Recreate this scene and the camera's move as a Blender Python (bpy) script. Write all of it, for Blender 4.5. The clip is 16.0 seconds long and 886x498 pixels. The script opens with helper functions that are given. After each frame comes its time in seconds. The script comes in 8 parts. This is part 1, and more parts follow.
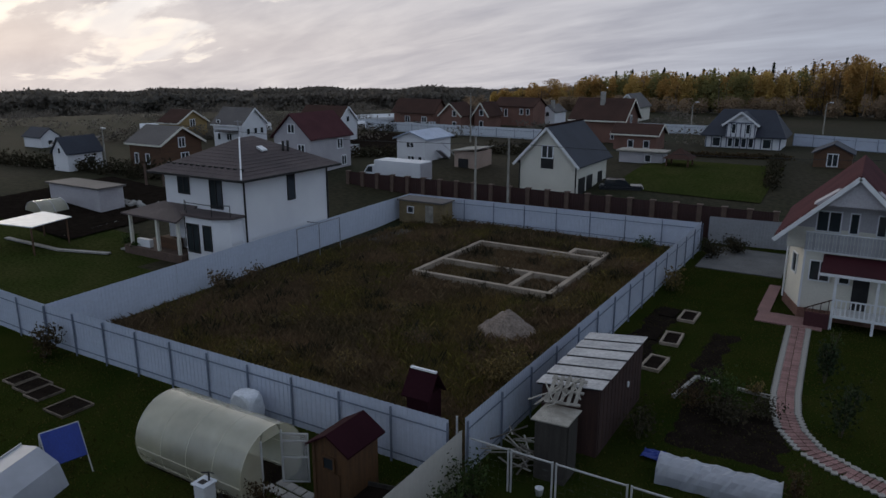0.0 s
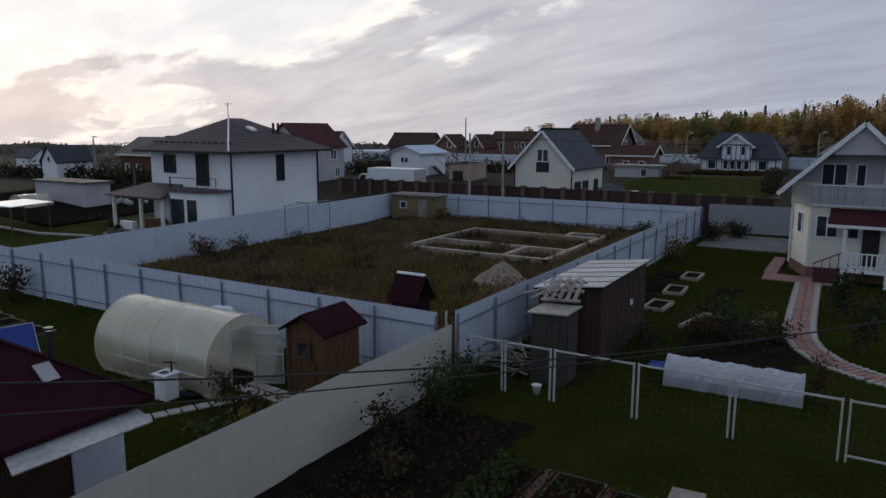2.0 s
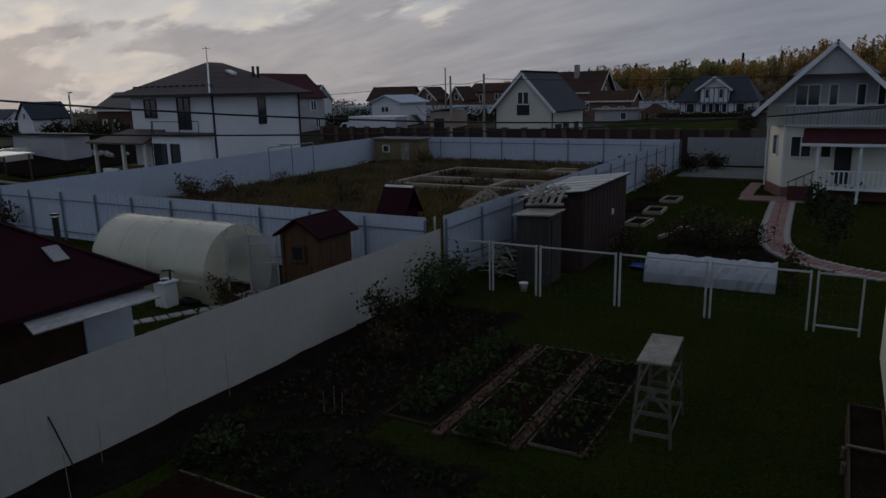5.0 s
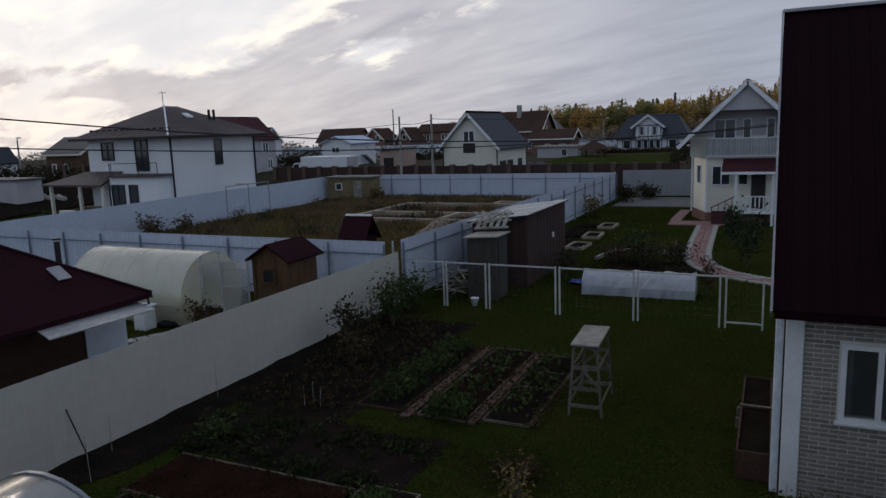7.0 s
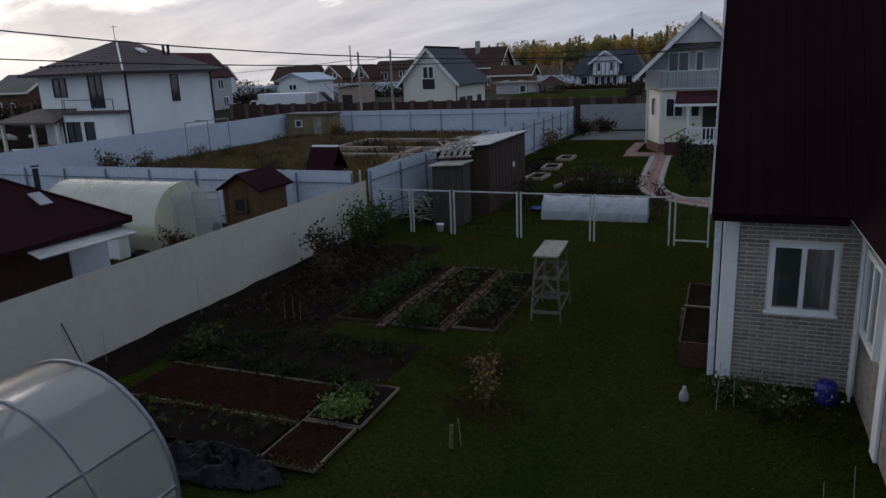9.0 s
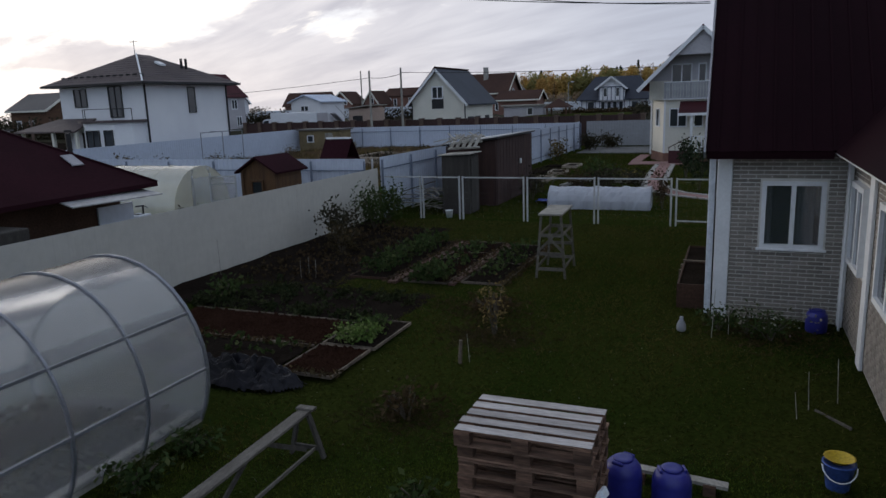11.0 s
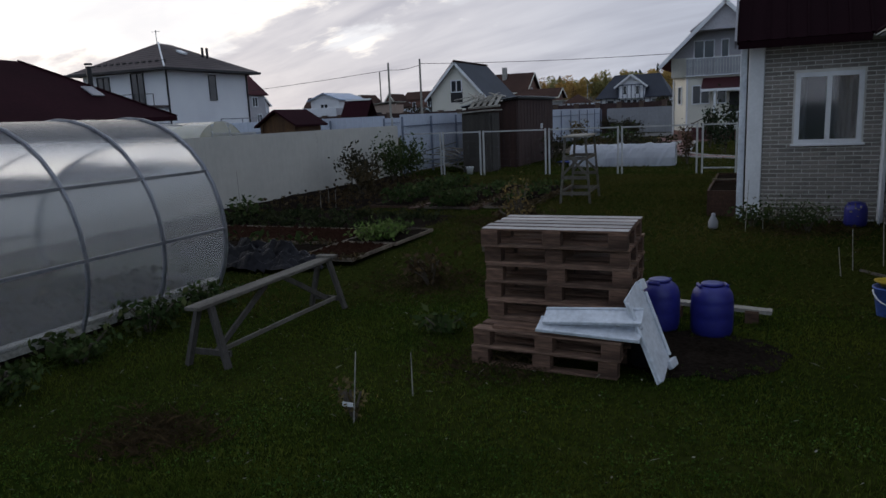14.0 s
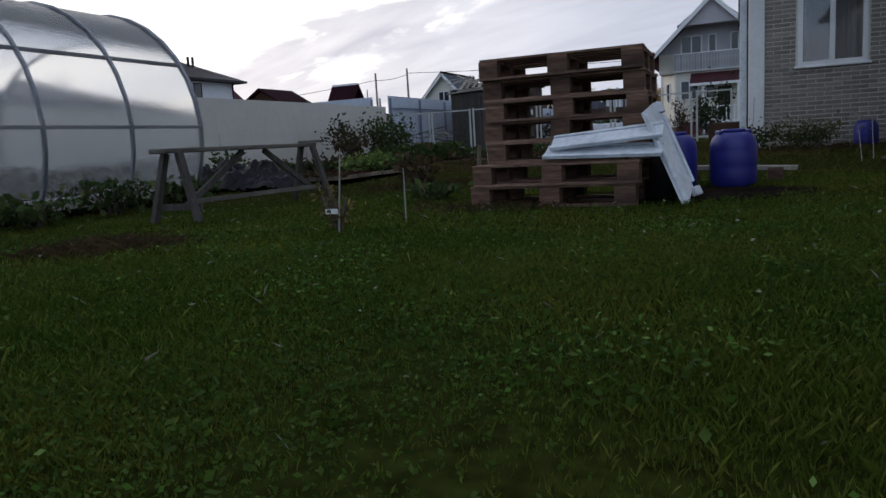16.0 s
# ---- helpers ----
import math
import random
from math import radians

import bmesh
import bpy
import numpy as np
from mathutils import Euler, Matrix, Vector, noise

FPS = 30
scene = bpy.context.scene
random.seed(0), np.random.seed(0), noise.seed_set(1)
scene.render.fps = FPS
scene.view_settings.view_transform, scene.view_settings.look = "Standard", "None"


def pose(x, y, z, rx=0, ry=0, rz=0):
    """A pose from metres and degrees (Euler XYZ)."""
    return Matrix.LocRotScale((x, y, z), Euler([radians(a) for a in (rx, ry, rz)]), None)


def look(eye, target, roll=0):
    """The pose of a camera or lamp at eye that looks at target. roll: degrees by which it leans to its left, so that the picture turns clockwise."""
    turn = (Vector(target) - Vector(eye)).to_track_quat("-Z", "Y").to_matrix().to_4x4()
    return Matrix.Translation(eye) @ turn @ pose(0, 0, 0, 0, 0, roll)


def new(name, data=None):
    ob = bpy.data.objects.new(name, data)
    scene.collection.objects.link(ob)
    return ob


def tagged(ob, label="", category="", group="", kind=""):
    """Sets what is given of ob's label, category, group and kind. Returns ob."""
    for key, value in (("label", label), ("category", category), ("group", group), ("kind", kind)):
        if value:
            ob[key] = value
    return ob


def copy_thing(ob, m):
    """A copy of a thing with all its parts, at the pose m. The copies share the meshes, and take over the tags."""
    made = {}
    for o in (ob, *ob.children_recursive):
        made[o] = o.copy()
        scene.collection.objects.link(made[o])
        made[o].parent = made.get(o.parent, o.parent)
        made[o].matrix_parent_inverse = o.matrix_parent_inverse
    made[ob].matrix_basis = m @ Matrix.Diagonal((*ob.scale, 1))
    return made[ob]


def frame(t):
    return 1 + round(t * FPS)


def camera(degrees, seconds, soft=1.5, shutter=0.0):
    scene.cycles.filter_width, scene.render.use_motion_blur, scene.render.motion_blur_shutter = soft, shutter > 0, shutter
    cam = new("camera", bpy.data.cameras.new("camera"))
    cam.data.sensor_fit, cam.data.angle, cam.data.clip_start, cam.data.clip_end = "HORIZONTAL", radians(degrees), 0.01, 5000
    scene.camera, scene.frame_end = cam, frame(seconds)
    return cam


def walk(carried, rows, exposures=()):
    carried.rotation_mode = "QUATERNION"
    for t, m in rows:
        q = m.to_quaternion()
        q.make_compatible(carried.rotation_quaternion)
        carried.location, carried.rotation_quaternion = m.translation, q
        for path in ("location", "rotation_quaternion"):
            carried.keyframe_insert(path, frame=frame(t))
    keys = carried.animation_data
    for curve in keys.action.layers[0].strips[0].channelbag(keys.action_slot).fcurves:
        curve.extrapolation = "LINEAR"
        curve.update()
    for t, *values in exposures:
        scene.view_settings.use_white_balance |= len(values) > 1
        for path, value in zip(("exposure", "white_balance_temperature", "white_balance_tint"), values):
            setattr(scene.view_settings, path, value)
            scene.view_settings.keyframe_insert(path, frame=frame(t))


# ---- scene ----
cam = camera(64.0, 16.0)
PATH = [
    (0.0, 9.895, -16.988, 12.470, 75.35, -0.02, 31.04),
    (0.5, 9.840, -16.713, 11.469, 73.27, -0.64, 31.11),
    (1.0, 9.869, -16.847, 10.325, 70.46, -1.21, 31.00),
    (1.5, 10.070, -16.809, 8.452, 78.03, -0.94, 30.90),
    (2.0, 9.904, -16.544, 7.046, 80.39, -0.20, 30.78),
    (2.5, 9.686, -16.472, 6.421, 77.96, -0.61, 30.65),
    (3.0, 9.677, -16.557, 6.024, 77.20, -0.15, 30.59),
    (5.5, 10.475, -17.986, 5.554, 77.36, 1.87, 28.25),
    (6.0, 10.714, -18.654, 5.526, 76.20, 2.41, 26.84),
    (6.5, 10.942, -19.141, 5.517, 78.21, 2.12, 25.74),
    (7.0, 11.070, -19.469, 5.429, 80.51, 1.98, 24.82),
    (7.5, 11.145, -19.678, 5.321, 80.53, 2.04, 24.00),
    (8.0, 11.212, -19.963, 5.244, 78.57, 1.99, 23.28),
    (8.5, 11.255, -20.242, 5.215, 76.87, 2.11, 22.37),
    (9.0, 11.260, -20.487, 5.181, 75.63, 2.17, 21.41),
    (11.5, 11.586, -21.611, 3.463, 78.69, 2.05, 22.63),
    (12.0, 11.576, -21.631, 3.175, 78.48, 2.64, 23.42),
    (12.5, 11.578, -21.667, 2.687, 79.29, 2.91, 23.66),
    (13.0, 11.551, -21.664, 2.252, 79.93, 2.99, 23.53),
    (13.5, 11.503, -21.653, 2.030, 79.86, 2.75, 23.45),
    (14.0, 11.464, -21.620, 1.920, 79.44, 2.45, 23.54),
    (14.5, 11.447, -21.618, 1.776, 77.97, 1.81, 23.70),
    (15.0, 11.392, -21.489, 1.122, 78.36, 2.77, 23.76),
    (15.5, 11.274, -21.346, 0.591, 79.87, 3.96, 23.14),
    (16.0, 11.214, -21.341, 0.392, 81.53, 3.40, 22.59),
]
EXPOSURE = [(0.0, -0.15), (1.0, -0.12), (1.5, 0.02), (2.0, -0.07), (2.5, -0.25), (3.2, -0.35), (5.3, -1.0), (6.0, -0.7), (7.0, -0.12), (7.5, -0.25), (8.0, -0.2), (9.0, 0.05), (11.3, 0.25), (12.0, 0.08), (12.5, 0.0), (14.0, 0.10), (14.7, 0.12), (15.4, 0.25), (16.0, 0.45)]
walk(cam, [(t, pose(*p)) for t, *p in PATH], EXPOSURE)

# ---- sky and sun: evening, broken cloud, bright towards the west ----
SUN_AT = Vector((-0.90, 0.40, 0.16)).normalized()
world = bpy.data.worlds.new("evening_sky")
scene.world = world
world.use_nodes = True
wn, wl = world.node_tree.nodes, world.node_tree.links
wn.clear()


def wnode(kind, **kw):
    n = wn.new(kind)
    for k, v in kw.items():
        n.inputs[k].default_value = v
    return n


sky = wn.new("ShaderNodeTexSky")
sky.sky_type = "NISHITA"
sky.sun_disc = False
sky.sun_elevation = math.asin(SUN_AT.z)
sky.sun_rotation = math.atan2(SUN_AT.x, SUN_AT.y)
sky.air_density, sky.dust_density, sky.ozone_density = 1.0, 2.0, 1.0
coord = wn.new("ShaderNodeTexCoord")
sep = wn.new("ShaderNodeSeparateXYZ")
wl.new(coord.outputs["Generated"], sep.inputs[0])


def wmath(op, a, b=None, c=None):
    n = wn.new("ShaderNodeMath")
    n.operation = op
    for i, v in enumerate((a, b, c)):
        if v is None:
            continue
        if isinstance(v, (int, float)):
            n.inputs[i].default_value = v
        else:
            wl.new(v, n.inputs[i])
    return n.outputs[0]


# cloud forms on a flat layer overhead, drawn out in streaks towards the hidden sun
lift = wmath("ADD", wmath("MAXIMUM", sep.outputs[2], -0.09), 0.17)
px, py = wmath("DIVIDE", sep.outputs[0], lift), wmath("DIVIDE", sep.outputs[1], lift)
along_sun = wmath("ADD", wmath("MULTIPLY", px, -0.914), wmath("MULTIPLY", py, 0.406))
across_sun = wmath("ADD", wmath("MULTIPLY", px, 0.406), wmath("MULTIPLY", py, 0.914))


def streaks(ku, kv, seed, detail, rough, twist):
    c = wn.new("ShaderNodeCombineXYZ")
    wl.new(wmath("MULTIPLY", along_sun, ku), c.inputs[0])
    wl.new(wmath("MULTIPLY", across_sun, kv), c.inputs[1])
    c.inputs[2].default_value = seed
    n = wnode("ShaderNodeTexNoise", Scale=1.0, Detail=detail, Roughness=rough, Distortion=twist)
    wl.new(c.outputs[0], n.inputs["Vector"])
    return n


cloud = streaks(0.85, 1.35, 2.3, 9.0, 0.56, 0.35)
wisp = streaks(0.75, 1.9, 7.1, 8.0, 0.55, 0.5)
thread = streaks(1.3, 4.2, 4.4, 6.0, 0.5, 0.7)


def wrange(value, a, b, c=0.0, d=1.0, soft=True):
    n = wn.new("ShaderNodeMapRange")
    if soft:
        n.interpolation_type = "SMOOTHSTEP"
    for k, v in (("From Min", a), ("From Max", b), ("To Min", c), ("To Max", d)):
        n.inputs[k].default_value = v
    wl.new(value, n.inputs["Value"])
    return n.outputs[0]


# glow towards the hidden sun
sd = wn.new("ShaderNodeVectorMath")
sd.operation = "DOT_PRODUCT"
sd.inputs[1].default_value = SUN_AT
wl.new(coord.outputs["Generated"], sd.inputs[0])
toward = wrange(sd.outputs["Value"], 0.40, 0.92)


def wmix(fac, a, b):
    n = wn.new("ShaderNodeMix")
    n.data_type = "RGBA"
    wl.new(fac, n.inputs[0])
    for i, v in ((6, a), (7, b)):
        if isinstance(v, tuple):
            n.inputs[i].default_value = (*v, 1)
        else:
            wl.new(v, n.inputs[i])
    return n.outputs[2]


# thin high cloud, white in the west and blue-grey in the north-east, over a low grey bank
thin = wrange(wmath("ADD", wmath("MULTIPLY", wisp.outputs["Fac"], 0.55), wmath("MULTIPLY", cloud.outputs["Fac"], 0.45)), 0.38, 0.62)
high = wmix(thin, wmix(toward, (0.32, 0.43, 0.575), (0.88, 0.89, 0.91)), wmix(toward, (0.52, 0.62, 0.75), (1.12, 1.10, 1.06)))
bank_tone = wrange(wmath("ADD", wmath("MULTIPLY", wisp.outputs["Fac"], 0.72), wmath("MULTIPLY", thread.outputs["Fac"], 0.28)), 0.30, 0.72)
bank = wmix(bank_tone, wmix(toward, (0.375, 0.405, 0.485), (0.48, 0.48, 0.535)), wmix(toward, (0.49, 0.54, 0.635), (0.80, 0.78, 0.79)))
edge = wmath("ADD", wmath("MULTIPLY", wrange(sep.outputs[1], 0.60, 0.97), 0.16), 0.055)
above = wmath("SUBTRACT", sep.outputs[2], wmath("ADD", edge, wmath("MULTIPLY", wmath("SUBTRACT", cloud.outputs["Fac"], 0.5), 0.50)))
rim = wmath("MULTIPLY", wmath("MULTIPLY", wrange(above, -0.030, 0.010), wrange(above, 0.075, 0.015)), wmath("MULTIPLY", toward, wrange(thread.outputs["Fac"], 0.42, 0.60)))
low_sky = wmix(rim, wmix(wrange(above, -0.035, 0.030), bank, high), (1.24, 1.16, 1.03))
# a paler, warmer strip just over the western horizon
strip = wmath("MULTIPLY", wrange(sep.outputs[2], 0.11, 0.02), wrange(sd.outputs["Value"], 0.62, 0.98))
low_sky = wmix(wmath("MULTIPLY", strip, 0.35), low_sky, (0.86, 0.80, 0.76))
cover = wmix(wrange(sep.outputs[2], 0.25, 0.75), low_sky, wmix(thin, (0.30, 0.36, 0.46), (0.50, 0.55, 0.63)))
skyd = wn.new("ShaderNodeVectorMath")
skyd.operation = "SCALE"
skyd.inputs["Scale"].default_value = 0.06
wl.new(sky.outputs[0], skyd.inputs[0])
mixed = wn.new("ShaderNodeMix")
mixed.data_type = "RGBA"
mixed.inputs[0].default_value = 0.955
wl.new(skyd.outputs[0], mixed.inputs[6])
wl.new(cover, mixed.inputs[7])
bg = wn.new("ShaderNodeBackground")
bg.inputs["Strength"].default_value = 1.0
warm = wn.new("ShaderNodeVectorMath")
warm.operation = "MULTIPLY"
warm.inputs[1].default_value = (1.01, 0.995, 1.01)
wl.new(mixed.outputs[2], warm.inputs[0])
wl.new(warm.outputs[0], bg.inputs["Color"])
wo = wn.new("ShaderNodeOutputWorld")
wl.new(bg.outputs[0], wo.inputs["Surface"])

sun = new("sun", bpy.data.lights.new("sun", "SUN"))
sun.data.energy, sun.data.angle, sun.data.color = 0.45, radians(16), (1.0, 0.88, 0.72)
sun.matrix_world = look(SUN_AT * 100, (0, 0, 0))


# ---- materials ----
def mat(name, c1, c2, scale=1.5, rough=0.75, metal=0.0, bump=0.15, fine_scale=40.0, fine=0.25, rnd=0.0, island=0.0, spec=0.3, coat=0.0, stretch=(1, 1, 1)):
    m = bpy.data.materials.new(name)
    m.use_nodes = True
    n, l = m.node_tree.nodes, m.node_tree.links
    p = n["Principled BSDF"]
    tc = n.new("ShaderNodeTexCoord")
    mp = n.new("ShaderNodeMapping")
    mp.inputs["Scale"].default_value = stretch
    l.new(tc.outputs["Object"], mp.inputs["Vector"])
    big = n.new("ShaderNodeTexNoise")
    big.inputs["Scale"].default_value, big.inputs["Detail"].default_value = scale, 5.0
    small = n.new("ShaderNodeTexNoise")
    small.inputs["Scale"].default_value, small.inputs["Detail"].default_value = fine_scale, 4.0
    for t in (big, small):
        l.new(mp.outputs[0], t.inputs["Vector"])
    r = n.new("ShaderNodeMapRange")
    r.inputs["From Min"].default_value, r.inputs["From Max"].default_value = 0.32, 0.68
    l.new(big.outputs["Fac"], r.inputs["Value"])
    fac = r.outputs[0]
    mx = n.new("ShaderNodeMix")
    mx.data_type = "RGBA"
    mx.inputs[6].default_value, mx.inputs[7].default_value = (*c1, 1), (*c2, 1)
    l.new(fac, mx.inputs[0])
    v = n.new("ShaderNodeMapRange")
    v.inputs["From Min"].default_value, v.inputs["From Max"].default_value = 0.3, 0.7
    v.inputs["To Min"].default_value, v.inputs["To Max"].default_value = 1 - fine, 1 + fine
    l.new(small.outputs["Fac"], v.inputs["Value"])
    hsv = n.new("ShaderNodeHueSaturation")
    l.new(mx.outputs[2], hsv.inputs["Color"])
    val = v.outputs[0]
    for amount, kind, out in ((rnd, "ShaderNodeObjectInfo", "Random"), (island, "ShaderNodeNewGeometry", "Random Per Island")):
        if amount:
            o = n.new(kind)
            q = n.new("ShaderNodeMapRange")
            q.inputs["To Min"].default_value, q.inputs["To Max"].default_value = 1 - amount, 1 + amount
            l.new(o.outputs[out], q.inputs["Value"])
            w = n.new("ShaderNodeMath")
            w.operation = "MULTIPLY"
            l.new(val, w.inputs[0]), l.new(q.outputs[0], w.inputs[1])
            val = w.outputs[0]
    l.new(val, hsv.inputs["Value"])
    l.new(hsv.outputs[0], p.inputs["Base Color"])
    p.inputs["Roughness"].default_value, p.inputs["Metallic"].default_value = rough, metal
    p.inputs["Specular IOR Level"].default_value = spec
    p.inputs["Coat Weight"].default_value = coat
    if bump:
        b = n.new("ShaderNodeBump")
        b.inputs["Strength"].default_value, b.inputs["Distance"].default_value = bump, 0.02
        l.new(small.outputs["Fac"], b.inputs["Height"])
        l.new(b.outputs[0], p.inputs["Normal"])
    return m


def foliage(name, c1, c2, c3, patch=0.5, island=0.35, see=0.35, rough=0.8, spec=0.10):
    """Leaves and blades: three hues by clump and by stretch of ground, with some light let through."""
    m = bpy.data.materials.new(name)
    m.use_nodes = True
    n, l = m.node_tree.nodes, m.node_tree.links
    n.clear()
    geo = n.new("ShaderNodeNewGeometry")
    noi = n.new("ShaderNodeTexNoise")
    noi.inputs["Scale"].default_value, noi.inputs["Detail"].default_value = patch, 4.0
    l.new(geo.outputs["Position"], noi.inputs["Vector"])
    r = n.new("ShaderNodeMapRange")
    r.inputs["From Min"].default_value, r.inputs["From Max"].default_value = 0.35, 0.65
    l.new(noi.outputs["Fac"], r.inputs["Value"])
    a = n.new("ShaderNodeMix")
    a.data_type = "RGBA"
    a.inputs[6].default_value, a.inputs[7].default_value = (*c1, 1), (*c2, 1)
    l.new(r.outputs[0], a.inputs[0])
    pick = n.new("ShaderNodeMapRange")
    pick.inputs["From Min"].default_value, pick.inputs["From Max"].default_value = 0.62, 1.0
    l.new(geo.outputs["Random Per Island"], pick.inputs["Value"])
    b = n.new("ShaderNodeMix")
    b.data_type = "RGBA"
    b.inputs[7].default_value = (*c3, 1)
    l.new(pick.outputs[0], b.inputs[0]), l.new(a.outputs[2], b.inputs[6])
    q = n.new("ShaderNodeMapRange")
    q.inputs["To Min"].default_value, q.inputs["To Max"].default_value = 1 - island, 1 + island
    frac = n.new("ShaderNodeMath")
    frac.operation = "FRACT"
    mul = n.new("ShaderNodeMath")
    mul.operation = "MULTIPLY"
    mul.inputs[1].default_value = 7.31
    l.new(geo.outputs["Random Per Island"], mul.inputs[0]), l.new(mul.outputs[0], frac.inputs[0]), l.new(frac.outputs[0], q.inputs["Value"])
    h = n.new("ShaderNodeHueSaturation")
    l.new(b.outputs[2], h.inputs["Color"]), l.new(q.outputs[0], h.inputs["Value"])
    d = n.new("ShaderNodeBsdfPrincipled")
    d.inputs["Roughness"].default_value, d.inputs["Specular IOR Level"].default_value = rough, spec
    t = n.new("ShaderNodeBsdfTranslucent")
    l.new(h.outputs[0], d.inputs["Base Color"]), l.new(h.outputs[0], t.inputs["Color"])
    s = n.new("ShaderNodeMixShader")
    s.inputs[0].default_value = see
    l.new(d.outputs[0], s.inputs[1]), l.new(t.outputs[0], s.inputs[2])
    o = n.new("ShaderNodeOutputMaterial")
    l.new(s.outputs[0], o.inputs["Surface"])
    return m


def sheeting(name, tint, clear, rough, milky, blur=0.0):
    """Polycarbonate and film: part clear, part milky, with a gloss."""
    m = mat(name, tint, tuple(c * 0.8 for c in tint), 0.6, rough, 0.0, 0.02, 3.0, 0.05, spec=0.5)
    n, l = m.node_tree.nodes, m.node_tree.links
    p, out = n["Principled BSDF"], n["Material Output"]
    col = p.inputs["Base Color"].links[0].from_socket
    tr, tp = n.new("ShaderNodeBsdfTranslucent"), n.new("ShaderNodeBsdfRefraction" if blur else "ShaderNodeBsdfTransparent")
    if blur:
        tp.inputs["Roughness"].default_value, tp.inputs["IOR"].default_value = blur, 1.12
    l.new(col, tr.inputs["Color"])
    s1, s2 = n.new("ShaderNodeMixShader"), n.new("ShaderNodeMixShader")
    s1.inputs[0].default_value, s2.inputs[0].default_value = milky, clear
    l.new(p.outputs[0], s1.inputs[1]), l.new(tr.outputs[0], s1.inputs[2])
    l.new(s1.outputs[0], s2.inputs[1]), l.new(tp.outputs[0], s2.inputs[2])
    gl, lw, s3 = n.new("ShaderNodeBsdfGlossy"), n.new("ShaderNodeLayerWeight"), n.new("ShaderNodeMixShader")
    pw, ad = n.new("ShaderNodeMath"), n.new("ShaderNodeMath")
    pw.operation, ad.operation, pw.inputs[1].default_value = "POWER", "MULTIPLY_ADD", 3.2
    ad.inputs[1].default_value, ad.inputs[2].default_value = 0.40, 0.09
    gl.inputs["Roughness"].default_value, lw.inputs["Blend"].default_value = rough, 0.5
    l.new(lw.outputs["Facing"], pw.inputs[0]), l.new(pw.outputs[0], ad.inputs[0]), l.new(ad.outputs[0], s3.inputs[0])
    l.new(s2.outputs[0], s3.inputs[1]), l.new(gl.outputs[0], s3.inputs[2])
    l.new(s3.outputs[0], out.inputs["Surface"])
    return m


def glass(name, tint=(0.02, 0.025, 0.03)):
    m = mat(name, tint, tuple(c * 1.6 for c in tint), 0.8, 0.06, 0.0, 0.0, 5.0, 0.1, spec=0.6)
    return m


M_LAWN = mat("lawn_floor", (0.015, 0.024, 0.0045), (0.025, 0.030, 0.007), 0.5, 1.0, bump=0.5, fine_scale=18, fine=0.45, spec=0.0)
M_WEED = mat("weedy_earth", (0.125, 0.090, 0.058), (0.068, 0.056, 0.030), 0.25, 0.95, bump=0.6, fine_scale=7, fine=0.5, spec=0.1)
M_FIELD = mat("field", (0.020, 0.022, 0.010), (0.034, 0.028, 0.018), 0.05, 0.95, bump=0.4, fine_scale=2.5, fine=0.4, spec=0.1)
M_SOIL = mat("dark_soil", (0.0115, 0.0092, 0.0076), (0.0195, 0.0152, 0.0124), 2.0, 0.95, bump=0.9, fine_scale=26, fine=0.5, spec=0.0)
M_REDSOIL = mat("reddish_soil", (0.018, 0.0088, 0.0062), (0.028, 0.0145, 0.0105), 2.0, 0.95, bump=0.8, fine_scale=30, fine=0.45, spec=0.0)
M_FENCE = mat("pale_blue_painted_sheet", (0.50, 0.55, 0.66), (0.43, 0.48, 0.58), 0.35, 0.45, 0.0, 0.03, 6.0, 0.06, spec=0.4)
M_BEIGE = mat("beige_painted_sheet", (0.50, 0.485, 0.45), (0.44, 0.43, 0.40), 0.4, 0.5, 0.0, 0.03, 5.0, 0.05, spec=0.35)
M_POST = mat("blue_grey_steel", (0.15, 0.18, 0.25), (0.20, 0.235, 0.30), 1.0, 0.5, 0.2, 0.05)
M_WPOST = mat("white_painted_steel", (0.46, 0.47, 0.48), (0.34, 0.35, 0.35), 2.0, 0.55, 0.0, 0.1, 30, 0.15)
M_WHITE = mat("white_plaster", (0.72, 0.73, 0.76), (0.64, 0.65, 0.69), 0.4, 0.8, bump=0.08, fine_scale=25, fine=0.05)
M_SIDING = mat("cream_siding", (0.66, 0.64, 0.57), (0.58, 0.57, 0.51), 0.5, 0.6, bump=0.08, fine_scale=12, fine=0.06)
M_TRIM = mat("white_trim", (0.72, 0.74, 0.77), (0.62, 0.64, 0.67), 1.5, 0.45, bump=0.03, fine_scale=20, fine=0.05)
M_GREYW = mat("grey_lilac_siding", (0.42, 0.41, 0.44), (0.35, 0.34, 0.37), 0.6, 0.7, bump=0.1, fine_scale=14, fine=0.1)
M_SLAT = mat("weathered_boards", (0.34, 0.35, 0.37), (0.24, 0.25, 0.27), 3.0, 0.8, bump=0.2, fine_scale=30, fine=0.2, rnd=0.15)
M_MAROON = mat("maroon_metal_roof", (0.026, 0.0085, 0.0125), (0.019, 0.0065, 0.0095), 0.6, 0.85, 0.0, 0.04, 14, 0.12, spec=0.03)
M_REDROOF = mat("red_metal_roof", (0.085, 0.038, 0.042), (0.064, 0.029, 0.033), 0.5, 0.85, 0.0, 0.05, 10, 0.1, spec=0.02)
M_DARKMAROON = mat("very_dark_maroon_roof", (0.0125, 0.0030, 0.0058), (0.0085, 0.0022, 0.0042), 0.6, 0.7, 0.0, 0.04, 14, 0.12, spec=0.05)
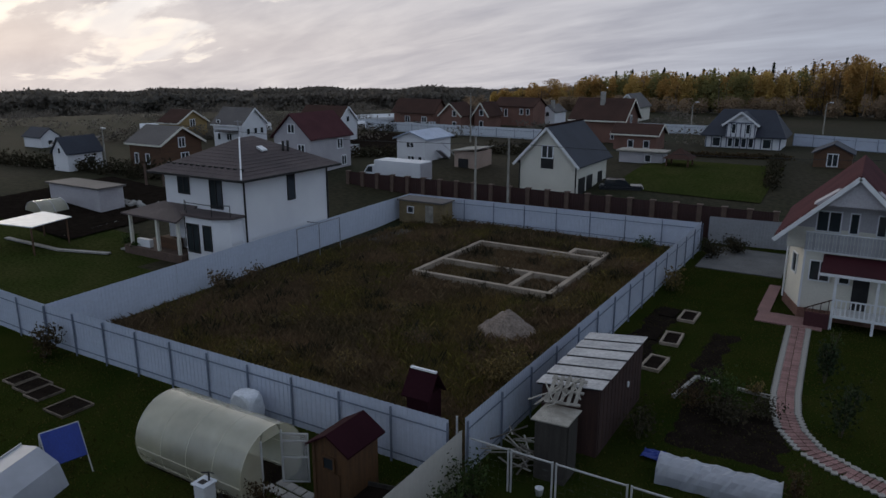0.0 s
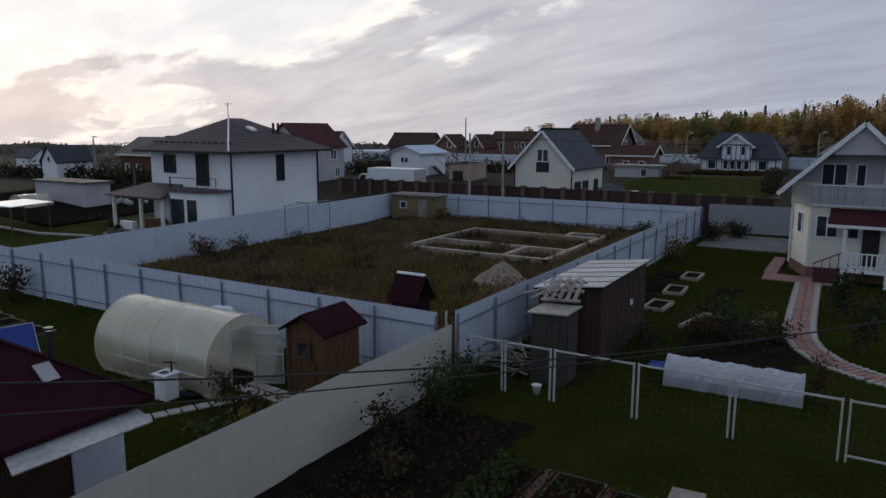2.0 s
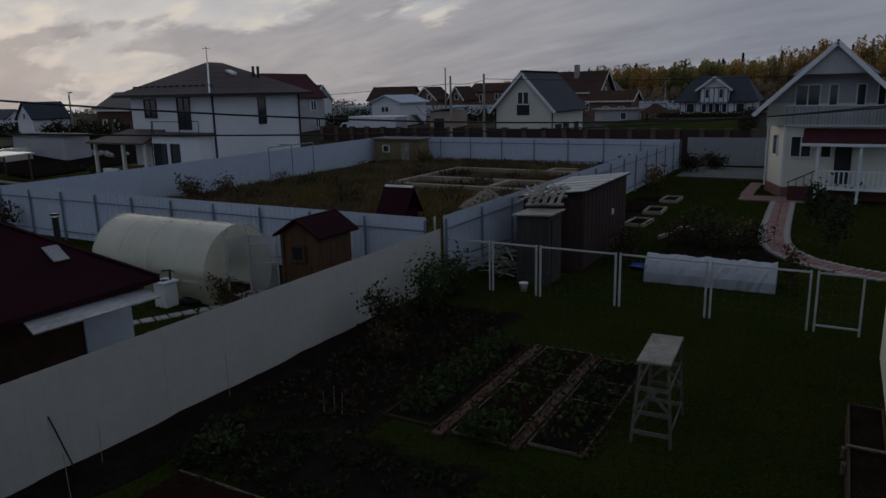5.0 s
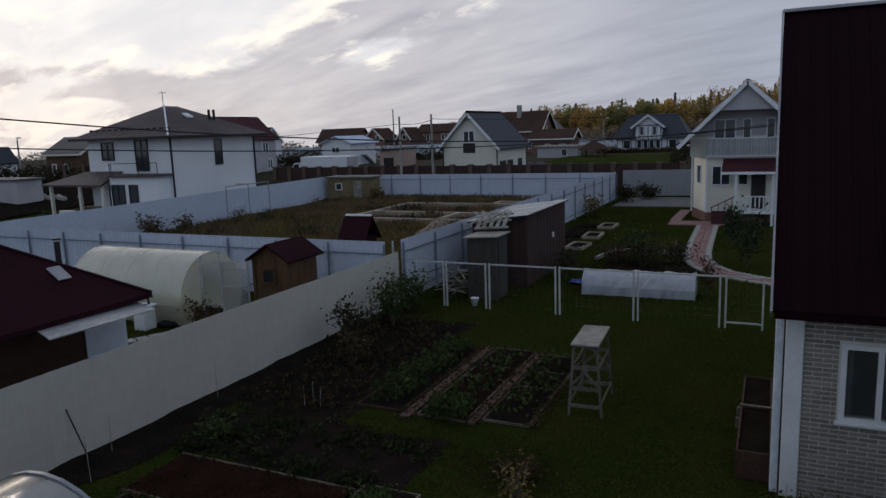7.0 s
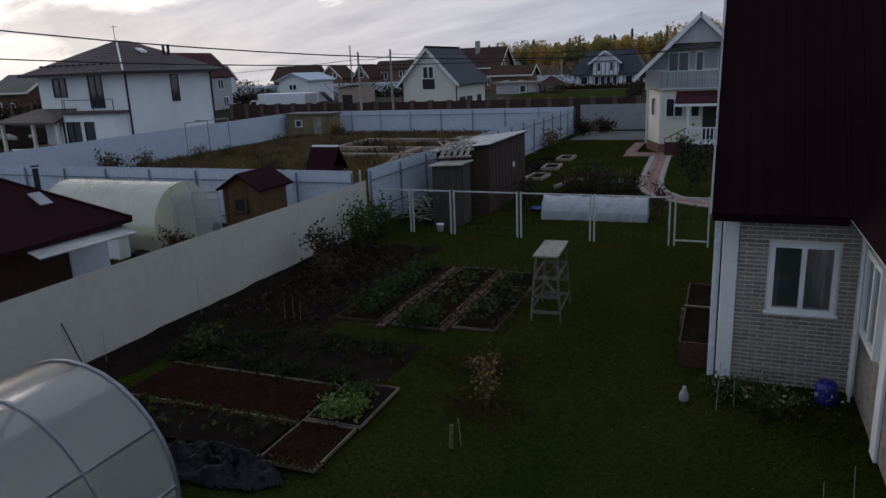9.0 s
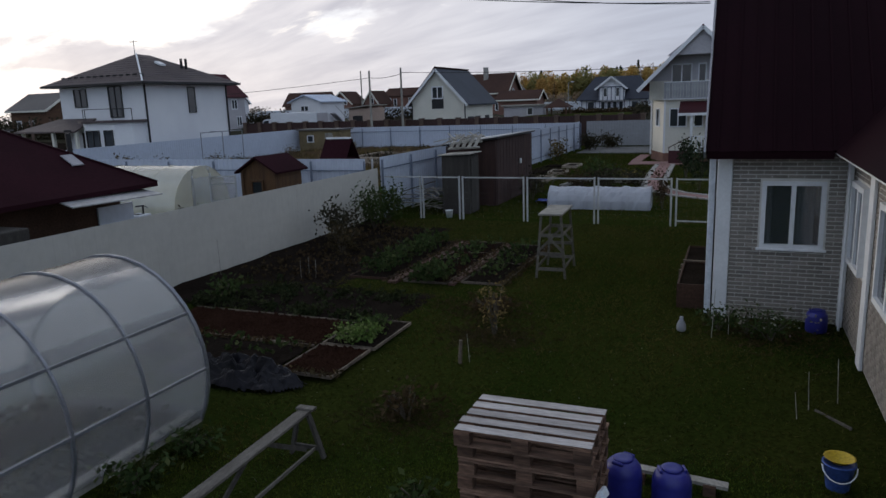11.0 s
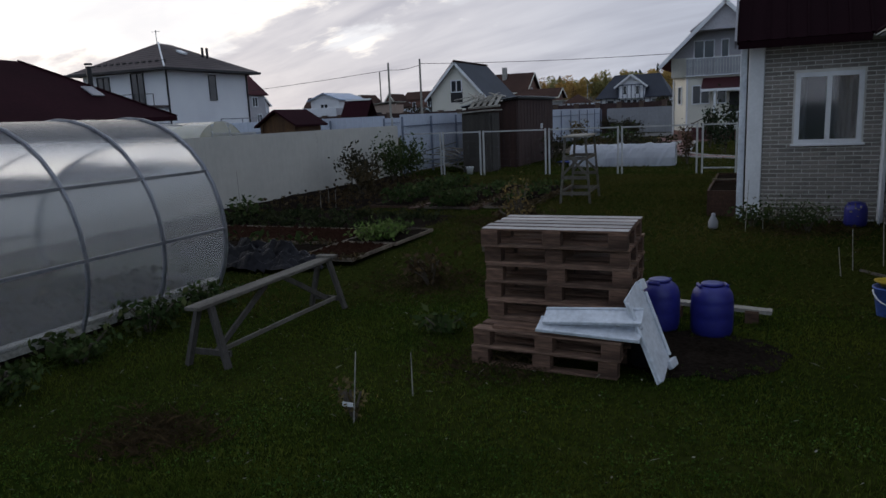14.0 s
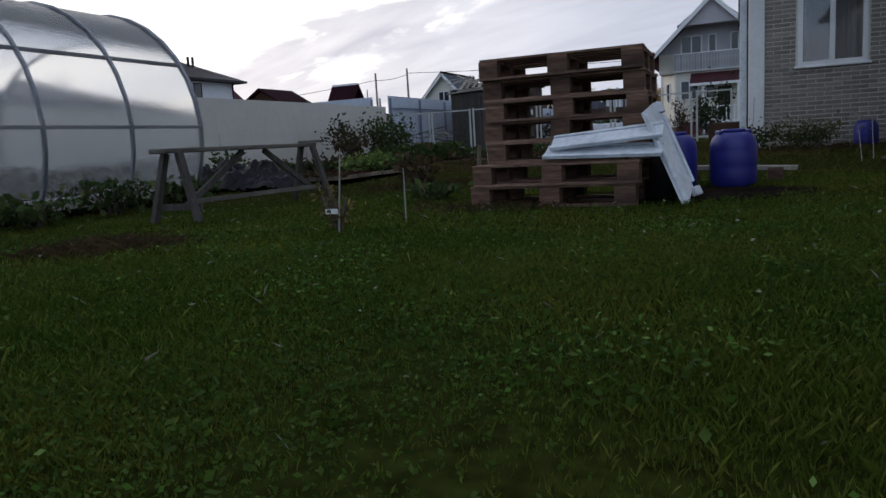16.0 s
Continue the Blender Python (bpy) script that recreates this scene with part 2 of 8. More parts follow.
M_PORCH = mat("dark_red_porch_roof", (0.055, 0.013, 0.018), (0.040, 0.010, 0.014), 0.5, 0.5, 0.0, 0.05, 10, 0.1, spec=0.3)
M_ROOFTILE = mat("brown_grey_metal_tile", (0.092, 0.073, 0.074), (0.066, 0.053, 0.056), 0.5, 0.62, 0.0, 0.12, 10, 0.2, spec=0.18)
M_DARKROOF = mat("dark_slate_roof", (0.034, 0.040, 0.056), (0.025, 0.029, 0.042), 0.4, 0.7, 0.0, 0.1, 8, 0.15)
M_BROWNROOF = mat("brown_roof", (0.070, 0.042, 0.035), (0.052, 0.033, 0.029), 0.4, 0.9, bump=0.1, fine_scale=8, fine=0.15, spec=0.02)
M_GREYROOF = mat("grey_roof", (0.105, 0.098, 0.098), (0.078, 0.073, 0.074), 0.4, 0.7, bump=0.1, fine_scale=8, fine=0.15)
M_BRICKFAR = mat("far_red_brick", (0.20, 0.108, 0.085), (0.15, 0.082, 0.066), 0.6, 0.85, bump=0.2, fine_scale=9, fine=0.2)
M_WOODFAR = mat("brown_log_wall", (0.115, 0.062, 0.037), (0.080, 0.045, 0.029), 0.6, 0.8, bump=0.2, fine_scale=5, fine=0.2, stretch=(1, 1, 6))
M_OCHRE = mat("ochre_wall", (0.30, 0.21, 0.09), (0.24, 0.17, 0.08), 0.5, 0.8)
M_BRICK = mat("grey_beige_brick", (0.27, 0.245, 0.222), (0.165, 0.150, 0.138), 5.0, 0.85, bump=0.35, fine_scale=60, fine=0.2, rnd=0.24)
M_MORTAR = mat("pale_mortar", (0.66, 0.65, 0.62), (0.52, 0.51, 0.48), 4.0, 0.9, bump=0.3, fine_scale=80, fine=0.15)
# darker than M_BOARD, so the pallet gaps carry some painted shade
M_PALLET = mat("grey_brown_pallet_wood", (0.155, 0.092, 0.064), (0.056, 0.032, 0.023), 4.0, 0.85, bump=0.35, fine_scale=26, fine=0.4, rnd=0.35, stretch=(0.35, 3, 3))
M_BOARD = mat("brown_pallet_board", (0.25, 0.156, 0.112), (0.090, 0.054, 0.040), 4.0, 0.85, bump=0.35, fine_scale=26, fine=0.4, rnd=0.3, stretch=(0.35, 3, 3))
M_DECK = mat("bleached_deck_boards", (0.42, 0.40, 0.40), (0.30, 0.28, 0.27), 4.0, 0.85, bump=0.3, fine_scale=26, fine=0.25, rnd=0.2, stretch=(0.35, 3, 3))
M_EDGE = mat("weathered_bed_edging", (0.19, 0.155, 0.12), (0.085, 0.068, 0.054), 2.5, 0.85, bump=0.3, fine_scale=24, fine=0.35, rnd=0.3)
M_DARKWOOD = mat("dark_weathered_wood", (0.085, 0.078, 0.072), (0.05, 0.045, 0.04), 4.0, 0.85, bump=0.35, fine_scale=30, fine=0.3, rnd=0.2, stretch=(3, 3, 0.5))
M_FLASH = mat("pale_metal_flashing", (0.34, 0.34, 0.37), (0.26, 0.26, 0.29), 2.0, 0.5, 0.3, 0.05)
M_OLDWOOD = mat("silvered_old_wood", (0.135, 0.125, 0.11), (0.08, 0.072, 0.062), 4.0, 0.85, bump=0.35, fine_scale=30, fine=0.3, rnd=0.2, stretch=(3, 0.5, 3))
M_PALEWOOD = mat("pale_painted_wood", (0.32, 0.31, 0.28), (0.20, 0.19, 0.17), 3.0, 0.8, bump=0.3, fine_scale=30, fine=0.25, rnd=0.12)
M_PLANKWALK = mat("reddish_plank", (0.105, 0.058, 0.046), (0.062, 0.036, 0.028), 3.0, 0.9, bump=0.3, fine_scale=26, fine=0.3, stretch=(3, 0.5, 3))
M_SHEDWOOD = mat("orange_brown_boards", (0.105, 0.055, 0.025), (0.062, 0.033, 0.017), 2.0, 0.75, bump=0.2, fine_scale=22, fine=0.25, stretch=(4, 4, 0.4))
M_RUSTSHED = mat("dull_red_brown_boards", (0.060, 0.033, 0.029), (0.036, 0.021, 0.020), 1.2, 0.85, bump=0.25, fine_scale=20, fine=0.3, stretch=(5, 5, 0.5))
M_GREYSHED = mat("grey_weathered_boards", (0.055, 0.050, 0.046), (0.034, 0.031, 0.028), 1.5, 0.85, bump=0.25, fine_scale=20, fine=0.3, stretch=(5, 5, 0.5))
M_ZINC = mat("zinc_sheet", (0.42, 0.43, 0.45), (0.27, 0.28, 0.30), 1.2, 0.45, 0.55, 0.1, 8, 0.2)
M_RUST = mat("rusty_steel", (0.042, 0.022, 0.015), (0.064, 0.034, 0.022), 3.0, 0.85, 0.1, 0.3, 25, 0.35)
M_BLUE = mat("blue_plastic", (0.022, 0.026, 0.22), (0.016, 0.018, 0.16), 2.0, 0.42, 0.0, 0.05, 20, 0.12, spec=0.45)
M_BLUEBUCKET = mat("mid_blue_plastic", (0.05, 0.10, 0.34), (0.04, 0.08, 0.26), 2.0, 0.4, bump=0.03)
M_YELLOW = mat("yellow_plastic", (0.50, 0.36, 0.03), (0.42, 0.30, 0.03), 3.0, 0.45, bump=0.03)
M_WPLASTIC = mat("white_profile", (0.66, 0.70, 0.76), (0.52, 0.56, 0.62), 5.0, 0.5, bump=0.12, fine_scale=25, fine=0.12)
M_CONCRETE = mat("pale_concrete", (0.34, 0.33, 0.31), (0.25, 0.245, 0.23), 1.5, 0.9, bump=0.3, fine_scale=18, fine=0.2)
M_FOUND = mat("foundation_concrete", (0.33, 0.275, 0.22), (0.24, 0.20, 0.16), 1.0, 0.9, bump=0.3, fine_scale=14, fine=0.2)
M_SLABS = mat("paving_slab", (0.36, 0.35, 0.34), (0.27, 0.27, 0.26), 2.0, 0.9, bump=0.2, fine_scale=25, fine=0.15, rnd=0.15)
M_REDPAVE = mat("red_paving", (0.27, 0.155, 0.145), (0.21, 0.125, 0.12), 1.0, 0.9, bump=0.25, fine_scale=16, fine=0.25, rnd=0.2)
M_GRAVEL = mat("rubble", (0.24, 0.195, 0.165), (0.16, 0.13, 0.11), 3.0, 0.95, bump=1.0, fine_scale=12, fine=0.45)
M_BLACK = mat("black_film", (0.004, 0.004, 0.006), (0.009, 0.009, 0.014), 3.0, 0.42, bump=0.7, fine_scale=14, fine=0.4, spec=0.18)
M_SACK = mat("matt_black_sack", (0.007, 0.007, 0.009), (0.012, 0.012, 0.014), 4.0, 0.7, bump=0.5, fine_scale=20, fine=0.3, spec=0.2)
M_DARK = mat("dark_metal", (0.020, 0.020, 0.022), (0.030, 0.030, 0.032), 2.0, 0.5, 0.3, 0.05)
M_CABLE = mat("black_cable", (0.02, 0.02, 0.022), (0.03, 0.03, 0.03), 2.0, 0.7, bump=0)
M_BROWNPANEL = mat("dark_brown_fence_sheet", (0.045, 0.020, 0.018), (0.034, 0.016, 0.015), 0.8, 0.5, bump=0.05)
M_PILLAR = mat("brown_brick_pillar", (0.12, 0.082, 0.066), (0.09, 0.062, 0.05), 2.0, 0.85, bump=0.3, fine_scale=12, fine=0.25)
M_YELLOWHUT = mat("dull_yellow_boards", (0.20, 0.155, 0.085), (0.14, 0.11, 0.065), 1.0, 0.85, bump=0.2, fine_scale=12, fine=0.25)
M_BARK = mat("bark", (0.07, 0.055, 0.042), (0.11, 0.095, 0.08), 4.0, 0.9, bump=0.5, fine_scale=20, fine=0.35)
M_CURTAIN = mat("pale_curtain", (0.40, 0.42, 0.45), (0.30, 0.32, 0.35), 2.0, 0.9, bump=0.1, stretch=(12, 1, 0.3))
# unlit look of the rooms behind the windows, put into a near-black colour
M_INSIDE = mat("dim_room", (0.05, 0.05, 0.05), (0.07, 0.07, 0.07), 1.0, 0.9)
M_POLY = sheeting("milky_polycarbonate", (0.72, 0.75, 0.80), 0.74, 0.24, 0.85, 0.24)
M_CREAMPOLY = sheeting("cream_polycarbonate", (0.74, 0.73, 0.58), 0.52, 0.22, 0.30)
M_FILM = sheeting("white_garden_film", (0.56, 0.60, 0.70), 0.26, 0.4, 0.25)
M_GLASS = glass("window_glass")
M_DIMGLASS = glass("pale_window_glass", (0.06, 0.07, 0.085))
M_TUBE = mat("galvanised_tube", (0.20, 0.21, 0.24), (0.28, 0.29, 0.32), 2.0, 0.45, 0.6, 0.05)
M_BLUEPANEL = mat("blue_tarpaulin", (0.02, 0.045, 0.26), (0.016, 0.035, 0.2), 1.5, 0.5, bump=0.1)
M_CARGREY = mat("dark_car_paint", (0.03, 0.033, 0.04), (0.025, 0.028, 0.034), 1.0, 0.3, 0.2, 0.0, spec=0.5)
M_TRUCKWHITE = mat("white_truck_panel", (0.66, 0.68, 0.72), (0.58, 0.60, 0.64), 0.6, 0.5, bump=0.02)
M_FARLAWN = mat("far_lawn", (0.028, 0.038, 0.011), (0.042, 0.046, 0.016), 0.3, 1.0, bump=0.5, fine_scale=6, fine=0.4, spec=0.0)
M_GREYFENCE = mat("dull_grey_sheet", (0.30, 0.31, 0.335), (0.25, 0.26, 0.285), 0.4, 0.6, 0.0, 0.03, 6.0, 0.08, spec=0.2)
M_TIMBERBLUE = mat("blue_grey_timber", (0.10, 0.12, 0.17), (0.08, 0.095, 0.14), 1.0, 0.7)
M_YARD = mat("dull_yard_concrete", (0.145, 0.145, 0.145), (0.105, 0.105, 0.105), 0.8, 0.95, bump=0.3, fine_scale=14, fine=0.2)
M_BLUEROOF = mat("pale_blue_roof", (0.40, 0.47, 0.60), (0.34, 0.40, 0.52), 0.6, 0.5, bump=0.05)
M_PINK = mat("faded_pink_panel", (0.42, 0.32, 0.27), (0.34, 0.26, 0.22), 0.6, 0.7)
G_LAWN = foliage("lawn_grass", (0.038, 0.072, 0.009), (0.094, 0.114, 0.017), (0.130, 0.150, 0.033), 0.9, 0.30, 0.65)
# lawn grass again for farther off, with shade put into a darker colour
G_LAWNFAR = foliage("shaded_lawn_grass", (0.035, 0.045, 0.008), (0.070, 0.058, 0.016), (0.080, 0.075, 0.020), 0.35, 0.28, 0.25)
G_CLOVER = foliage("clover_leaves", (0.024, 0.057, 0.009), (0.047, 0.085, 0.014), (0.080, 0.120, 0.028), 0.6, 0.32, 0.45, 0.7, 0.08)
G_LUSH = foliage("lush_clover", (0.042, 0.104, 0.014), (0.066, 0.132, 0.022), (0.13, 0.19, 0.055), 1.2, 0.5, 0.35, 0.7, 0.10)
G_DRY = foliage("dry_weeds", (0.165, 0.108, 0.066), (0.080, 0.062, 0.034), (0.20, 0.145, 0.085), 0.22, 0.3, 0.3)
G_OLIVE = foliage("olive_weeds", (0.092, 0.076, 0.035), (0.15, 0.108, 0.045), (0.22, 0.16, 0.06), 0.25, 0.4, 0.25)
G_FIELDGREEN = foliage("green_field_weeds", (0.084, 0.082, 0.027), (0.125, 0.104, 0.031), (0.20, 0.165, 0.045), 0.3, 0.4, 0.25)
G_GREEN = foliage("garden_leaves", (0.030, 0.052, 0.016), (0.045, 0.070, 0.022), (0.080, 0.090, 0.035), 1.0, 0.45, 0.3)
G_STRAWBERRY = foliage("strawberry_leaves", (0.022, 0.034, 0.013), (0.032, 0.036, 0.016), (0.058, 0.066, 0.028), 1.6, 0.45, 0.25)
G_BRIGHT = foliage("bright_green_leaves", (0.080, 0.135, 0.032), (0.105, 0.155, 0.042), (0.19, 0.225, 0.090), 2.0, 0.35, 0.3)
G_AUTUMN = foliage("ochre_autumn_leaves", (0.42, 0.26, 0.09), (0.33, 0.21, 0.085), (0.46, 0.30, 0.11), 0.16, 0.10, 0.5)
G_YELLOWWOOD = foliage("yellow_autumn_leaves", (0.48, 0.33, 0.11), (0.38, 0.27, 0.10), (0.54, 0.38, 0.13), 0.16, 0.10, 0.5)
G_BAREWOOD = foliage("thin_brown_crowns", (0.29, 0.215, 0.15), (0.24, 0.18, 0.125), (0.34, 0.25, 0.165), 0.16, 0.12, 0.5)
G_GREENWOOD = foliage("green_wood_leaves", (0.19, 0.195, 0.085), (0.26, 0.235, 0.095), (0.31, 0.27, 0.11), 0.16, 0.10, 0.5)
G_BROWNLEAF = foliage("brown_leaves", (0.058, 0.036, 0.020), (0.047, 0.038, 0.019), (0.088, 0.060, 0.028), 0.5, 0.4, 0.25)
G_YELLOWING = foliage("yellowing_leaves", (0.10, 0.085, 0.022), (0.15, 0.11, 0.025), (0.24, 0.17, 0.035), 1.0, 0.35, 0.3)
G_BROWNDARK = foliage("dark_brown_hedge", (0.040, 0.034, 0.022), (0.030, 0.032, 0.018), (0.060, 0.048, 0.028), 0.4, 0.3, 0.15)
G_PINE = foliage("conifer_needles", (0.016, 0.026, 0.013), (0.022, 0.032, 0.015), (0.03, 0.04, 0.02), 0.1, 0.35, 0.1)
# bare-tree grey-brown, paled so the colour itself carries the distance haze
G_HAZEWOOD = foliage("far_woods", (0.15, 0.132, 0.115), (0.13, 0.122, 0.108), (0.17, 0.148, 0.12), 0.01, 0.12, 0.3)
G_PALELEAF = foliage("pale_fallen_leaves", (0.16, 0.16, 0.12), (0.20, 0.19, 0.15), (0.30, 0.29, 0.25), 1.0, 0.4, 0.2)
G_FLOWER = foliage("white_flowers", (0.28, 0.29, 0.24), (0.22, 0.20, 0.16), (0.25, 0.13, 0.18), 1.0, 0.3, 0.2)


# ---- builders ----
def box(bm, x0, y0, z0, x1, y1, z1, m=None):
    """An axis-aligned block, turned by m."""
    vs = [bm.verts.new((m @ Vector(c)) if m else c) for c in ((x0, y0, z0), (x1, y0, z0), (x1, y1, z0), (x0, y1, z0), (x0, y0, z1), (x1, y0, z1), (x1, y1, z1), (x0, y1, z1))]
    for f in ((3, 2, 1, 0), (4, 5, 6, 7), (0, 1, 5, 4), (1, 2, 6, 5), (2, 3, 7, 6), (3, 0, 4, 7)):
        bm.faces.new([vs[i] for i in f])
    return bm


def prism(bm, ring, shift):
    """A polygon pushed along shift."""
    a = [bm.verts.new(p) for p in ring]
    b = [bm.verts.new(Vector(p) + Vector(shift)) for p in ring]
    bm.faces.new(a[::-1]), bm.faces.new(b)
    for i in range(len(a)):
        j = (i + 1) % len(a)
        bm.faces.new((a[i], a[j], b[j], b[i]))
    return bm


def rod(bm, p, q, r, r2=None, seg=8):
    """A round bar from p to q."""
    p, q = Vector(p), Vector(q)
    d = (q - p).normalized()
    u = d.orthogonal().normalized()
    w = d.cross(u)
    r2 = r if r2 is None else r2
    ra, rb = [], []
    for i in range(seg):
        c, s = math.cos(2 * math.pi * i / seg), math.sin(2 * math.pi * i / seg)
        ra.append(bm.verts.new(p + (u * c + w * s) * r))
        rb.append(bm.verts.new(q + (u * c + w * s) * r2))
    for i in range(seg):
        j = (i + 1) % seg
        bm.faces.new((ra[i], ra[j], rb[j], rb[i]))
    bm.faces.new(ra[::-1]), bm.faces.new(rb)
    return bm


def beam(bm, p, q, w, h):
    """A squared bar from p to q, w wide and h deep."""
    p, q = Vector(p), Vector(q)
    d = q - p
    z = Vector((0, 0, 1)) if abs(d.normalized().z) < 0.95 else Vector((0, 1, 0))
    s = d.cross(z).normalized()
    t = s.cross(d).normalized()
    m = Matrix((s, d.normalized(), t)).transposed().to_4x4()
    m.translation = p
    return box(bm, -w / 2, 0, -h / 2, w / 2, d.length, h / 2, m)


def lathe(bm, profile, seg=20):
    """Turns (radius, height) pairs round z."""
    rings = []
    for r, z in profile:
        rings.append([bm.verts.new((r * math.cos(2 * math.pi * i / seg), r * math.sin(2 * math.pi * i / seg), z)) for i in range(seg)])
    for a, b in zip(rings, rings[1:]):
        for i in range(seg):
            j = (i + 1) % seg
            bm.faces.new((a[i], a[j], b[j], b[i]))
    bm.faces.new(rings[0][::-1]), bm.faces.new(rings[-1])
    return bm


def sweep(bm, path, w, h):
    """One unbroken squared bar along a line of points in the xz plane; w runs along y."""
    rings = []
    for i, p in enumerate(path):
        a, b = Vector(path[max(0, i - 1)]), Vector(path[min(len(path) - 1, i + 1)])
        d = (b - a).normalized()
        n = Vector((d.z, 0, -d.x))
        p = Vector(p)
        rings.append([bm.verts.new(p + n * s * h / 2 + Vector((0, t * w / 2, 0))) for s, t in ((-1, -1), (1, -1), (1, 1), (-1, 1))])
    for a, b in zip(rings, rings[1:]):
        for i in range(4):
            j = (i + 1) % 4
            bm.faces.new((a[i], a[j], b[j], b[i]))
    bm.faces.new(rings[0][::-1]), bm.faces.new(rings[-1])
    return bm


def bevel(bm, w, seg=1):
    bmesh.ops.bevel(bm, geom=list(bm.edges), offset=w, segments=seg, affect="EDGES", clamp_overlap=True)
    return bm


def mesh_of(name, bm, material, smooth=False):
    me = bpy.data.meshes.new(name)
    bm.normal_update()
    bm.to_mesh(me)
    bm.free()
    me.materials.append(material)
    if smooth:
        for p in me.polygons:
            p.use_smooth = True
    return me


def part(name, bm, material, parent, label="", smooth=False, at=None):
    ob = new(name, mesh_of(name, bm, material, smooth))
    ob.parent = parent
    if at is not None:
        ob.matrix_basis = at
    if label:
        ob["label"] = label
    return ob


def piece(name, me, parent, at):
    ob = new(name, me)
    ob.parent = parent
    ob.matrix_basis = at
    return ob


def thing(name, label, category, at=None, group="", kind=""):
    ob = new(name)
    ob.empty_display_size = 0.2
    if at is not None:
        ob.matrix_basis = at
    return tagged(ob, label, category, group, kind)


def solo(name, bm, material, label, category, at=None, group="", kind="", smooth=False):
    ob = new(name, mesh_of(name, bm, material, smooth))
    if at is not None:
        ob.matrix_basis = at
    return tagged(ob, label, category, group, kind)


def B():
    return bmesh.new()


def raw(name, verts, faces, material, label, category, kind="stuff", parent=None):
    """One mesh from arrays: verts (n, 3), faces (m, 3) or (m, 4)."""
    verts, faces = np.asarray(verts, np.float32), np.asarray(faces, np.int32)
    k = faces.shape[1]
    me = bpy.data.meshes.new(name)
    me.vertices.add(len(verts)), me.loops.add(faces.size), me.polygons.add(len(faces))
    me.vertices.foreach_set("co", verts.ravel())
    me.loops.foreach_set("vertex_index", faces.ravel())
    me.polygons.foreach_set("loop_start", np.arange(0, faces.size, k, dtype=np.int32))
    me.update(calc_edges=True)
    me.validate()
    me.materials.append(material)
    ob = new(name, me)
    if parent is not None:
        ob.parent = parent
        return ob
    return tagged(ob, label, category, "", kind)


def ground_z(x, y):
    """The lie of the land: level gardens, a slight rise behind them, and a fall to the far plain."""
    r = np.hypot(np.asarray(x) - 10.0, np.asarray(y) + 16.0)
    s = np.clip((r - 50) / 30, 0, 1)
    up_by = 1.9 * s * s * (3 - 2 * s)
    fall = np.interp(r, [0, 170, 480, 4000], [0, 0, -22, -330])
    dip = -0.1 * np.clip((-9.0 - np.asarray(y)) / 5.0, 0, 1) * (np.asarray(x) > 0.15)
    return up_by + fall + dip


def window(parent, at, w, h, sashes=1, frame_mat=None, glass_mat=None, bar=0.06, depth=0.07, sill=False):
    """A window in the plane y = 0 of `at`, looking towards -y: a frame proud of the wall, with sunk panes."""
    frame_mat, glass_mat = frame_mat or M_TRIM, glass_mat or M_GLASS
    bm = B()
    box(bm, -w / 2 - bar, -depth, -bar, w / 2 + bar, 0.03, 0), box(bm, -w / 2 - bar, -depth, h, w / 2 + bar, 0.03, h + bar)
    box(bm, -w / 2 - bar, -depth, 0, -w / 2, 0.03, h), box(bm, w / 2, -depth, 0, w / 2 + bar, 0.03, h)
    for i in range(1, sashes):
        x = -w / 2 + w * i / sashes
        box(bm, x - bar / 2, -depth + 0.01, 0, x + bar / 2, 0.03, h)
    wob = part("window", bm, frame_mat, parent, at=at)
    for i in range(sashes):
        x0, x1 = -w / 2 + w * i / sashes, -w / 2 + w * (i + 1) / sashes
        part("pane", box(B(), x0 + 0.004, -0.025, 0.004, x1 - 0.004, -0.012, h - 0.004), glass_mat, wob)
    if sill:
        part("sill", box(B(), -w / 2 - bar - 0.04, -depth - 0.08, -bar - 0.05, w / 2 + bar + 0.04, 0, -bar - 0.004), M_TRIM, wob)
    return wob


def ribbed(length, height, pitch=0.2, deep=0.02):
    """Profiled sheet along x, standing on z = 0, ribs towards -y."""
    bm = B()
    pts = []
    n = max(1, int(round(length / pitch)))
    step = length / n
    for i in range(n):
        a = i * step
        pts += [(a, 0.0), (a + step * 0.55, 0.0), (a + step * 0.62, -deep), (a + step * 0.93, -deep)]
    pts.append((length, 0.0))
    lo = [bm.verts.new((x, y, 0)) for x, y in pts]
    hi = [bm.verts.new((x, y, height)) for x, y in pts]
    lo2 = [bm.verts.new((x, y + 0.003, 0)) for x, y in pts]
    hi2 = [bm.verts.new((x, y + 0.003, height)) for x, y in pts]
    for i in range(len(pts) - 1):
        bm.faces.new((lo[i], lo[i + 1], hi[i + 1], hi[i])), bm.faces.new((lo2[i + 1], lo2[i], hi2[i], hi2[i + 1]))
        bm.faces.new((hi[i], hi[i + 1], hi2[i + 1], hi2[i]))
    return bm


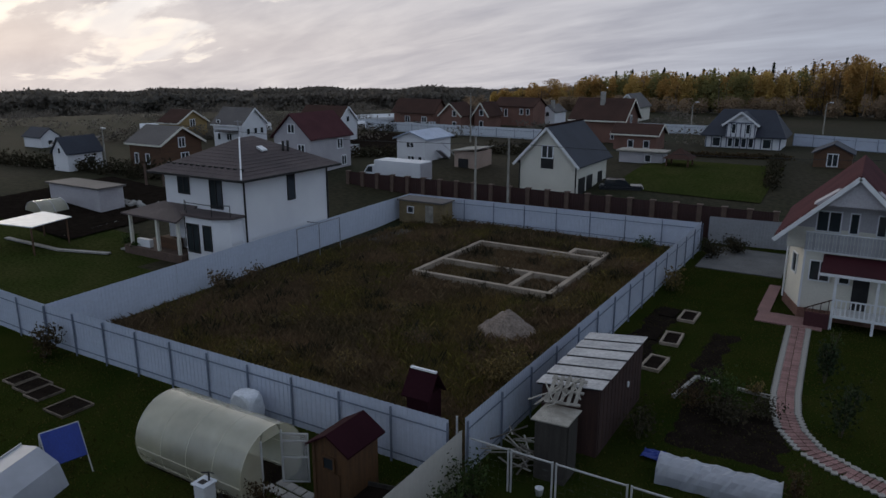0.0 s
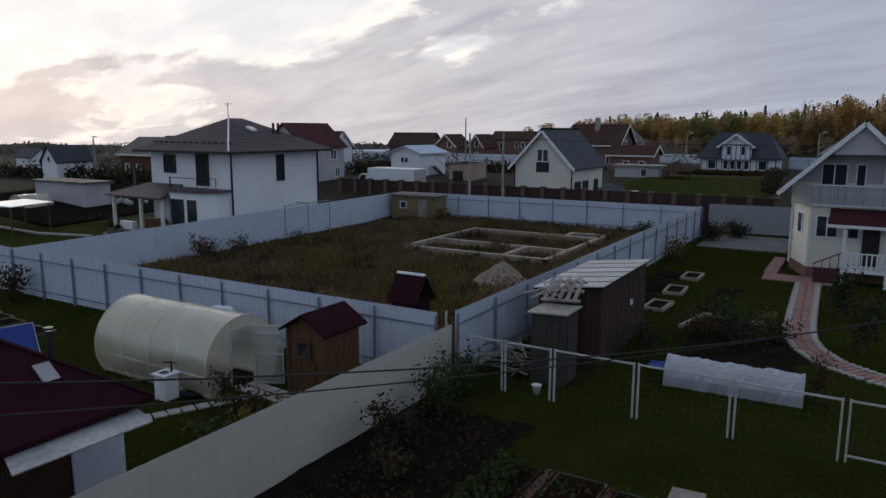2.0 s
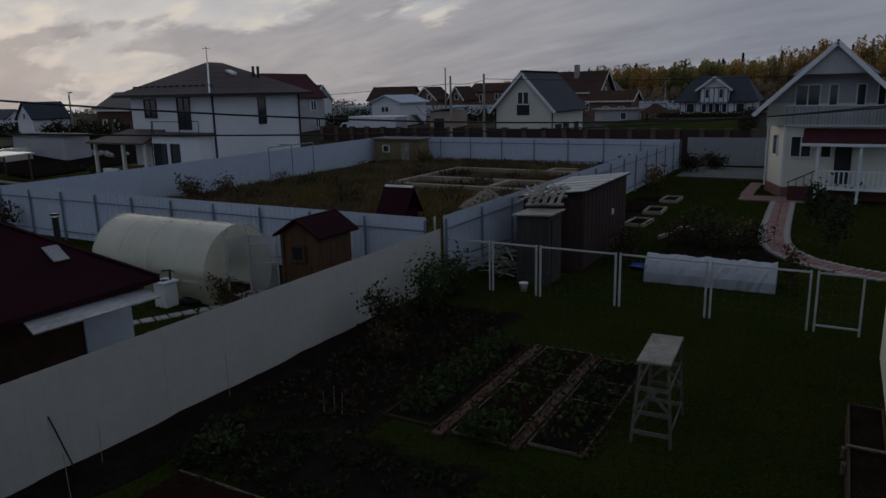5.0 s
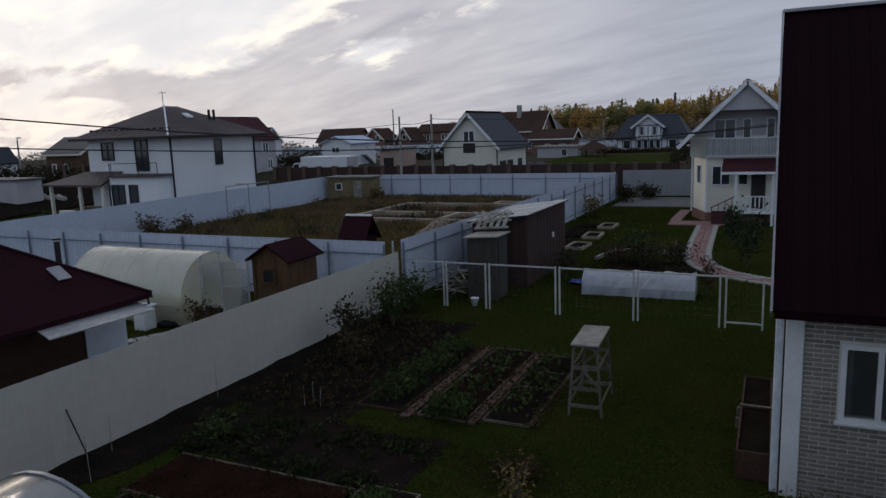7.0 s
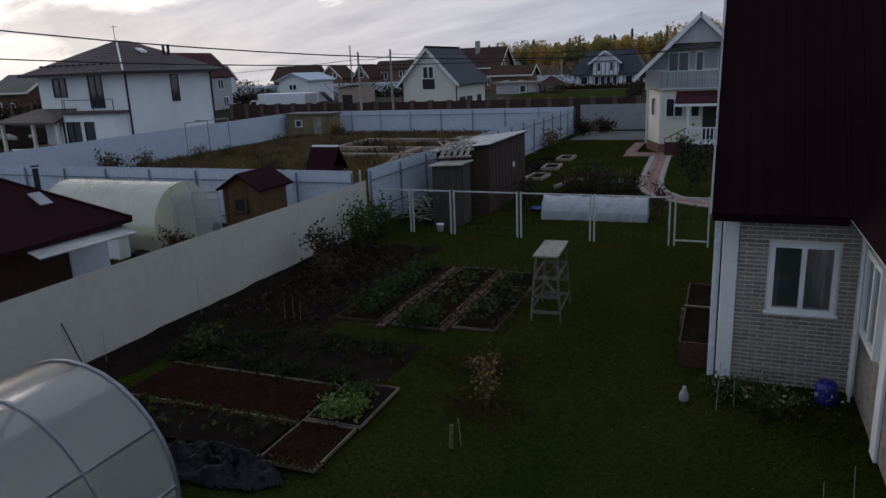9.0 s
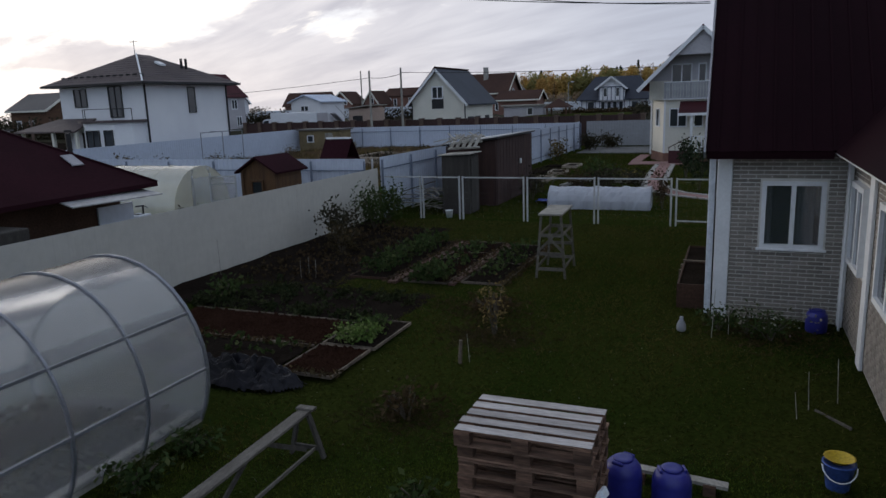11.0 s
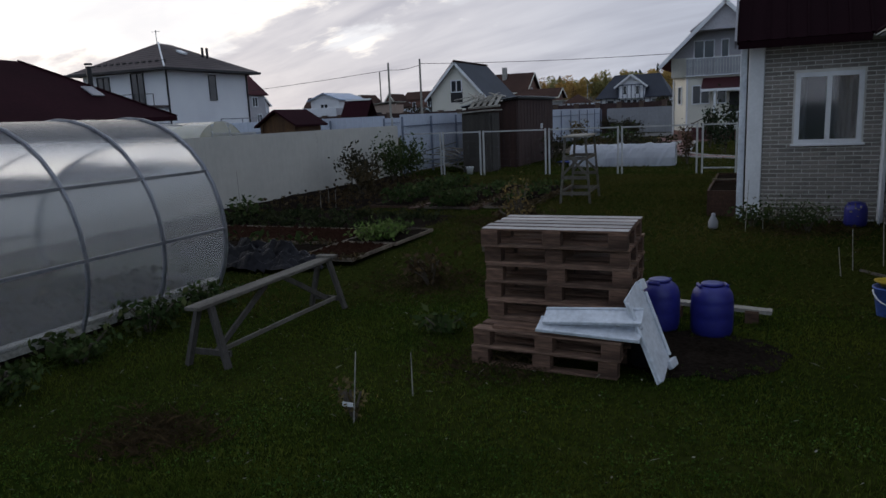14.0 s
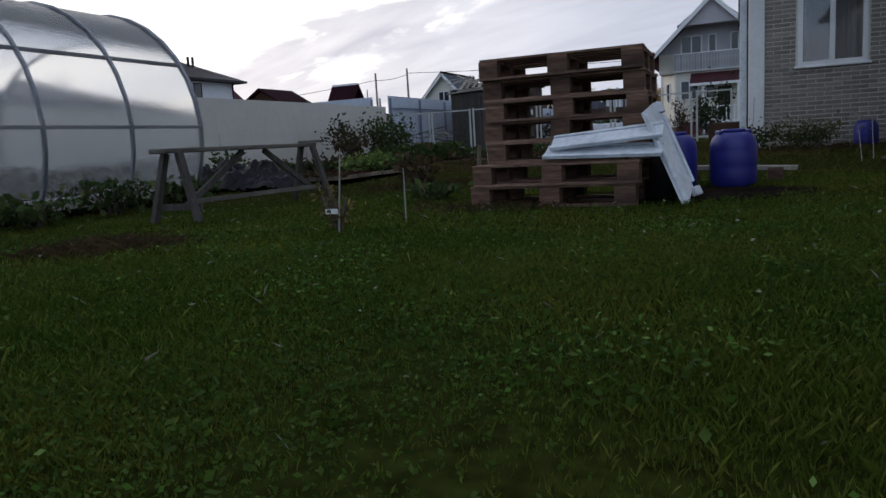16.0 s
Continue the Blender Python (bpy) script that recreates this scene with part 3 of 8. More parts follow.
def sheet_fence(name, label, p, q, height, span, sheet, post_mat, posts_side, z0=0.0, pitch=0.2, gap=0.08, deep=0.02):
    """A profiled-sheet fence from p to q, with posts and rails on one side (-1 or 1 of its y)."""
    d = Vector((q[0] - p[0], q[1] - p[1], 0))
    f = thing(name, label, "fence", Matrix.Translation((p[0], p[1], z0)) @ Matrix.Rotation(math.atan2(d.y, d.x), 4, "Z"), kind="structure")
    n = max(1, int(round(d.length / span)))
    s = d.length / n
    me = mesh_of("panel", ribbed(s - 0.004, height - gap, pitch, deep), sheet)
    pm = mesh_of("post", bevel(box(B(), -0.03, -0.03, 0, 0.03, 0.03, height - 0.08), 0.006), post_mat)
    for i in range(n):
        piece("panel", me, f, Matrix.Translation((i * s, 0, gap)) @ Matrix.Rotation(radians(random.uniform(-0.4, 0.4)), 4, "X"))
    for i in range(n + 1):
        piece("post", pm, f, Matrix.Translation((i * s, posts_side * 0.075, 0)))
    for z in (0.35, height - 0.4):
        part("rail", box(B(), 0, posts_side * 0.045 - 0.012, z - 0.02, d.length, posts_side * 0.045 + 0.012, z + 0.02), post_mat, f)
    return f


def gable_roof(bm, x0, y0, x1, y1, ze, zr, over, along, thick=0.12):
    """Two sloping slabs; along: 'x' or 'y', the ridge's way."""
    if along == "y":
        m = (x0 + x1) / 2
        k = (zr - ze) / (m - x0)
        for s in (-1, 1):
            e = m + s * (m - x0 + over)
            ez = ze - over * k
            prism(bm, [(m, y0 - over, zr), (e, y0 - over, ez), (e, y0 - over, ez + thick), (m, y0 - over, zr + thick)][:: s], (0, y1 - y0 + 2 * over, 0))
    else:
        m = (y0 + y1) / 2
        k = (zr - ze) / (m - y0)
        for s in (-1, 1):
            e = m + s * (m - y0 + over)
            ez = ze - over * k
            prism(bm, [(x0 - over, m, zr), (x0 - over, e, ez), (x0 - over, e, ez + thick), (x0 - over, m, zr + thick)][:: -s], (x1 - x0 + 2 * over, 0, 0))
    bmesh.ops.recalc_face_normals(bm, faces=bm.faces)
    return bm


def gable_body(bm, x0, y0, x1, y1, z0, ze, zr, along):
    if along == "y":
        return prism(bm, [(x0, y0, z0), (x1, y0, z0), (x1, y0, ze), ((x0 + x1) / 2, y0, zr - 0.02), (x0, y0, ze)], (0, y1 - y0, 0))
    return prism(bm, [(x0, y0, z0), (x0, y0, ze), (x0, (y0 + y1) / 2, zr - 0.02), (x0, y1, ze), (x0, y1, z0)], (x1 - x0, 0, 0))


SIDE = Matrix.Rotation(radians(90), 4, "Z")


def on_front(x, y, z):
    return Matrix.Translation((x, y, z))


def on_side(x, y, z):
    """A place on a wall that looks towards +x."""
    return Matrix.Translation((x, y, z)) @ SIDE


def far_house(name, label, x0, x1, y0, y1, z0, ze, zr, along, wall, roof, wins=(), trim=None, over=0.4, chimney=None, deep=None):
    """A house some way off. wins: (face, across, up, w, h), across and up in metres from the near corner and the base."""
    h = thing(name, label, "house", Matrix.Translation((x1, y0, z0)))
    w, d = x1 - x0, (deep or y1 - y0)
    part("wall", gable_body(B(), -w, 0, 0, d, -1.0, ze - z0, zr - z0, along), wall, h)
    part("roof", gable_roof(B(), -w, 0, 0, d, ze - z0, zr - z0, over, along), roof, h)
    if trim:
        bm = B()
        if along == "y":
            k = (zr - ze) / (w / 2)
            for s in (-1, 1):
                e = (-w / 2 + s * (w / 2 + over), -over - 0.03, ze - z0 - over * k)
                beam(bm, (-w / 2, -over - 0.03, zr - z0 + 0.02), e, 0.05, 0.22)
        else:
            k = (zr - ze) / (d / 2)
            for s in (-1, 1):
                beam(bm, (over + 0.03, d / 2, zr - z0 + 0.02), (over + 0.03, d / 2 + s * (d / 2 + over), ze - z0 - over * k), 0.05, 0.22)
            beam(bm, (-w - over, -over - 0.03, ze - z0 - over * k), (over, -over - 0.03, ze - z0 - over * k), 0.05, 0.18)
        part("bargeboard", bm, trim, h)
    for face, a, u, ww, hh in wins:
        m = on_front(-a, 0, u) if face == "f" else on_side(0, a, u)
        window(h, m, ww, hh, 2 if ww > 0.6 else 1, bar=0.09)
    if chimney:
        part("chimney", box(B(), chimney[0] - 0.3, chimney[1] - 0.3, ze - z0 - 0.5, chimney[0] + 0.3, chimney[1] + 0.3, zr - z0 + chimney[2]), M_CONCRETE, h)
    return h


def leaves(rng, centres, size, n, flat=0.0):
    """Small kinked leaf quads round the given centres. Returns verts, faces."""
    c = np.repeat(centres, n, axis=0)
    k = len(c)
    a = rng.normal(size=(k, 3))
    a[:, 2] *= 1 - flat
    a /= np.linalg.norm(a, axis=1)[:, None] + 1e-9
    b = np.cross(a, rng.normal(size=(k, 3)))
    b /= np.linalg.norm(b, axis=1)[:, None] + 1e-9
    s = (size * rng.uniform(0.6, 1.4, k))[:, None]
    v = np.stack([c - a * s, c + b * s * 0.55, c + a * s, c - b * s * 0.55], 1).reshape(-1, 3)
    f = np.arange(4 * k).reshape(-1, 4)
    return v, f


def tufts(rng, xy, z, height, width, per, lean=0.5):
    """Blades: narrow bent triangles, `per` to a tuft."""
    p = np.repeat(xy, per, axis=0)
    zz = np.repeat(z, per)
    hh = np.repeat(height, per) * rng.uniform(0.5, 1.15, len(p))
    k = len(p)
    p = p + rng.normal(size=(k, 2)) * (np.repeat(height, per) * 0.18)[:, None]
    ang = rng.uniform(0, 2 * np.pi, k)
    w = width * rng.uniform(0.6, 1.4, k)
    dx, dy = np.cos(ang) * w / 2, np.sin(ang) * w / 2
    ln = rng.normal(size=(k, 2)) * lean * 0.5 * hh[:, None]
    a = np.stack([p[:, 0] - dx, p[:, 1] - dy, zz], 1)
    b = np.stack([p[:, 0] + dx, p[:, 1] + dy, zz], 1)
    m1 = np.stack([p[:, 0] + ln[:, 0] * 0.35 + dx * 0.7, p[:, 1] + ln[:, 1] * 0.35 + dy * 0.7, zz + hh * 0.6], 1)
    tip = np.stack([p[:, 0] + ln[:, 0], p[:, 1] + ln[:, 1], zz + hh], 1)
    v = np.stack([a, b, m1, tip], 1).reshape(-1, 3)
    f = np.arange(4 * k).reshape(-1, 4)
    return v, f


def bush(name, label, category, x, y, r, h, leaf_mat, n=260, leaf=0.05, seed=1, z=0.0, stems=6):
    """A small bush: thin stems and a crown of separate leaves."""
    rng = np.random.default_rng(seed)
    b = thing(name, label, category, Matrix.Translation((x, y, z)))
    tips = []
    for _ in range(stems):
        a, q = rng.uniform(0, 2 * np.pi), rng.uniform(0.35, 1.0)
        tip = Vector((math.cos(a) * r * q * 0.8, math.sin(a) * r * q * 0.8, h * rng.uniform(0.6, 1.0)))
        mid = Vector((tip.x * 0.4, tip.y * 0.4, tip.z * 0.5))
        part("stem", sweep(B(), [(tip.x * 0.1, tip.y * 0.1, -0.02), mid, tip], 0.014, 0.014), M_BARK, b)
        tips += [tip, mid.lerp(tip, 0.5), mid]
    t = np.array([tuple(v) for v in tips])
    c = t[rng.integers(0, len(t), n)] + rng.normal(size=(n, 3)) * np.array([r * 0.26, r * 0.26, h * 0.13])
    c[:, 2] = np.clip(c[:, 2], 0.03, None)
    v, f = leaves(rng, c, leaf, 1)
    raw("foliage", v, f, leaf_mat, "", "", parent=b)
    return b

# ---- ground: one sheet out to the horizon ----
def ground_sheet():
    xs = sorted({-3000, -1500, -800, -480, -320, -230, -170, -130, -105, -85, -70, -58, -48, -40, -34, -29, -25, -21.2, -17, -12, -8, -4, 0.15, 3, 6, 9, 12, 15, 18, 22, 27, 35, 45, 60, 80, 110, 150, 200, 280, 400, 700, 1500, 3000})
    ys = sorted({-3000, -1500, -600, -250, -120, -60, -40, -30, -25, -20, -15, -10, -5, -0.05, 5, 10, 15, 20, 25, 29, 32.6, 36, 40, 44, 48, 53, 58, 64, 72, 82, 95, 110, 130, 155, 190, 240, 320, 480, 800, 1500, 3000})
    bm = B()
    zs = {(i, j): float(ground_z(x, y)) for i, x in enumerate(xs) for j, y in enumerate(ys)}
    v = {(i, j): bm.verts.new((x, y, zs[i, j])) for i, x in enumerate(xs) for j, y in enumerate(ys)}
    for i in range(len(xs) - 1):
        for j in range(len(ys) - 1):
            f = bm.faces.new((v[i, j], v[i + 1, j], v[i + 1, j + 1], v[i, j + 1]))
            cx, cy = (xs[i] + xs[i + 1]) / 2, (ys[j] + ys[j + 1]) / 2
            if -0.05 < cy < 9 and -29 < cx < -21.2:
                f.material_index = 3
            elif -60 < cy < 36 and -29 < cx < 45 and not (cx < -21.2 and cy > 9):
                f.material_index = 1 if -21.2 < cx < 0.15 and -0.05 < cy < 32.6 else 0
            elif -60 < cy < 13 and -48 < cx <= -29:
                f.material_index = 3
            else:
                f.material_index = 2
            f.smooth = True
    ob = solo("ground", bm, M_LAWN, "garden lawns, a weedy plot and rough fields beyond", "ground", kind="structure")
    ob.data.materials.append(M_WEED), ob.data.materials.append(M_FIELD), ob.data.materials.append(M_FARLAWN)


ground_sheet()


# ---- fences of the weedy plot ----
sheet_fence("fence_front", "pale blue profiled sheet fence with thin steel posts", (-21.0, -0.35), (0.0, -0.2), 2.03, 2.1, M_FENCE, M_POST, -1)
sheet_fence("fence_long", "pale blue profiled sheet fence beside the vegetable garden", (0.68, 32.6), (0.42, 0.1), 2.06, 2.3, M_FENCE, M_POST, 1)
sheet_fence("fence_back", "pale blue sheet fence behind the weedy plot", (-22.6, 31.6), (0.68, 32.5), 2.0, 2.5, M_FENCE, M_POST, -1)
sheet_fence("fence_west", "smooth pale blue sheet fence beside the white house", (-21.0, -0.3), (-22.6, 31.6), 2.0, 2.5, M_FENCE, M_POST, 1)
sheet_fence("fence_far_west", "pale sheet fence of the neighbouring plot", (-40.0, 0.4), (-21.05, -0.35), 2.0, 2.3, M_FENCE, M_POST, -1)
sheet_fence("fence_beige", "long smooth beige sheet fence between two gardens", (0.13, -34.0), (0.36, 0.0), 1.76, 2.4, M_BEIGE, M_BEIGE, 1, z0=-0.06, gap=0.01, pitch=0.3, deep=0.005)
sheet_fence("fence_yard_back", "grey sheet fence behind the parking slab", (0.75, 35.0), (14.0, 36.2), 2.0, 2.4, M_GREYFENCE, M_POST, 1)
bm = B()
rod(bm, (0, 0, 0), (0, 0, 2.0), 0.035)
solo("gate_post", bm, M_WPOST, "white steel post in the gap at the fence corner", "post", Matrix.Translation((0.08, 0.16, 0)), kind="structure")
# soil banked against the beige fence
bm = B()
rng = np.random.default_rng(5)
prev = None
for i in range(70):
    y = -33.0 + i * 0.47
    w, h = 0.9 + 0.35 * rng.random(), 0.03 + 0.05 * rng.random()
    row = [bm.verts.new(c) for c in ((0.23, y, h), (0.23 + w * 0.5, y, h * 0.9), (0.23 + w, y, 0.004))]
    if prev:
        bm.faces.new((prev[0], prev[1], row[1], row[0])), bm.faces.new((prev[1], prev[2], row[2], row[1]))
    prev = row
bmesh.ops.recalc_face_normals(bm, faces=bm.faces)
solo("soil_bank", bm, M_SOIL, "dark bare soil banked along the beige fence", "soil", kind="structure")


# ---- brick-pillared fence across the lane ----
lane_fence = thing("pillar_fence", "dark brown sheet fence between brick pillars", "fence", Matrix.Translation((-33.0, 36.6, 0)), kind="structure")
n_bay = 22
pil = mesh_of("pillar", bevel(box(B(), -0.17, -0.17, -0.5, 0.17, 0.17, 2.55), 0.01), M_PILLAR)
cap = mesh_of("cap", prism(B(), [(-0.22, -0.22, 0), (0.22, -0.22, 0), (0.22, 0.22, 0), (-0.22, 0.22, 0)], (0, 0, 0.08)), M_PILLAR)
dark = mesh_of("panel", ribbed(1.38, 2.38, 0.2), M_BROWNPANEL)
for i in range(n_bay + 1):
    x = i * 1.72
    z = -0.12
    p = piece("pillar", pil, lane_fence, Matrix.Translation((x, 0, z)))
    piece("cap", cap, p, Matrix.Translation((0, 0, 2.55)))
    if i < n_bay:
        piece("panel", dark, lane_fence, Matrix.Translation((x + 0.17, 0, z + 0.15)))


# ---- the weedy plot ----
def foundation():
    f = thing("house_foundation", "pale concrete strip foundation overgrown with weeds", "foundation", Matrix.Translation((-4.15, 17.6, 0)))
    strips = ((-8.7, -0.15, 0.15, 0.15), (-0.15, -0.15, 0.15, 9.8), (-2.3, 8.2, -0.15, 8.5), (-8.7, 8.3, -2.0, 8.6), (-8.85, -0.15, -8.55, 8.6), (-2.6, 0.15, -2.3, 3.0), (-8.55, 3.0, 0.0, 3.3), (-2.3, 8.5, -2.0, 9.8), (-2.3, 9.6, 0.15, 9.9))
    for i, (x0, y0, x1, y1) in enumerate(strips):
        part("strip", bevel(box(B(), x0, y0, -0.05, x1, y1, 0.36 + 0.004 * i), 0.015), M_FOUND, f)


foundation()
rng = np.random.default_rng(9)
bm = B()
bmesh.ops.create_grid(bm, x_segments=40, y_segments=40, size=1.0)
for v in bm.verts:
    x, y = v.co.x, v.co.y
    r = math.hypot(x, y) + 0.10 * noise.noise((x * 3, y * 3, 1.0))
    v.co = Vector((x * 1.55, y * 1.35, -0.05 + 1.25 * max(0.0, 1 - r) ** 0.85 + 0.07 * noise.noise((x * 6, y * 6, 3.0)) + 0.035 * noise.noise((x * 17, y * 17, 5.0))))
solo("earth_mound", bm, M_GRAVEL, "mound of grey-brown spoil among dry weeds", "mound", Matrix.Translation((-3.9, 11.9, 0)), smooth=True)

hut = thing("store_hut", "low yellowish board hut with a flat roof", "hut", Matrix.Translation((-20.0, 30.0, 0)))
part("body", box(B(), -2.0, -0.8, 0, 2.0, 0.8, 1.9), M_YELLOWHUT, hut)
part("roof", box(B(), -2.15, -0.95, 1.9, 2.15, 0.95, 2.02), M_GREYROOF, hut)
window(hut, on_front(-0.9, -0.8, 1.0), 0.5, 0.45, 1)
part("door", box(B(), 0.5, -0.83, 0.05, 1.2, -0.8, 1.7), M_PALEWOOD, hut)

cabin = thing("maroon_cabin", "small maroon cabin with a steep roof and white ridge cap", "cabin", Matrix.Translation((-1.85, 1.3, 0)))
part("body", box(B(), -0.42, -0.42, 0, 0.42, 0.42, 1.95), M_MAROON, cabin)
part("roof", gable_roof(B(), -0.45, -0.45, 0.45, 0.45, 1.95, 2.6, 0.1, "x", 0.05), M_MAROON, cabin)
part("ridge_cap", box(B(), -0.5, -0.05, 2.63, 0.5, 0.05, 2.69), M_TRIM, cabin)

hoop = thing("pipe_frame", "thin grey pipe frame standing in the weeds", "frame", Matrix.Translation((-20.3, 15.4, 0)))
for y in (0.0, 2.1, 4.2):
    part("upright", rod(B(), (0, y, 0), (0, y, 2.4), 0.03), M_TUBE, hoop)
part("crossbar", rod(B(), (0, 0, 2.4), (0, 4.2, 2.4), 0.03), M_TUBE, hoop)
part("crossbar", rod(B(), (0, 2.1, 2.4), (-1.0, 2.1, 2.4), 0.03), M_TUBE, hoop)
logs = thing("timber_pile", "low pile of grey timber among weeds", "timber", Matrix.Translation((-19.6, 24.5, 0)))
for i in range(7):
    part("timber", beam(B(), (-0.6 + 0.2 * i, -2.0, 0.1 + 0.13 * (i % 2)), (-0.4 + 0.2 * i, 2.0, 0.12 + 0.13 * (i % 2)), 0.16, 0.12), M_OLDWOOD, logs)


# ---- greenhouses ----
def arch(w, h, n=22):
    """Outline of a tunnel greenhouse: one round hoop of widest span w at a third of its height, drawn in towards the feet."""
    r = w / 2
    c = h - r
    low = -math.asin(min(0.95, c / r))
    return [(r * math.cos(a), max(0.0, c + r * math.sin(a))) for a in (low + (math.pi - 2 * low) * i / n for i in range(n + 1))]


def greenhouse(name, label, at, w, h, length, bay, skin, tube, purlins, door=False):
    """Along local +y from 0; ends closed."""
    g = thing(name, label, "greenhouse", at)
    prof = arch(w, h)
    nb = int(round(length / bay))
    for b in range(nb):
        bm = B()
        y0, y1 = b * bay + 0.012, (b + 1) * bay - 0.012
        a = [bm.verts.new((x, y0, z)) for x, z in prof]
        c = [bm.verts.new((x, y1, z)) for x, z in prof]
        for i in range(len(prof) - 1):
            bm.faces.new((a[i], a[i + 1], c[i + 1], c[i]))
        part("panel", bm, skin, g, smooth=True)
    for e, y in (("end", 0.0), ("end", nb * bay)):
        bm = B()
        inner = [(x * 0.995, z * 0.995) for x, z in prof]
        if door and y == 0.0:
            left = [(x, z) for x, z in inner if x < -0.42]
            right = [(x, z) for x, z in inner if x > 0.42]
            zl, zr = left[0][1], right[-1][1]
            bm.faces.new([bm.verts.new((x, y, z)) for x, z in [(-0.42, 0), (-0.42, zl)] + left])
            bm.faces.new([bm.verts.new((x, y, z)) for x, z in right + [(0.42, zr), (0.42, 0)]])
            top = [(x, z) for x, z in inner if -0.43 <= x <= 0.43]
            bm.faces.new([bm.verts.new((x, y, z)) for x, z in [(0.42, 1.72)] + top + [(-0.42, 1.72)]])
        else:
            bm.faces.new([bm.verts.new((x, y, z)) for x, z in inner])
        part("end_panel", bm, skin, g)
    out = [(x * 1.006, z * 1.004) for x, z in prof]
    for b in range(nb + 1):
        bm = B()
        sweep(bm, [(x, b * bay, z) for x, z in out], 0.045 if b in (0, nb) else 0.03, 0.03 if tube is not skin else 0.012)
        part("hoop", bm, tube, g)
    for z in purlins:
        half = out[: len(out) // 2 + 1]
        x = float(np.interp(z, [q[1] for q in half], [q[0] for q in half]))
        for s in (1, -1):
            part("purlin", beam(B(), (s * x, 0, z), (s * x, nb * bay, z), 0.03, 0.03), tube, g)
    for s in (1, -1):
        part("base_rail", box(B(), s * prof[0][0] - 0.03, 0, 0, s * prof[0][0] + 0.03, nb * bay, 0.10), M_PALEWOOD if tube is M_TUBE else tube, g)
    if door:
        d = part("door", B(), tube, g, "open white-framed greenhouse door", at=Matrix.Translation((0.42, -0.02, 0.04)) @ Matrix.Rotation(radians(-62), 4, "Z"))
        bm = B()
        for p, q in (((0, 0, 0), (0, 0, 1.66)), ((0.8, 0, 0), (0.8, 0, 1.66)), ((0, 0, 0.02), (0.8, 0, 0.02)), ((0, 0, 0.85), (0.8, 0, 0.85)), ((0, 0, 1.64), (0.8, 0, 1.64)), ((0, 0, 1.4), (0.8, 0, 1.4))):
            beam(bm, p, q, 0.04, 0.04)
        d.data = mesh_of("door", bm, M_WPOST)
        part("door_panel", box(B(), 0.02, -0.004, 0.03, 0.78, 0.004, 1.63), M_POLY, d)
        for x in (-0.42, 0.42):
            part("door_post", beam(B(), (x, -0.01, 0), (x, -0.01, 1.8), 0.05, 0.05), M_WPOST, g)
    return g


greenhouse("greenhouse", "arched milky polycarbonate greenhouse with grey steel hoops", Matrix.Translation((4.35, -15.04, 0)) @ Matrix.Rotation(math.pi, 4, "Z"), 2.72, 2.06, 5.82, 0.97, M_POLY, M_TUBE, (0.73, 1.41))
greenhouse("greenhouse", "arched cream polycarbonate greenhouse with its door open", Matrix.Translation((-4.25, -3.4, 0)) @ Matrix.Rotation(radians(90), 4, "Z"), 2.6, 2.08, 4.6, 1.15, M_CREAMPOLY, M_CREAMPOLY, (0.7,), door=True)


# ---- neighbour's garden to the west ----
shed = thing("tool_shed", "orange-brown board tool shed with a maroon gable roof", "shed", Matrix.Translation((-2.2, -2.42, 0)))
part("wall", gable_body(B(), -0.62, -0.72, 0.62, 0.72, 0, 1.92, 2.3, "y"), M_SHEDWOOD, shed)
part("roof", gable_roof(B(), -0.62, -0.72, 0.62, 0.72, 1.92, 2.3, 0.17, "y", 0.06), M_MAROON, shed)
window(shed, on_front(-0.05, -0.72, 1.2), 0.36, 0.36, 1, M_SHEDWOOD)
part("door", box(B(), -0.34, -0.75, 0.05, 0.34, -0.722, 1.1), M_SHEDWOOD, shed)
for x in (-0.6, 0.6):
    part("corner_board", box(B(), x - 0.05, -0.755, 0, x + 0.05, -0.72, 1.9), M_SHEDWOOD, shed)

well = thing("well_box", "white square well casing with a hand pump on top", "well", Matrix.Translation((-5.45, -4.95, 0)))
part("casing", bevel(box(B(), -0.22, -0.22, 0, 0.22, 0.22, 0.66), 0.02), M_TRIM, well)
part("lid", bevel(box(B(), -0.27, -0.27, 0.664, 0.27, 0.27, 0.72), 0.01), M_WPLASTIC, well)
part("hatch", box(B(), -0.12, -0.14, 0.722, 0.1, 0.06, 0.735), M_DARK, well)
pump = part("pump", rod(B(), (0.08, 0.12, 0.72), (0.08, 0.12, 1.0), 0.03), M_DARK, well)
part("spout", rod(B(), (0.08, 0.12, 0.98), (-0.12, 0.02, 0.96), 0.025), M_DARK, pump)
part("lever", rod(B(), (0.08, 0.12, 1.0), (0.16, 0.24, 0.9), 0.012), M_DARK, pump)

compost = thing("compost_box", "rough timber compost box filled with dark soil", "compost", Matrix.Translation((-1.15, -2.6, 0)) @ Matrix.Rotation(radians(12), 4, "Z"))
for x0, y0, x1, y1 in ((-0.6, -0.5, 0.6, -0.46), (-0.6, 0.46, 0.6, 0.5), (-0.6, -0.46, -0.56, 0.46), (0.56, -0.46, 0.6, 0.46)):
    part("board", box(B(), x0, y0, 0, x1, y1, 0.5), M_GREYSHED, compost)
part("filling", box(B(), -0.556, -0.456, 0, 0.556, 0.456, 0.36), M_SOIL, compost)
rng = np.random.default_rng(3)
slab = mesh_of("slab", bevel(box(B(), -0.17, -0.155, 0, 0.17, 0.155, 0.045), 0.008), M_SLABS)
walkway = thing("slab_path", "pale square concrete slabs laid as a garden path", "path", kind="structure")
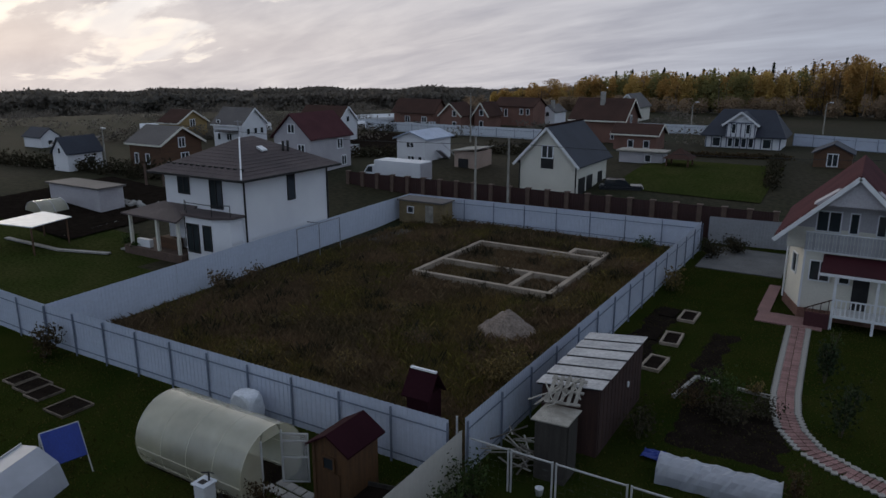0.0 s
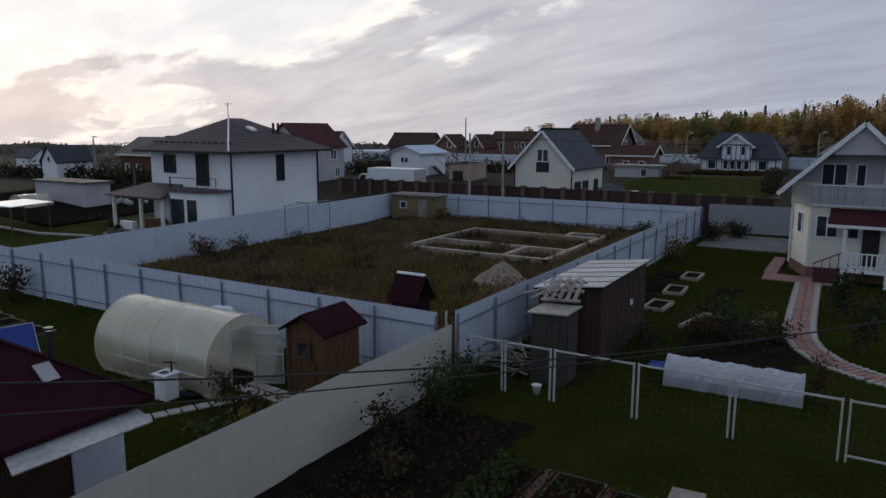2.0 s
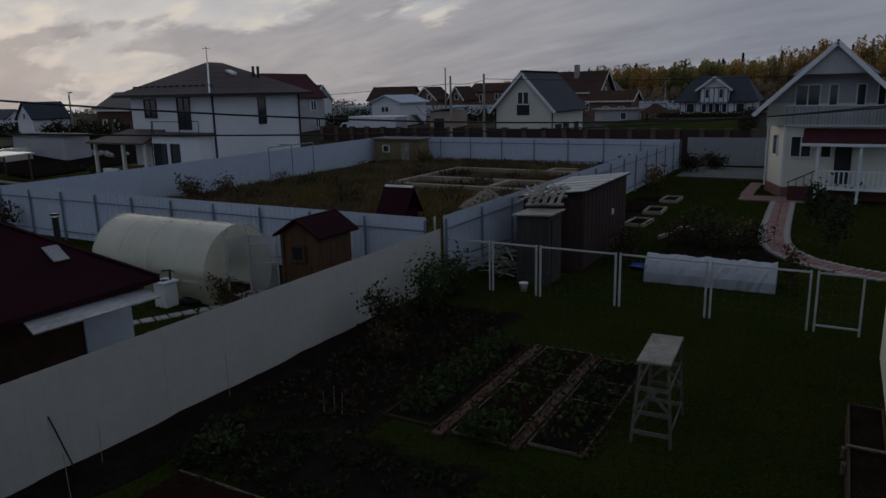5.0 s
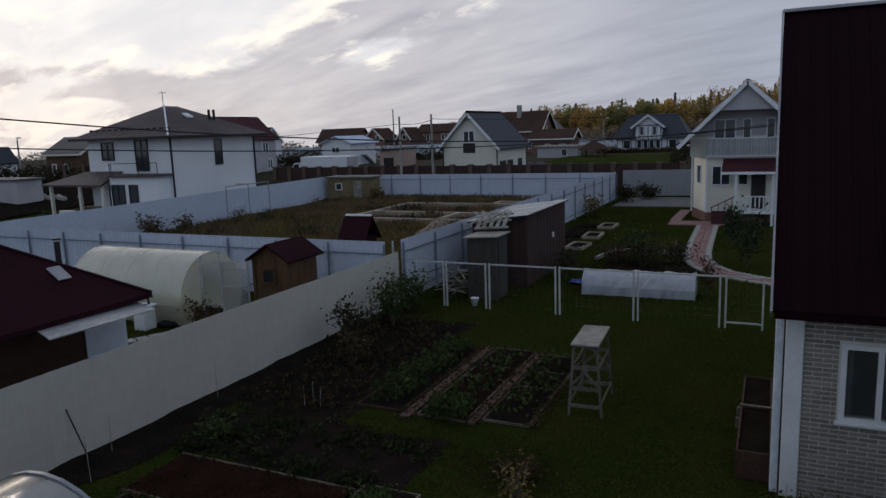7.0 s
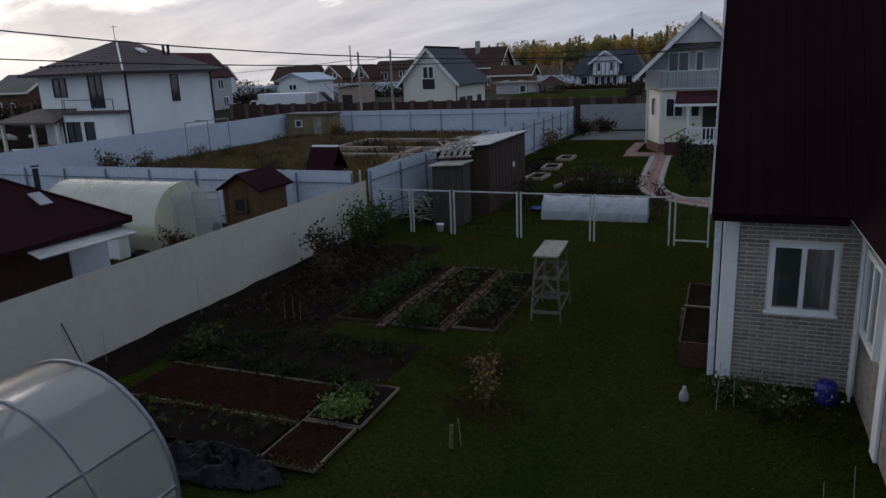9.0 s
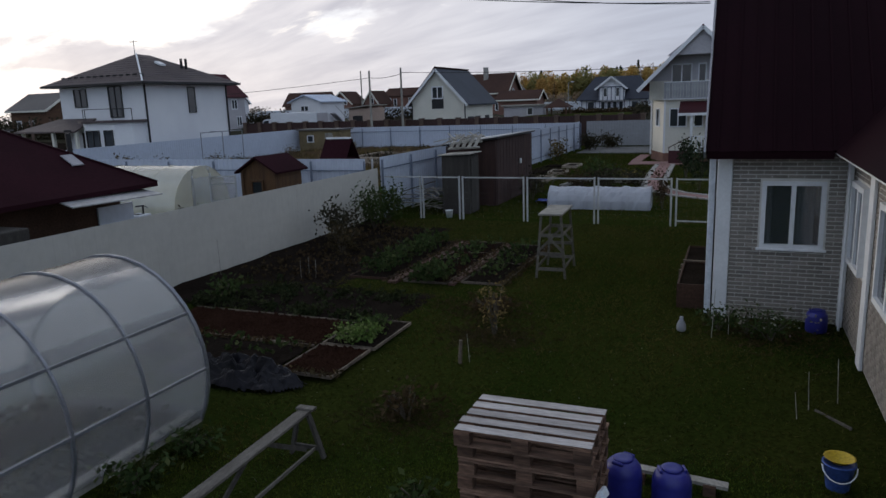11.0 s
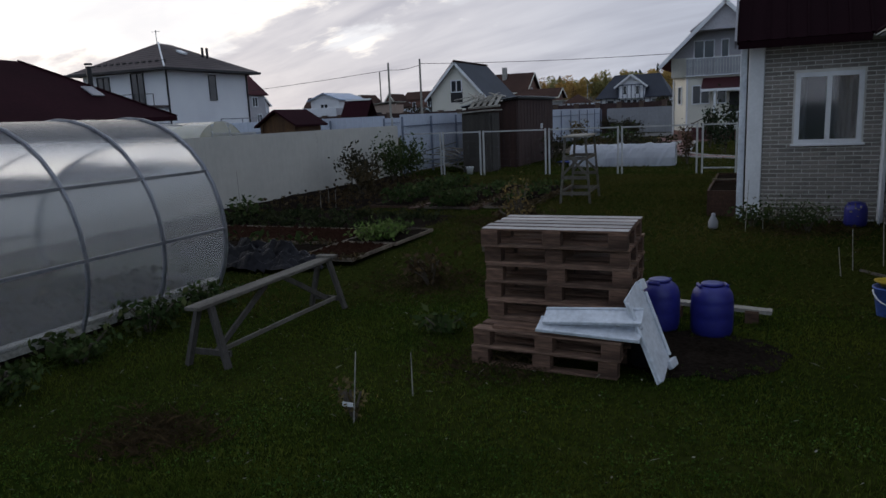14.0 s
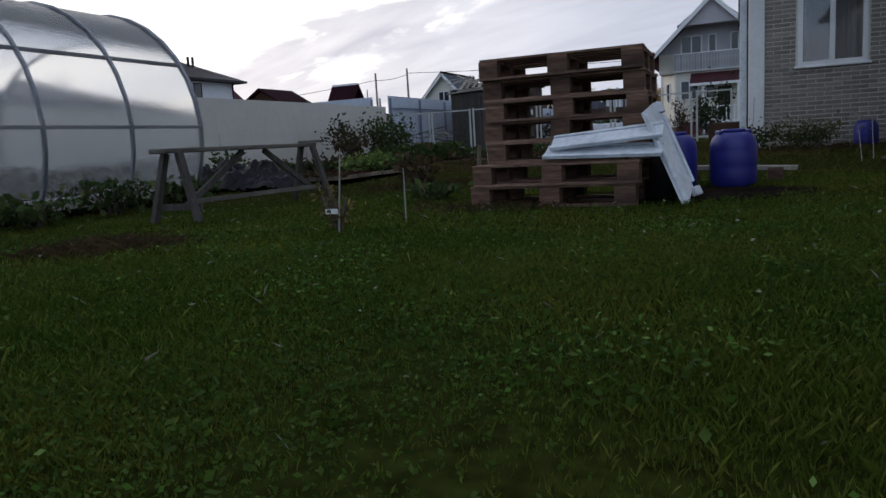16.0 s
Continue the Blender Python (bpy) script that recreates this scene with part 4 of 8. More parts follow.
for i in range(5):
    for j in range(2):
        piece("slab", slab, walkway, Matrix.Translation((-4.35 + i * 0.38 + 0.12 * j + rng.uniform(-0.02, 0.02), -3.42 + j * 0.38 - i * 0.03, 0.0)) @ Matrix.Rotation(rng.uniform(-0.06, 0.06) - 0.08, 4, "Z"))
for i in range(10):
    piece("slab", slab, walkway, Matrix.Translation((-3.72 - 0.155 * i + rng.uniform(-0.02, 0.02), -3.92 - i * 0.315, 0.0)) @ Matrix.Rotation(rng.uniform(-0.08, 0.08) - 0.45, 4, "Z"))
for x, y in ((-5.0, -4.45), (-2.76, -4.6)):
    tyre = thing("tyre_planter", "old black tyre laid flat as a planter", "tyre", pose(x, y, 0), group="tyre planters")
    part("tread", lathe(B(), [(0.20, 0.02), (0.26, 0.0), (0.33, 0.03), (0.345, 0.09), (0.33, 0.15), (0.26, 0.18), (0.20, 0.16), (0.19, 0.09)], 26), M_SACK, tyre, smooth=True)
    part("soil", rod(B(), (0, 0, 0.0), (0, 0, 0.182), 0.18, seg=18), M_SOIL, tyre)

for x, y, w, d in ((-18.6, -3.0, 0.85, 1.1), (-17.55, -3.15, 1.0, 1.1), (-16.5, -3.3, 1.0, 1.1), (-14.55, -3.5, 1.25, 1.25)):
    bed = thing("raised_bed", "low timber-edged bed of dark soil", "garden bed", Matrix.Translation((x, y, 0)), group="beds of the west garden")
    for x0, y0, x1, y1 in ((-w / 2, -d / 2, w / 2, -d / 2 + 0.04), (-w / 2, d / 2 - 0.04, w / 2, d / 2), (-w / 2, -d / 2 + 0.04, -w / 2 + 0.04, d / 2 - 0.04), (w / 2 - 0.04, -d / 2 + 0.04, w / 2, d / 2 - 0.04)):
        part("edge_board", box(B(), x0, y0, 0, x1, y1, 0.09), M_EDGE, bed)
    part("soil", box(B(), -w / 2 + 0.042, -d / 2 + 0.042, 0, w / 2 - 0.042, d / 2 - 0.042, 0.06), M_SOIL, bed)

swing = thing("garden_swing", "white-framed garden seat with a blue tarpaulin canopy", "swing seat", Matrix.Translation((-10.55, -6.05, 0)) @ Matrix.Rotation(radians(76), 4, "Z"))
part("canopy", prism(B(), [(-0.55, -0.35, 0.5), (0.55, -0.35, 0.5), (0.55, 0.22, 1.4), (-0.55, 0.22, 1.4)], (0, -0.02, 0.03)), M_BLUEPANEL, swing)
for x in (-0.57, 0.57):
    part("leg", rod(B(), (x, -0.60, 0), (x, 0.24, 1.42), 0.022), M_WPOST, swing)
    part("leg", rod(B(), (x, 0.5, 0), (x, 0.24, 1.42), 0.022), M_WPOST, swing)
part("top_bar", rod(B(), (-0.57, 0.24, 1.42), (0.57, 0.24, 1.42), 0.025), M_WPOST, swing)
part("mid_bar", rod(B(), (-0.57, -0.2, 0.68), (0.57, -0.2, 0.68), 0.018), M_WPOST, swing)
part("patch", box(B(), -0.4, -0.02, 0, -0.22, 0.0, 0.16), M_TRIM, swing, "small white patch", at=Matrix.Translation((0.5, 0.16, 1.15)) @ Matrix.Rotation(radians(-32), 4, "X"))

tent = thing("film_tent", "low white film tent over timber ribs", "tent", Matrix.Translation((-10.5, -8.0, 0)) @ Matrix.Rotation(radians(20), 4, "Z"))
part("cover", prism(B(), [(-1.2, -1.2, 0), (1.2, -1.2, 0), (0.95, -1.2, 0.75), (0.3, -1.2, 1.2), (-0.3, -1.2, 1.2), (-0.95, -1.2, 0.75)], (0, 2.4, 0)), M_FILM, tent)
part("rib", beam(B(), (-0.3, -1.22, 1.22), (-0.3, 1.22, 1.22), 0.04, 0.04), M_WPOST, tent)
bale = thing("wrapped_stack", "stack under a crumpled white sheet by the fence", "stack", Matrix.Translation((-7.8, -0.98, 0)))
bm = B()
bmesh.ops.create_icosphere(bm, subdivisions=3, radius=0.6)
for v in bm.verts:
    v.co = Vector((max(-0.5, min(0.5, v.co.x * 1.1)), max(-0.35, min(0.35, v.co.y)), max(0, min(1.3, (v.co.z + 0.5) * 1.35)))) + Vector((0, 0, 0.04 * noise.noise(v.co * 6)))
part("sheet", bm, M_WPLASTIC, bale)

# west neighbour's house close behind the beige fence
wh = thing("maroon_roofed_house", "low house with a maroon hip roof behind the fence", "house", Matrix.Translation((0, 0, 0)))
part("wall", box(B(), -5.2, -13.3, 0, -1.6, -9.2, 2.25), M_RUST, wh)
bm = B()
e = [(-5.85, -13.9, 2.15), (-1.0, -13.9, 2.15), (-1.0, -8.6, 2.2), (-5.8, -8.72, 2.2)]
rr = [(-3.9, -11.7, 3.60), (-3.65, -10.45, 3.54)]
vs = [bm.verts.new(p) for p in e + rr]
lo = [bm.verts.new((p[0], p[1], p[2] - 0.1)) for p in e]
for f in ((0, 1, 4), (1, 2, 5, 4), (2, 3, 5), (3, 0, 4, 5)):
    bm.faces.new([vs[i] for i in f])
for i in range(4):
    bm.faces.new((lo[i], lo[(i + 1) % 4], vs[(i + 1) % 4], vs[i]))
bm.faces.new(lo[::-1])
part("roof", bm, M_MAROON, wh)
part("hip_cap", beam(B(), (-1.0, -8.6, 2.215), (*rr[1][:2], rr[1][2] + 0.015), 0.1, 0.03), M_MAROON, wh)
part("canopy", prism(B(), [(-1.5, -11.1, 2.10), (-0.45, -11.45, 2.0), (-0.45, -9.05, 1.97), (-1.5, -8.8, 2.06)], (0, 0, 0.025)), M_ZINC, wh, "pale metal canopy")
part("side_panel", box(B(), -1.58, -9.9, 0, -1.54, -8.9, 1.75), M_FENCE, wh, "pale blue wall panel")
part("roof_flashing", prism(B(), [(-2.36, -10.0, 2.915), (-1.95, -10.05, 2.70), (-1.95, -9.75, 2.70), (-2.36, -9.7, 2.915)], (0.012, 0, 0.022)), M_FLASH, wh, "pale roof flashing")
part("stove_pipe", rod(B(), (-2.62, -9.5, 2.6), (-2.62, -9.5, 3.40), 0.06), M_DARK, wh)
part("pipe_cap", rod(B(), (-2.62, -9.5, 3.43), (-2.62, -9.5, 3.47), 0.085), M_DARK, wh)
stack = thing("crate_stack", "stacked grey crates beyond the beige fence", "crates", Matrix.Translation((-0.9, -13.2, 0)))
for i in range(4):
    part("crate", bevel(box(B(), -0.4, -0.8, 0.45 * i, 0.4, 0.8, 0.45 * i + 0.43), 0.02), M_GREYSHED, stack)


# ---- vegetable garden behind the wire fence ----
wire = thing("wire_fence", "white steel frames of a wire garden fence with a gate", "fence", Matrix.Translation((0, 0.15, 0)), kind="structure")
post = mesh_of("post", bevel(box(B(), -0.025, -0.025, 0, 0.025, 0.025, 1.43), 0.005), M_WPOST)
rows = [(0.45, 1.85), (1.95, 3.25), (3.37, 5.43), (5.55, 7.66), (7.78, 9.9), (10.05, 10.95)]
for i, (xa, xb) in enumerate(rows):
    for x in (xa, xb):
        piece("post", post, wire, Matrix.Translation((x, 0, 0)))
    part("top_rail", box(B(), xa + 0.027, -0.02, 1.37, xb - 0.027, 0.02, 1.41), M_WPOST, wire)
    if i == 5:
        part("bottom_rail", box(B(), xa + 0.027, -0.02, 0.14, xb - 0.027, 0.02, 0.18), M_WPOST, wire)
    bm = B()
    for k in range(int((xb - xa) / 0.2)):
        x = xa + 0.1 + k * 0.2
        rod(bm, (x, 0, 0.1), (x, 0, 1.4), 0.0006, seg=3)
    for k in range(1, 7):
        rod(bm, (xa, 0, 0.1 + k * 0.2), (xb, 0, 0.1 + k * 0.2), 0.0006, seg=3)
    part("wire_mesh", bm, M_TUBE, wire)

tunnel = thing("garden_tunnel", "low garden tunnel covered with whitish film", "garden tunnel", Matrix.Translation((5.5, 3.4, 0)) @ Matrix.Rotation(radians(2), 4, "Z"))
bm = B()
nx, na = 34, 11
rng = np.random.default_rng(8)
grid = []
for i in range(nx + 1):
    row = []
    for k in range(na + 1):
        a = math.pi * k / na
        sag = 0.05 * math.sin(i * math.pi / nx * 4) ** 2 + 0.10 * rng.random() ** 2
        row.append(bm.verts.new((3.5 * i / nx, -0.55 * math.cos(a) * (1 - sag), 0.78 * math.sin(a) ** 0.75 * (1 - sag) - 0.0)))
    grid.append(row)
for i in range(nx):
    for k in range(na):
        bm.faces.new((grid[i][k], grid[i + 1][k], grid[i + 1][k + 1], grid[i][k + 1]))
bm.faces.new(grid[0]), bm.faces.new(grid[-1][::-1])
part("film", bm, M_FILM, tunnel)
for i in range(5):
    bm = sweep(B(), [(-0.46 * math.cos(math.pi * k / 18), 0, 0.66 * math.sin(math.pi * k / 18) ** 0.75) for k in range(19)], 0.022, 0.022)
    part("hoop", bm, M_TUBE, tunnel, at=pose(3.5 * i / 4, 0, 0, 0, 0, 90))

long_shed = thing("long_shed", "dull red-brown board shed with a pale striped lean-to roof", "shed", Matrix.Translation((1.55, 3.3, 0)))
part("wall", prism(B(), [(0, 0, 0), (1.95, 0, 0), (1.95, 0, 2.42), (0, 0, 2.2)], (0, 5.0, 0)), M_RUSTSHED, long_shed)
for i in range(6):
    y = -0.2 + i * 0.9
    part("roof_sheet", prism(B(), [(-0.15, y, 2.26), (2.1, y, 2.53), (2.1, y, 2.55), (-0.15, y, 2.28)], (0, 0.74, 0)), M_ZINC, long_shed)
part("roof_deck", prism(B(), [(-0.12, -0.15, 2.2), (2.06, -0.15, 2.46), (2.06, -0.15, 2.51), (-0.12, -0.15, 2.25)], (0, 5.3, 0)), M_DARK, long_shed)
for i in range(12):
    part("board", box(B(), 1.952, 0.1 + i * 0.4, 0.02, 1.972, 0.46 + i * 0.4, 2.4), M_RUSTSHED, long_shed)
part("lamp", bevel(box(B(), 1.975, 3.0, 1.3, 2.05, 3.12, 1.5), 0.02), M_TRIM, long_shed)
part("door", box(B(), 0.6, -0.03, 0.02, 1.3, -0.004, 1.8), M_RUSTSHED, long_shed)

closet = thing("board_closet", "narrow grey board closet with a pale lid", "closet", Matrix.Translation((2.2, 1.25, 0)))
part("body", box(B(), 0, 0, 0, 1.0, 1.0, 2.0), M_GREYSHED, closet)
part("lid", prism(B(), [(-0.1, -0.12, 2.0), (1.1, -0.12, 2.06), (1.1, -0.12, 2.1), (-0.1, -0.12, 2.04)], (0, 1.2, 0)), M_PALEWOOD, closet)
part("door", box(B(), 1.002, 0.15, 0.05, 1.03, 0.85, 1.9), M_GREYSHED, closet)
rack = thing("old_pallet", "grey slatted pallet lying tilted on the sheds", "pallet", Matrix.Translation((2.1, 2.1, 2.12)) @ Matrix.Rotation(radians(18), 4, "X") @ Matrix.Rotation(radians(8), 4, "Z"))
for i in range(5):
    part("slat", box(B(), 0.05 + i * 0.22, 0, 0.05, 0.17 + i * 0.22, 1.3, 0.075), M_PALEWOOD, rack)
for y in (0.05, 0.6, 1.15):
    part("bearer", box(B(), 0, y, 0, 1.15, y + 0.1, 0.048), M_PALEWOOD, rack)
rng = np.random.default_rng(12)
junk = thing("stick_heap", "heap of grey sticks and broken boards", "sticks", Matrix.Translation((1.3, 1.7, 0)))
for i in range(26):
    a = rng.uniform(0, math.pi)
    c = Vector((rng.uniform(-0.5, 0.6), rng.uniform(-0.6, 0.7), rng.uniform(0.08, 0.9)))
    d = Vector((math.cos(a), math.sin(a), rng.uniform(-0.25, 0.25))) * rng.uniform(0.3, 0.7)
    part("stick", beam(B(), c - d, c + d, 0.05, 0.03), M_PALEWOOD if i % 3 else M_OLDWOOD, junk)
laths = thing("lath_bundle", "loose pale laths lying across the sheds", "laths", Matrix.Translation((2.5, 2.2, 2.42)))
for i in range(11):
    c = Vector((rng.uniform(-0.35, 0.5), rng.uniform(-0.5, 0.7), 0.035 * i * 0.6))
    a = rng.uniform(0.9, 2.3)
    d = Vector((math.cos(a), math.sin(a), rng.uniform(0.1, 0.3))) * rng.uniform(0.3, 0.75)
    part("lath", beam(B(), c - d, c + d, 0.045, 0.025), M_PALEWOOD, laths)
bucket = thing("white_bucket", "small white plastic bucket on the ground", "bucket", Matrix.Translation((2.75, 0.45, 0)))
part("pail", lathe(B(), [(0.09, 0), (0.13, 0.24), (0.14, 0.25), (0.12, 0.245), (0.085, 0.02)]), M_TRIM, bucket, smooth=True)
for x, y, a in ((3.1, 18.5, 0.0), (3.1, 15.0, 0.05), (3.15, 11.8, -0.05)):
    bed = thing("cold_frame", "open timber cold frame with pale edges", "cold frame", Matrix.Translation((x, y, 0)) @ Matrix.Rotation(a, 4, "Z"), group="cold frames along the fence")
    for x0, y0, x1, y1 in ((-0.42, -0.8, 0.42, -0.7), (-0.42, 0.7, 0.42, 0.8), (-0.42, -0.7, -0.32, 0.7), (0.32, -0.7, 0.42, 0.7)):
        part("edge_board", box(B(), x0, y0, 0, x1, y1, 0.14), M_FOUND, bed)
    part("soil", box(B(), -0.318, -0.698, 0, 0.318, 0.698, 0.09), M_SOIL, bed)
    part("side_bed", box(B(), -1.4, -0.5, 0, -0.6, 0.6, 0.08), M_SOIL, bed)
bm = box(B(), 1.3, 28.3, 0.0, 6.3, 34.4, 0.05)
solo("parking_slab", bm, M_YARD, "dull grey concrete slab in front of the fence", "slab", kind="structure")

# red paving with pale edging, bending round the lawn
paving = thing("red_path", "dusky red paved path with pale zigzag edging", "path", kind="structure")
line = [(8.0, 20.3), (8.1, 17.0), (8.2, 14.0), (8.3, 11.5), (8.45, 9.9), (8.8, 8.6), (9.5, 7.4), (10.6, 6.55), (11.8, 6.0), (13.2, 5.6)]
pave = mesh_of("paver", bevel(box(B(), -0.15, -0.095, 0, 0.15, 0.095, 0.04), 0.006), M_REDPAVE)
edge = mesh_of("edging", bevel(box(B(), -0.1, -0.1, 0, 0.1, 0.1, 0.055), 0.006), M_CONCRETE)
acc = 0.0
for (xa, ya), (xb, yb) in zip(line, line[1:]):
    d = Vector((xb - xa, yb - ya, 0))
    t = d.normalized()
    s = Vector((t.y, -t.x, 0))
    ang = math.atan2(s.y, s.x)
    k = int(d.length / 0.2)
    for i in range(k):
        c = Vector((xa, ya, 0)) + t * (0.1 + i * d.length / k)
        for j in (-0.16, 0.16):
            piece("paver", pave, paving, Matrix.Translation(c + s * j) @ Matrix.Rotation(ang, 4, "Z"))
        for j in (-0.42, 0.42):
            piece("edging", edge, paving, Matrix.Translation(c + s * j) @ Matrix.Rotation(ang + radians(45), 4, "Z"))
bm = box(B(), 6.0, 19.8, 0, 9.0, 21.4, 0.06)
box(bm, 5.9, 21.4, 0, 6.5, 26.5, 0.06)
part("apron", bm, M_REDPAVE, paving)
edging = thing("garden_edging", "low pale kerb edging round the flower bed", "kerb", kind="structure")
for p, q in (((5.0, 11.3), (5.9, 11.2)), ((6.6, 11.0), (7.8, 10.9)), ((4.6, 9.0), (5.0, 11.3))):
    part("kerb", beam(B(), (*p, 0.05), (*q, 0.05), 0.12, 0.16), M_CONCRETE, edging)


# ---- near garden ----
LOW = -0.1  # the lawn lies a little lower here
def pallet_parts(p, deck):
    """Pallet: 1.2 along x, 0.8 along y, 0.156 high, with boards and blocks as parts."""
    for x in (0.0725, 0.6, 1.1275):
        for y in (0.05, 0.4, 0.75):
            part("block", box(B(), x - 0.0725, y - 0.05, 0.018, x + 0.0725, y + 0.05, 0.119), M_PALLET, p)
    for y in (0.0, 0.35, 0.7):
        part("base_board", box(B(), 0, y, 0, 1.2, y + 0.1, 0.0178), M_BOARD, p)
    for x in (0.0, 0.5275, 1.055):
        part("cross_board", box(B(), x, 0, 0.1192, x + 0.145, 0.8, 0.137), M_PALLET, p)
    for y, w in ((0.0, 0.118), (0.172, 0.115), (0.34, 0.118), (0.512, 0.115), (0.682, 0.118)):
        part("deck_board", bevel(box(B(), random.uniform(-0.012, 0.006), y + random.uniform(-0.006, 0.006), 0.1372, 1.2 + random.uniform(-0.008, 0.012), y + w, 0.156), 0.003), deck, p)


pallet = thing("pallet", "weathered grey-brown euro pallet in a stack", "pallet", pose(9.36, -16.40, LOW, 0, 0, -2.5), group="stack of pallets")
pallet_parts(pallet, M_BOARD)
for i, (x, y, a) in enumerate(((9.39, -16.42, -3.5), (9.40, -16.09, 0.6), (9.37, -16.06, -0.6), (9.40, -16.10, 1.0), (9.38, -16.07, -0.3))):
    copy_thing(pallet, pose(x, y, LOW + 0.1565 * (i + 1), random.uniform(-0.12, 0.12), 0, a))
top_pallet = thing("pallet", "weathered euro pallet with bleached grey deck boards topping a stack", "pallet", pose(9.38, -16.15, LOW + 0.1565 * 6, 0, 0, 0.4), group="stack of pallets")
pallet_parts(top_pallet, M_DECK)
# only tops keep the bleached tone; darker sides paint in the gaps' shade
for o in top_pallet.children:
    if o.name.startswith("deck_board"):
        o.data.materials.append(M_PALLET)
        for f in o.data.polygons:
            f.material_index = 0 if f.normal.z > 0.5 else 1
solo("loose_board", box(B(), 0, 0, 0, 0.95, 0.12, 0.024), M_PALLET, "loose grey board lying on the lower pallets", "board", pose(9.55, -16.40, LOW + 0.3145, 0, 0, -4))


def profile_board(name, label, at, length):
    b = thing(name, label, "profile board", at, group="white profile boards")
    part("face", box(B(), 0, 0, 0, length, 0.17, 0.012), M_WPLASTIC, b)
    for y in (0.0, 0.148):
        part("rib", bevel(box(B(), 0, y, 0.0122, length, y + 0.022, 0.026), 0.005), M_WPLASTIC, b)
    return b


trough = thing("bed_board", "pale board edging a strip of withered flowers", "board", pose(12.62, -12.30, LOW + 0.02, 0, 0, -52))
part("board", bevel(box(B(), 0, -0.012, 0, 0.55, 0.012, 0.05), 0.004), M_OLDWOOD, trough)
profile_board("white_board", "white ribbed profile board lying on the pallets", pose(9.93, -16.47, LOW + 0.341, 24, 1, -3), 0.80)
profile_board("white_board", "white ribbed profile board lying askew on the pallets", pose(9.98, -16.44, LOW + 0.395, 30, -4, -2), 0.76)
lean = thing("profile_sheet", "broad white profile sheet leaning against the pallets", "profile board", pose(0, 0, 0))
along, rise = Vector((0.09, 0.43, 0.0)).normalized(), Vector((-0.25, 0.23, 0.65))
out_of = along.cross(rise).normalized()
rise = out_of.cross(along)
lean.matrix_basis = Matrix.Translation((10.86, -16.48, LOW + 0.01)) @ Matrix((along, rise, out_of)).transposed().to_4x4()
part("face", prism(B(), [(0.0, 0, -0.008), (0.10, -0.01, -0.008), (0.36, 0.09, -0.008), (0.42, 0.62, -0.008), (0.36, 0.74, -0.008), (0.03, 0.66, -0.008)], (0, 0, 0.016)), M_WPLASTIC, lean)
part("rib", bevel(box(B(), 0.005, 0.01, 0.0082, 0.035, 0.64, 0.035), 0.006), M_WPLASTIC, lean)
part("rib", bevel(beam(B(), (0.36, 0.12, 0.02), (0.40, 0.64, 0.02), 0.028, 0.024), 0.006), M_WPLASTIC, lean)
part("end_lug", bevel(box(B(), 0.30, 0.02, -0.01, 0.44, 0.085, 0.03), 0.006), M_WPLASTIC, lean)
part("end_lug", bevel(box(B(), 0.36, 0.66, -0.01, 0.46, 0.74, 0.03), 0.006), M_WPLASTIC, lean)
sack_bm = lathe(B(), [(0.08, 0), (0.13, 0.04), (0.135, 0.16), (0.10, 0.30), (0.04, 0.38)], 18)
for v in sack_bm.verts:
    v.co += v.co * 0.22 * noise.noise(v.co * 9.0)
solo("black_sack", sack_bm, M_SACK, "black sack slumped between pallets and leaning panel", "sack", pose(10.70, -16.05, LOW), smooth=True)


def barrel(at, r, h, label, group):
    b = thing("barrel", label, "barrel", at, group)
    pr = [(r * 0.86, 0), (r * 0.94, 0.02 * h), (r, 0.10 * h), (r * 1.02, 0.30 * h), (r, 0.34 * h), (r * 1.02, 0.38 * h), (r * 1.02, 0.60 * h), (r, 0.63 * h), (r * 1.01, 0.66 * h), (r * 0.99, 0.74 * h), (r * 0.92, 0.83 * h), (r * 0.78, 0.90 * h), (r * 0.62, 0.94 * h)]
    part("body", lathe(B(), pr, 28), M_BLUE, b, smooth=True)
    part("lid", lathe(B(), [(r * 0.52, 0.942 * h), (r * 0.54, 0.985 * h), (r * 0.48, 1.0 * h), (r * 0.25, 0.99 * h)], 24), M_BLUE, b, smooth=True)
    for s in (-1, 1):
        part("grip", bevel(box(B(), s * r * 0.64 - 0.015, -0.06, 0.90 * h, s * r * 0.64 + 0.015, 0.06, 0.985 * h), 0.01), M_BLUE, b)
    return b


bm = B()
ring = [bm.verts.new((math.cos(a) * 0.75 * (1 + 0.25 * noise.noise((math.cos(a) * 2, math.sin(a) * 2, 6.0))), math.sin(a) * 0.62 * (1 + 0.3 * noise.noise((math.cos(a) * 3, math.sin(a) * 3, 8.0))), 0.012)) for a in (2 * math.pi * i / 36 for i in range(36))]
bm.faces.new(ring)
solo("bare_earth", bm, M_SOIL, "trodden patch of bare dark earth by the barrels", "soil", pose(11.0, -15.65, LOW), kind="structure")
barrel(pose(11.15, -15.05, LOW, 0, 0, 20), 0.18, 0.47, "round-shouldered blue plastic barrel on the grass", "blue barrels")
barrel(pose(10.69, -15.0, LOW, 0, 0, 70), 0.18, 0.47, "round-shouldered blue plastic barrel behind the pallets", "blue barrels")
barrel(pose(12.9, -9.2, 0, 0, 0, 0), 0.16, 0.37, "small blue plastic keg against the brick wall", "blue barrels")
solo("plank", box(B(), 0, 0, 0.0, 0.95, 0.11, 0.035), M_PALEWOOD, "pale plank propped behind the blue barrels", "plank", pose(10.7, -14.62, LOW + 0.13, 0, 2, -3))
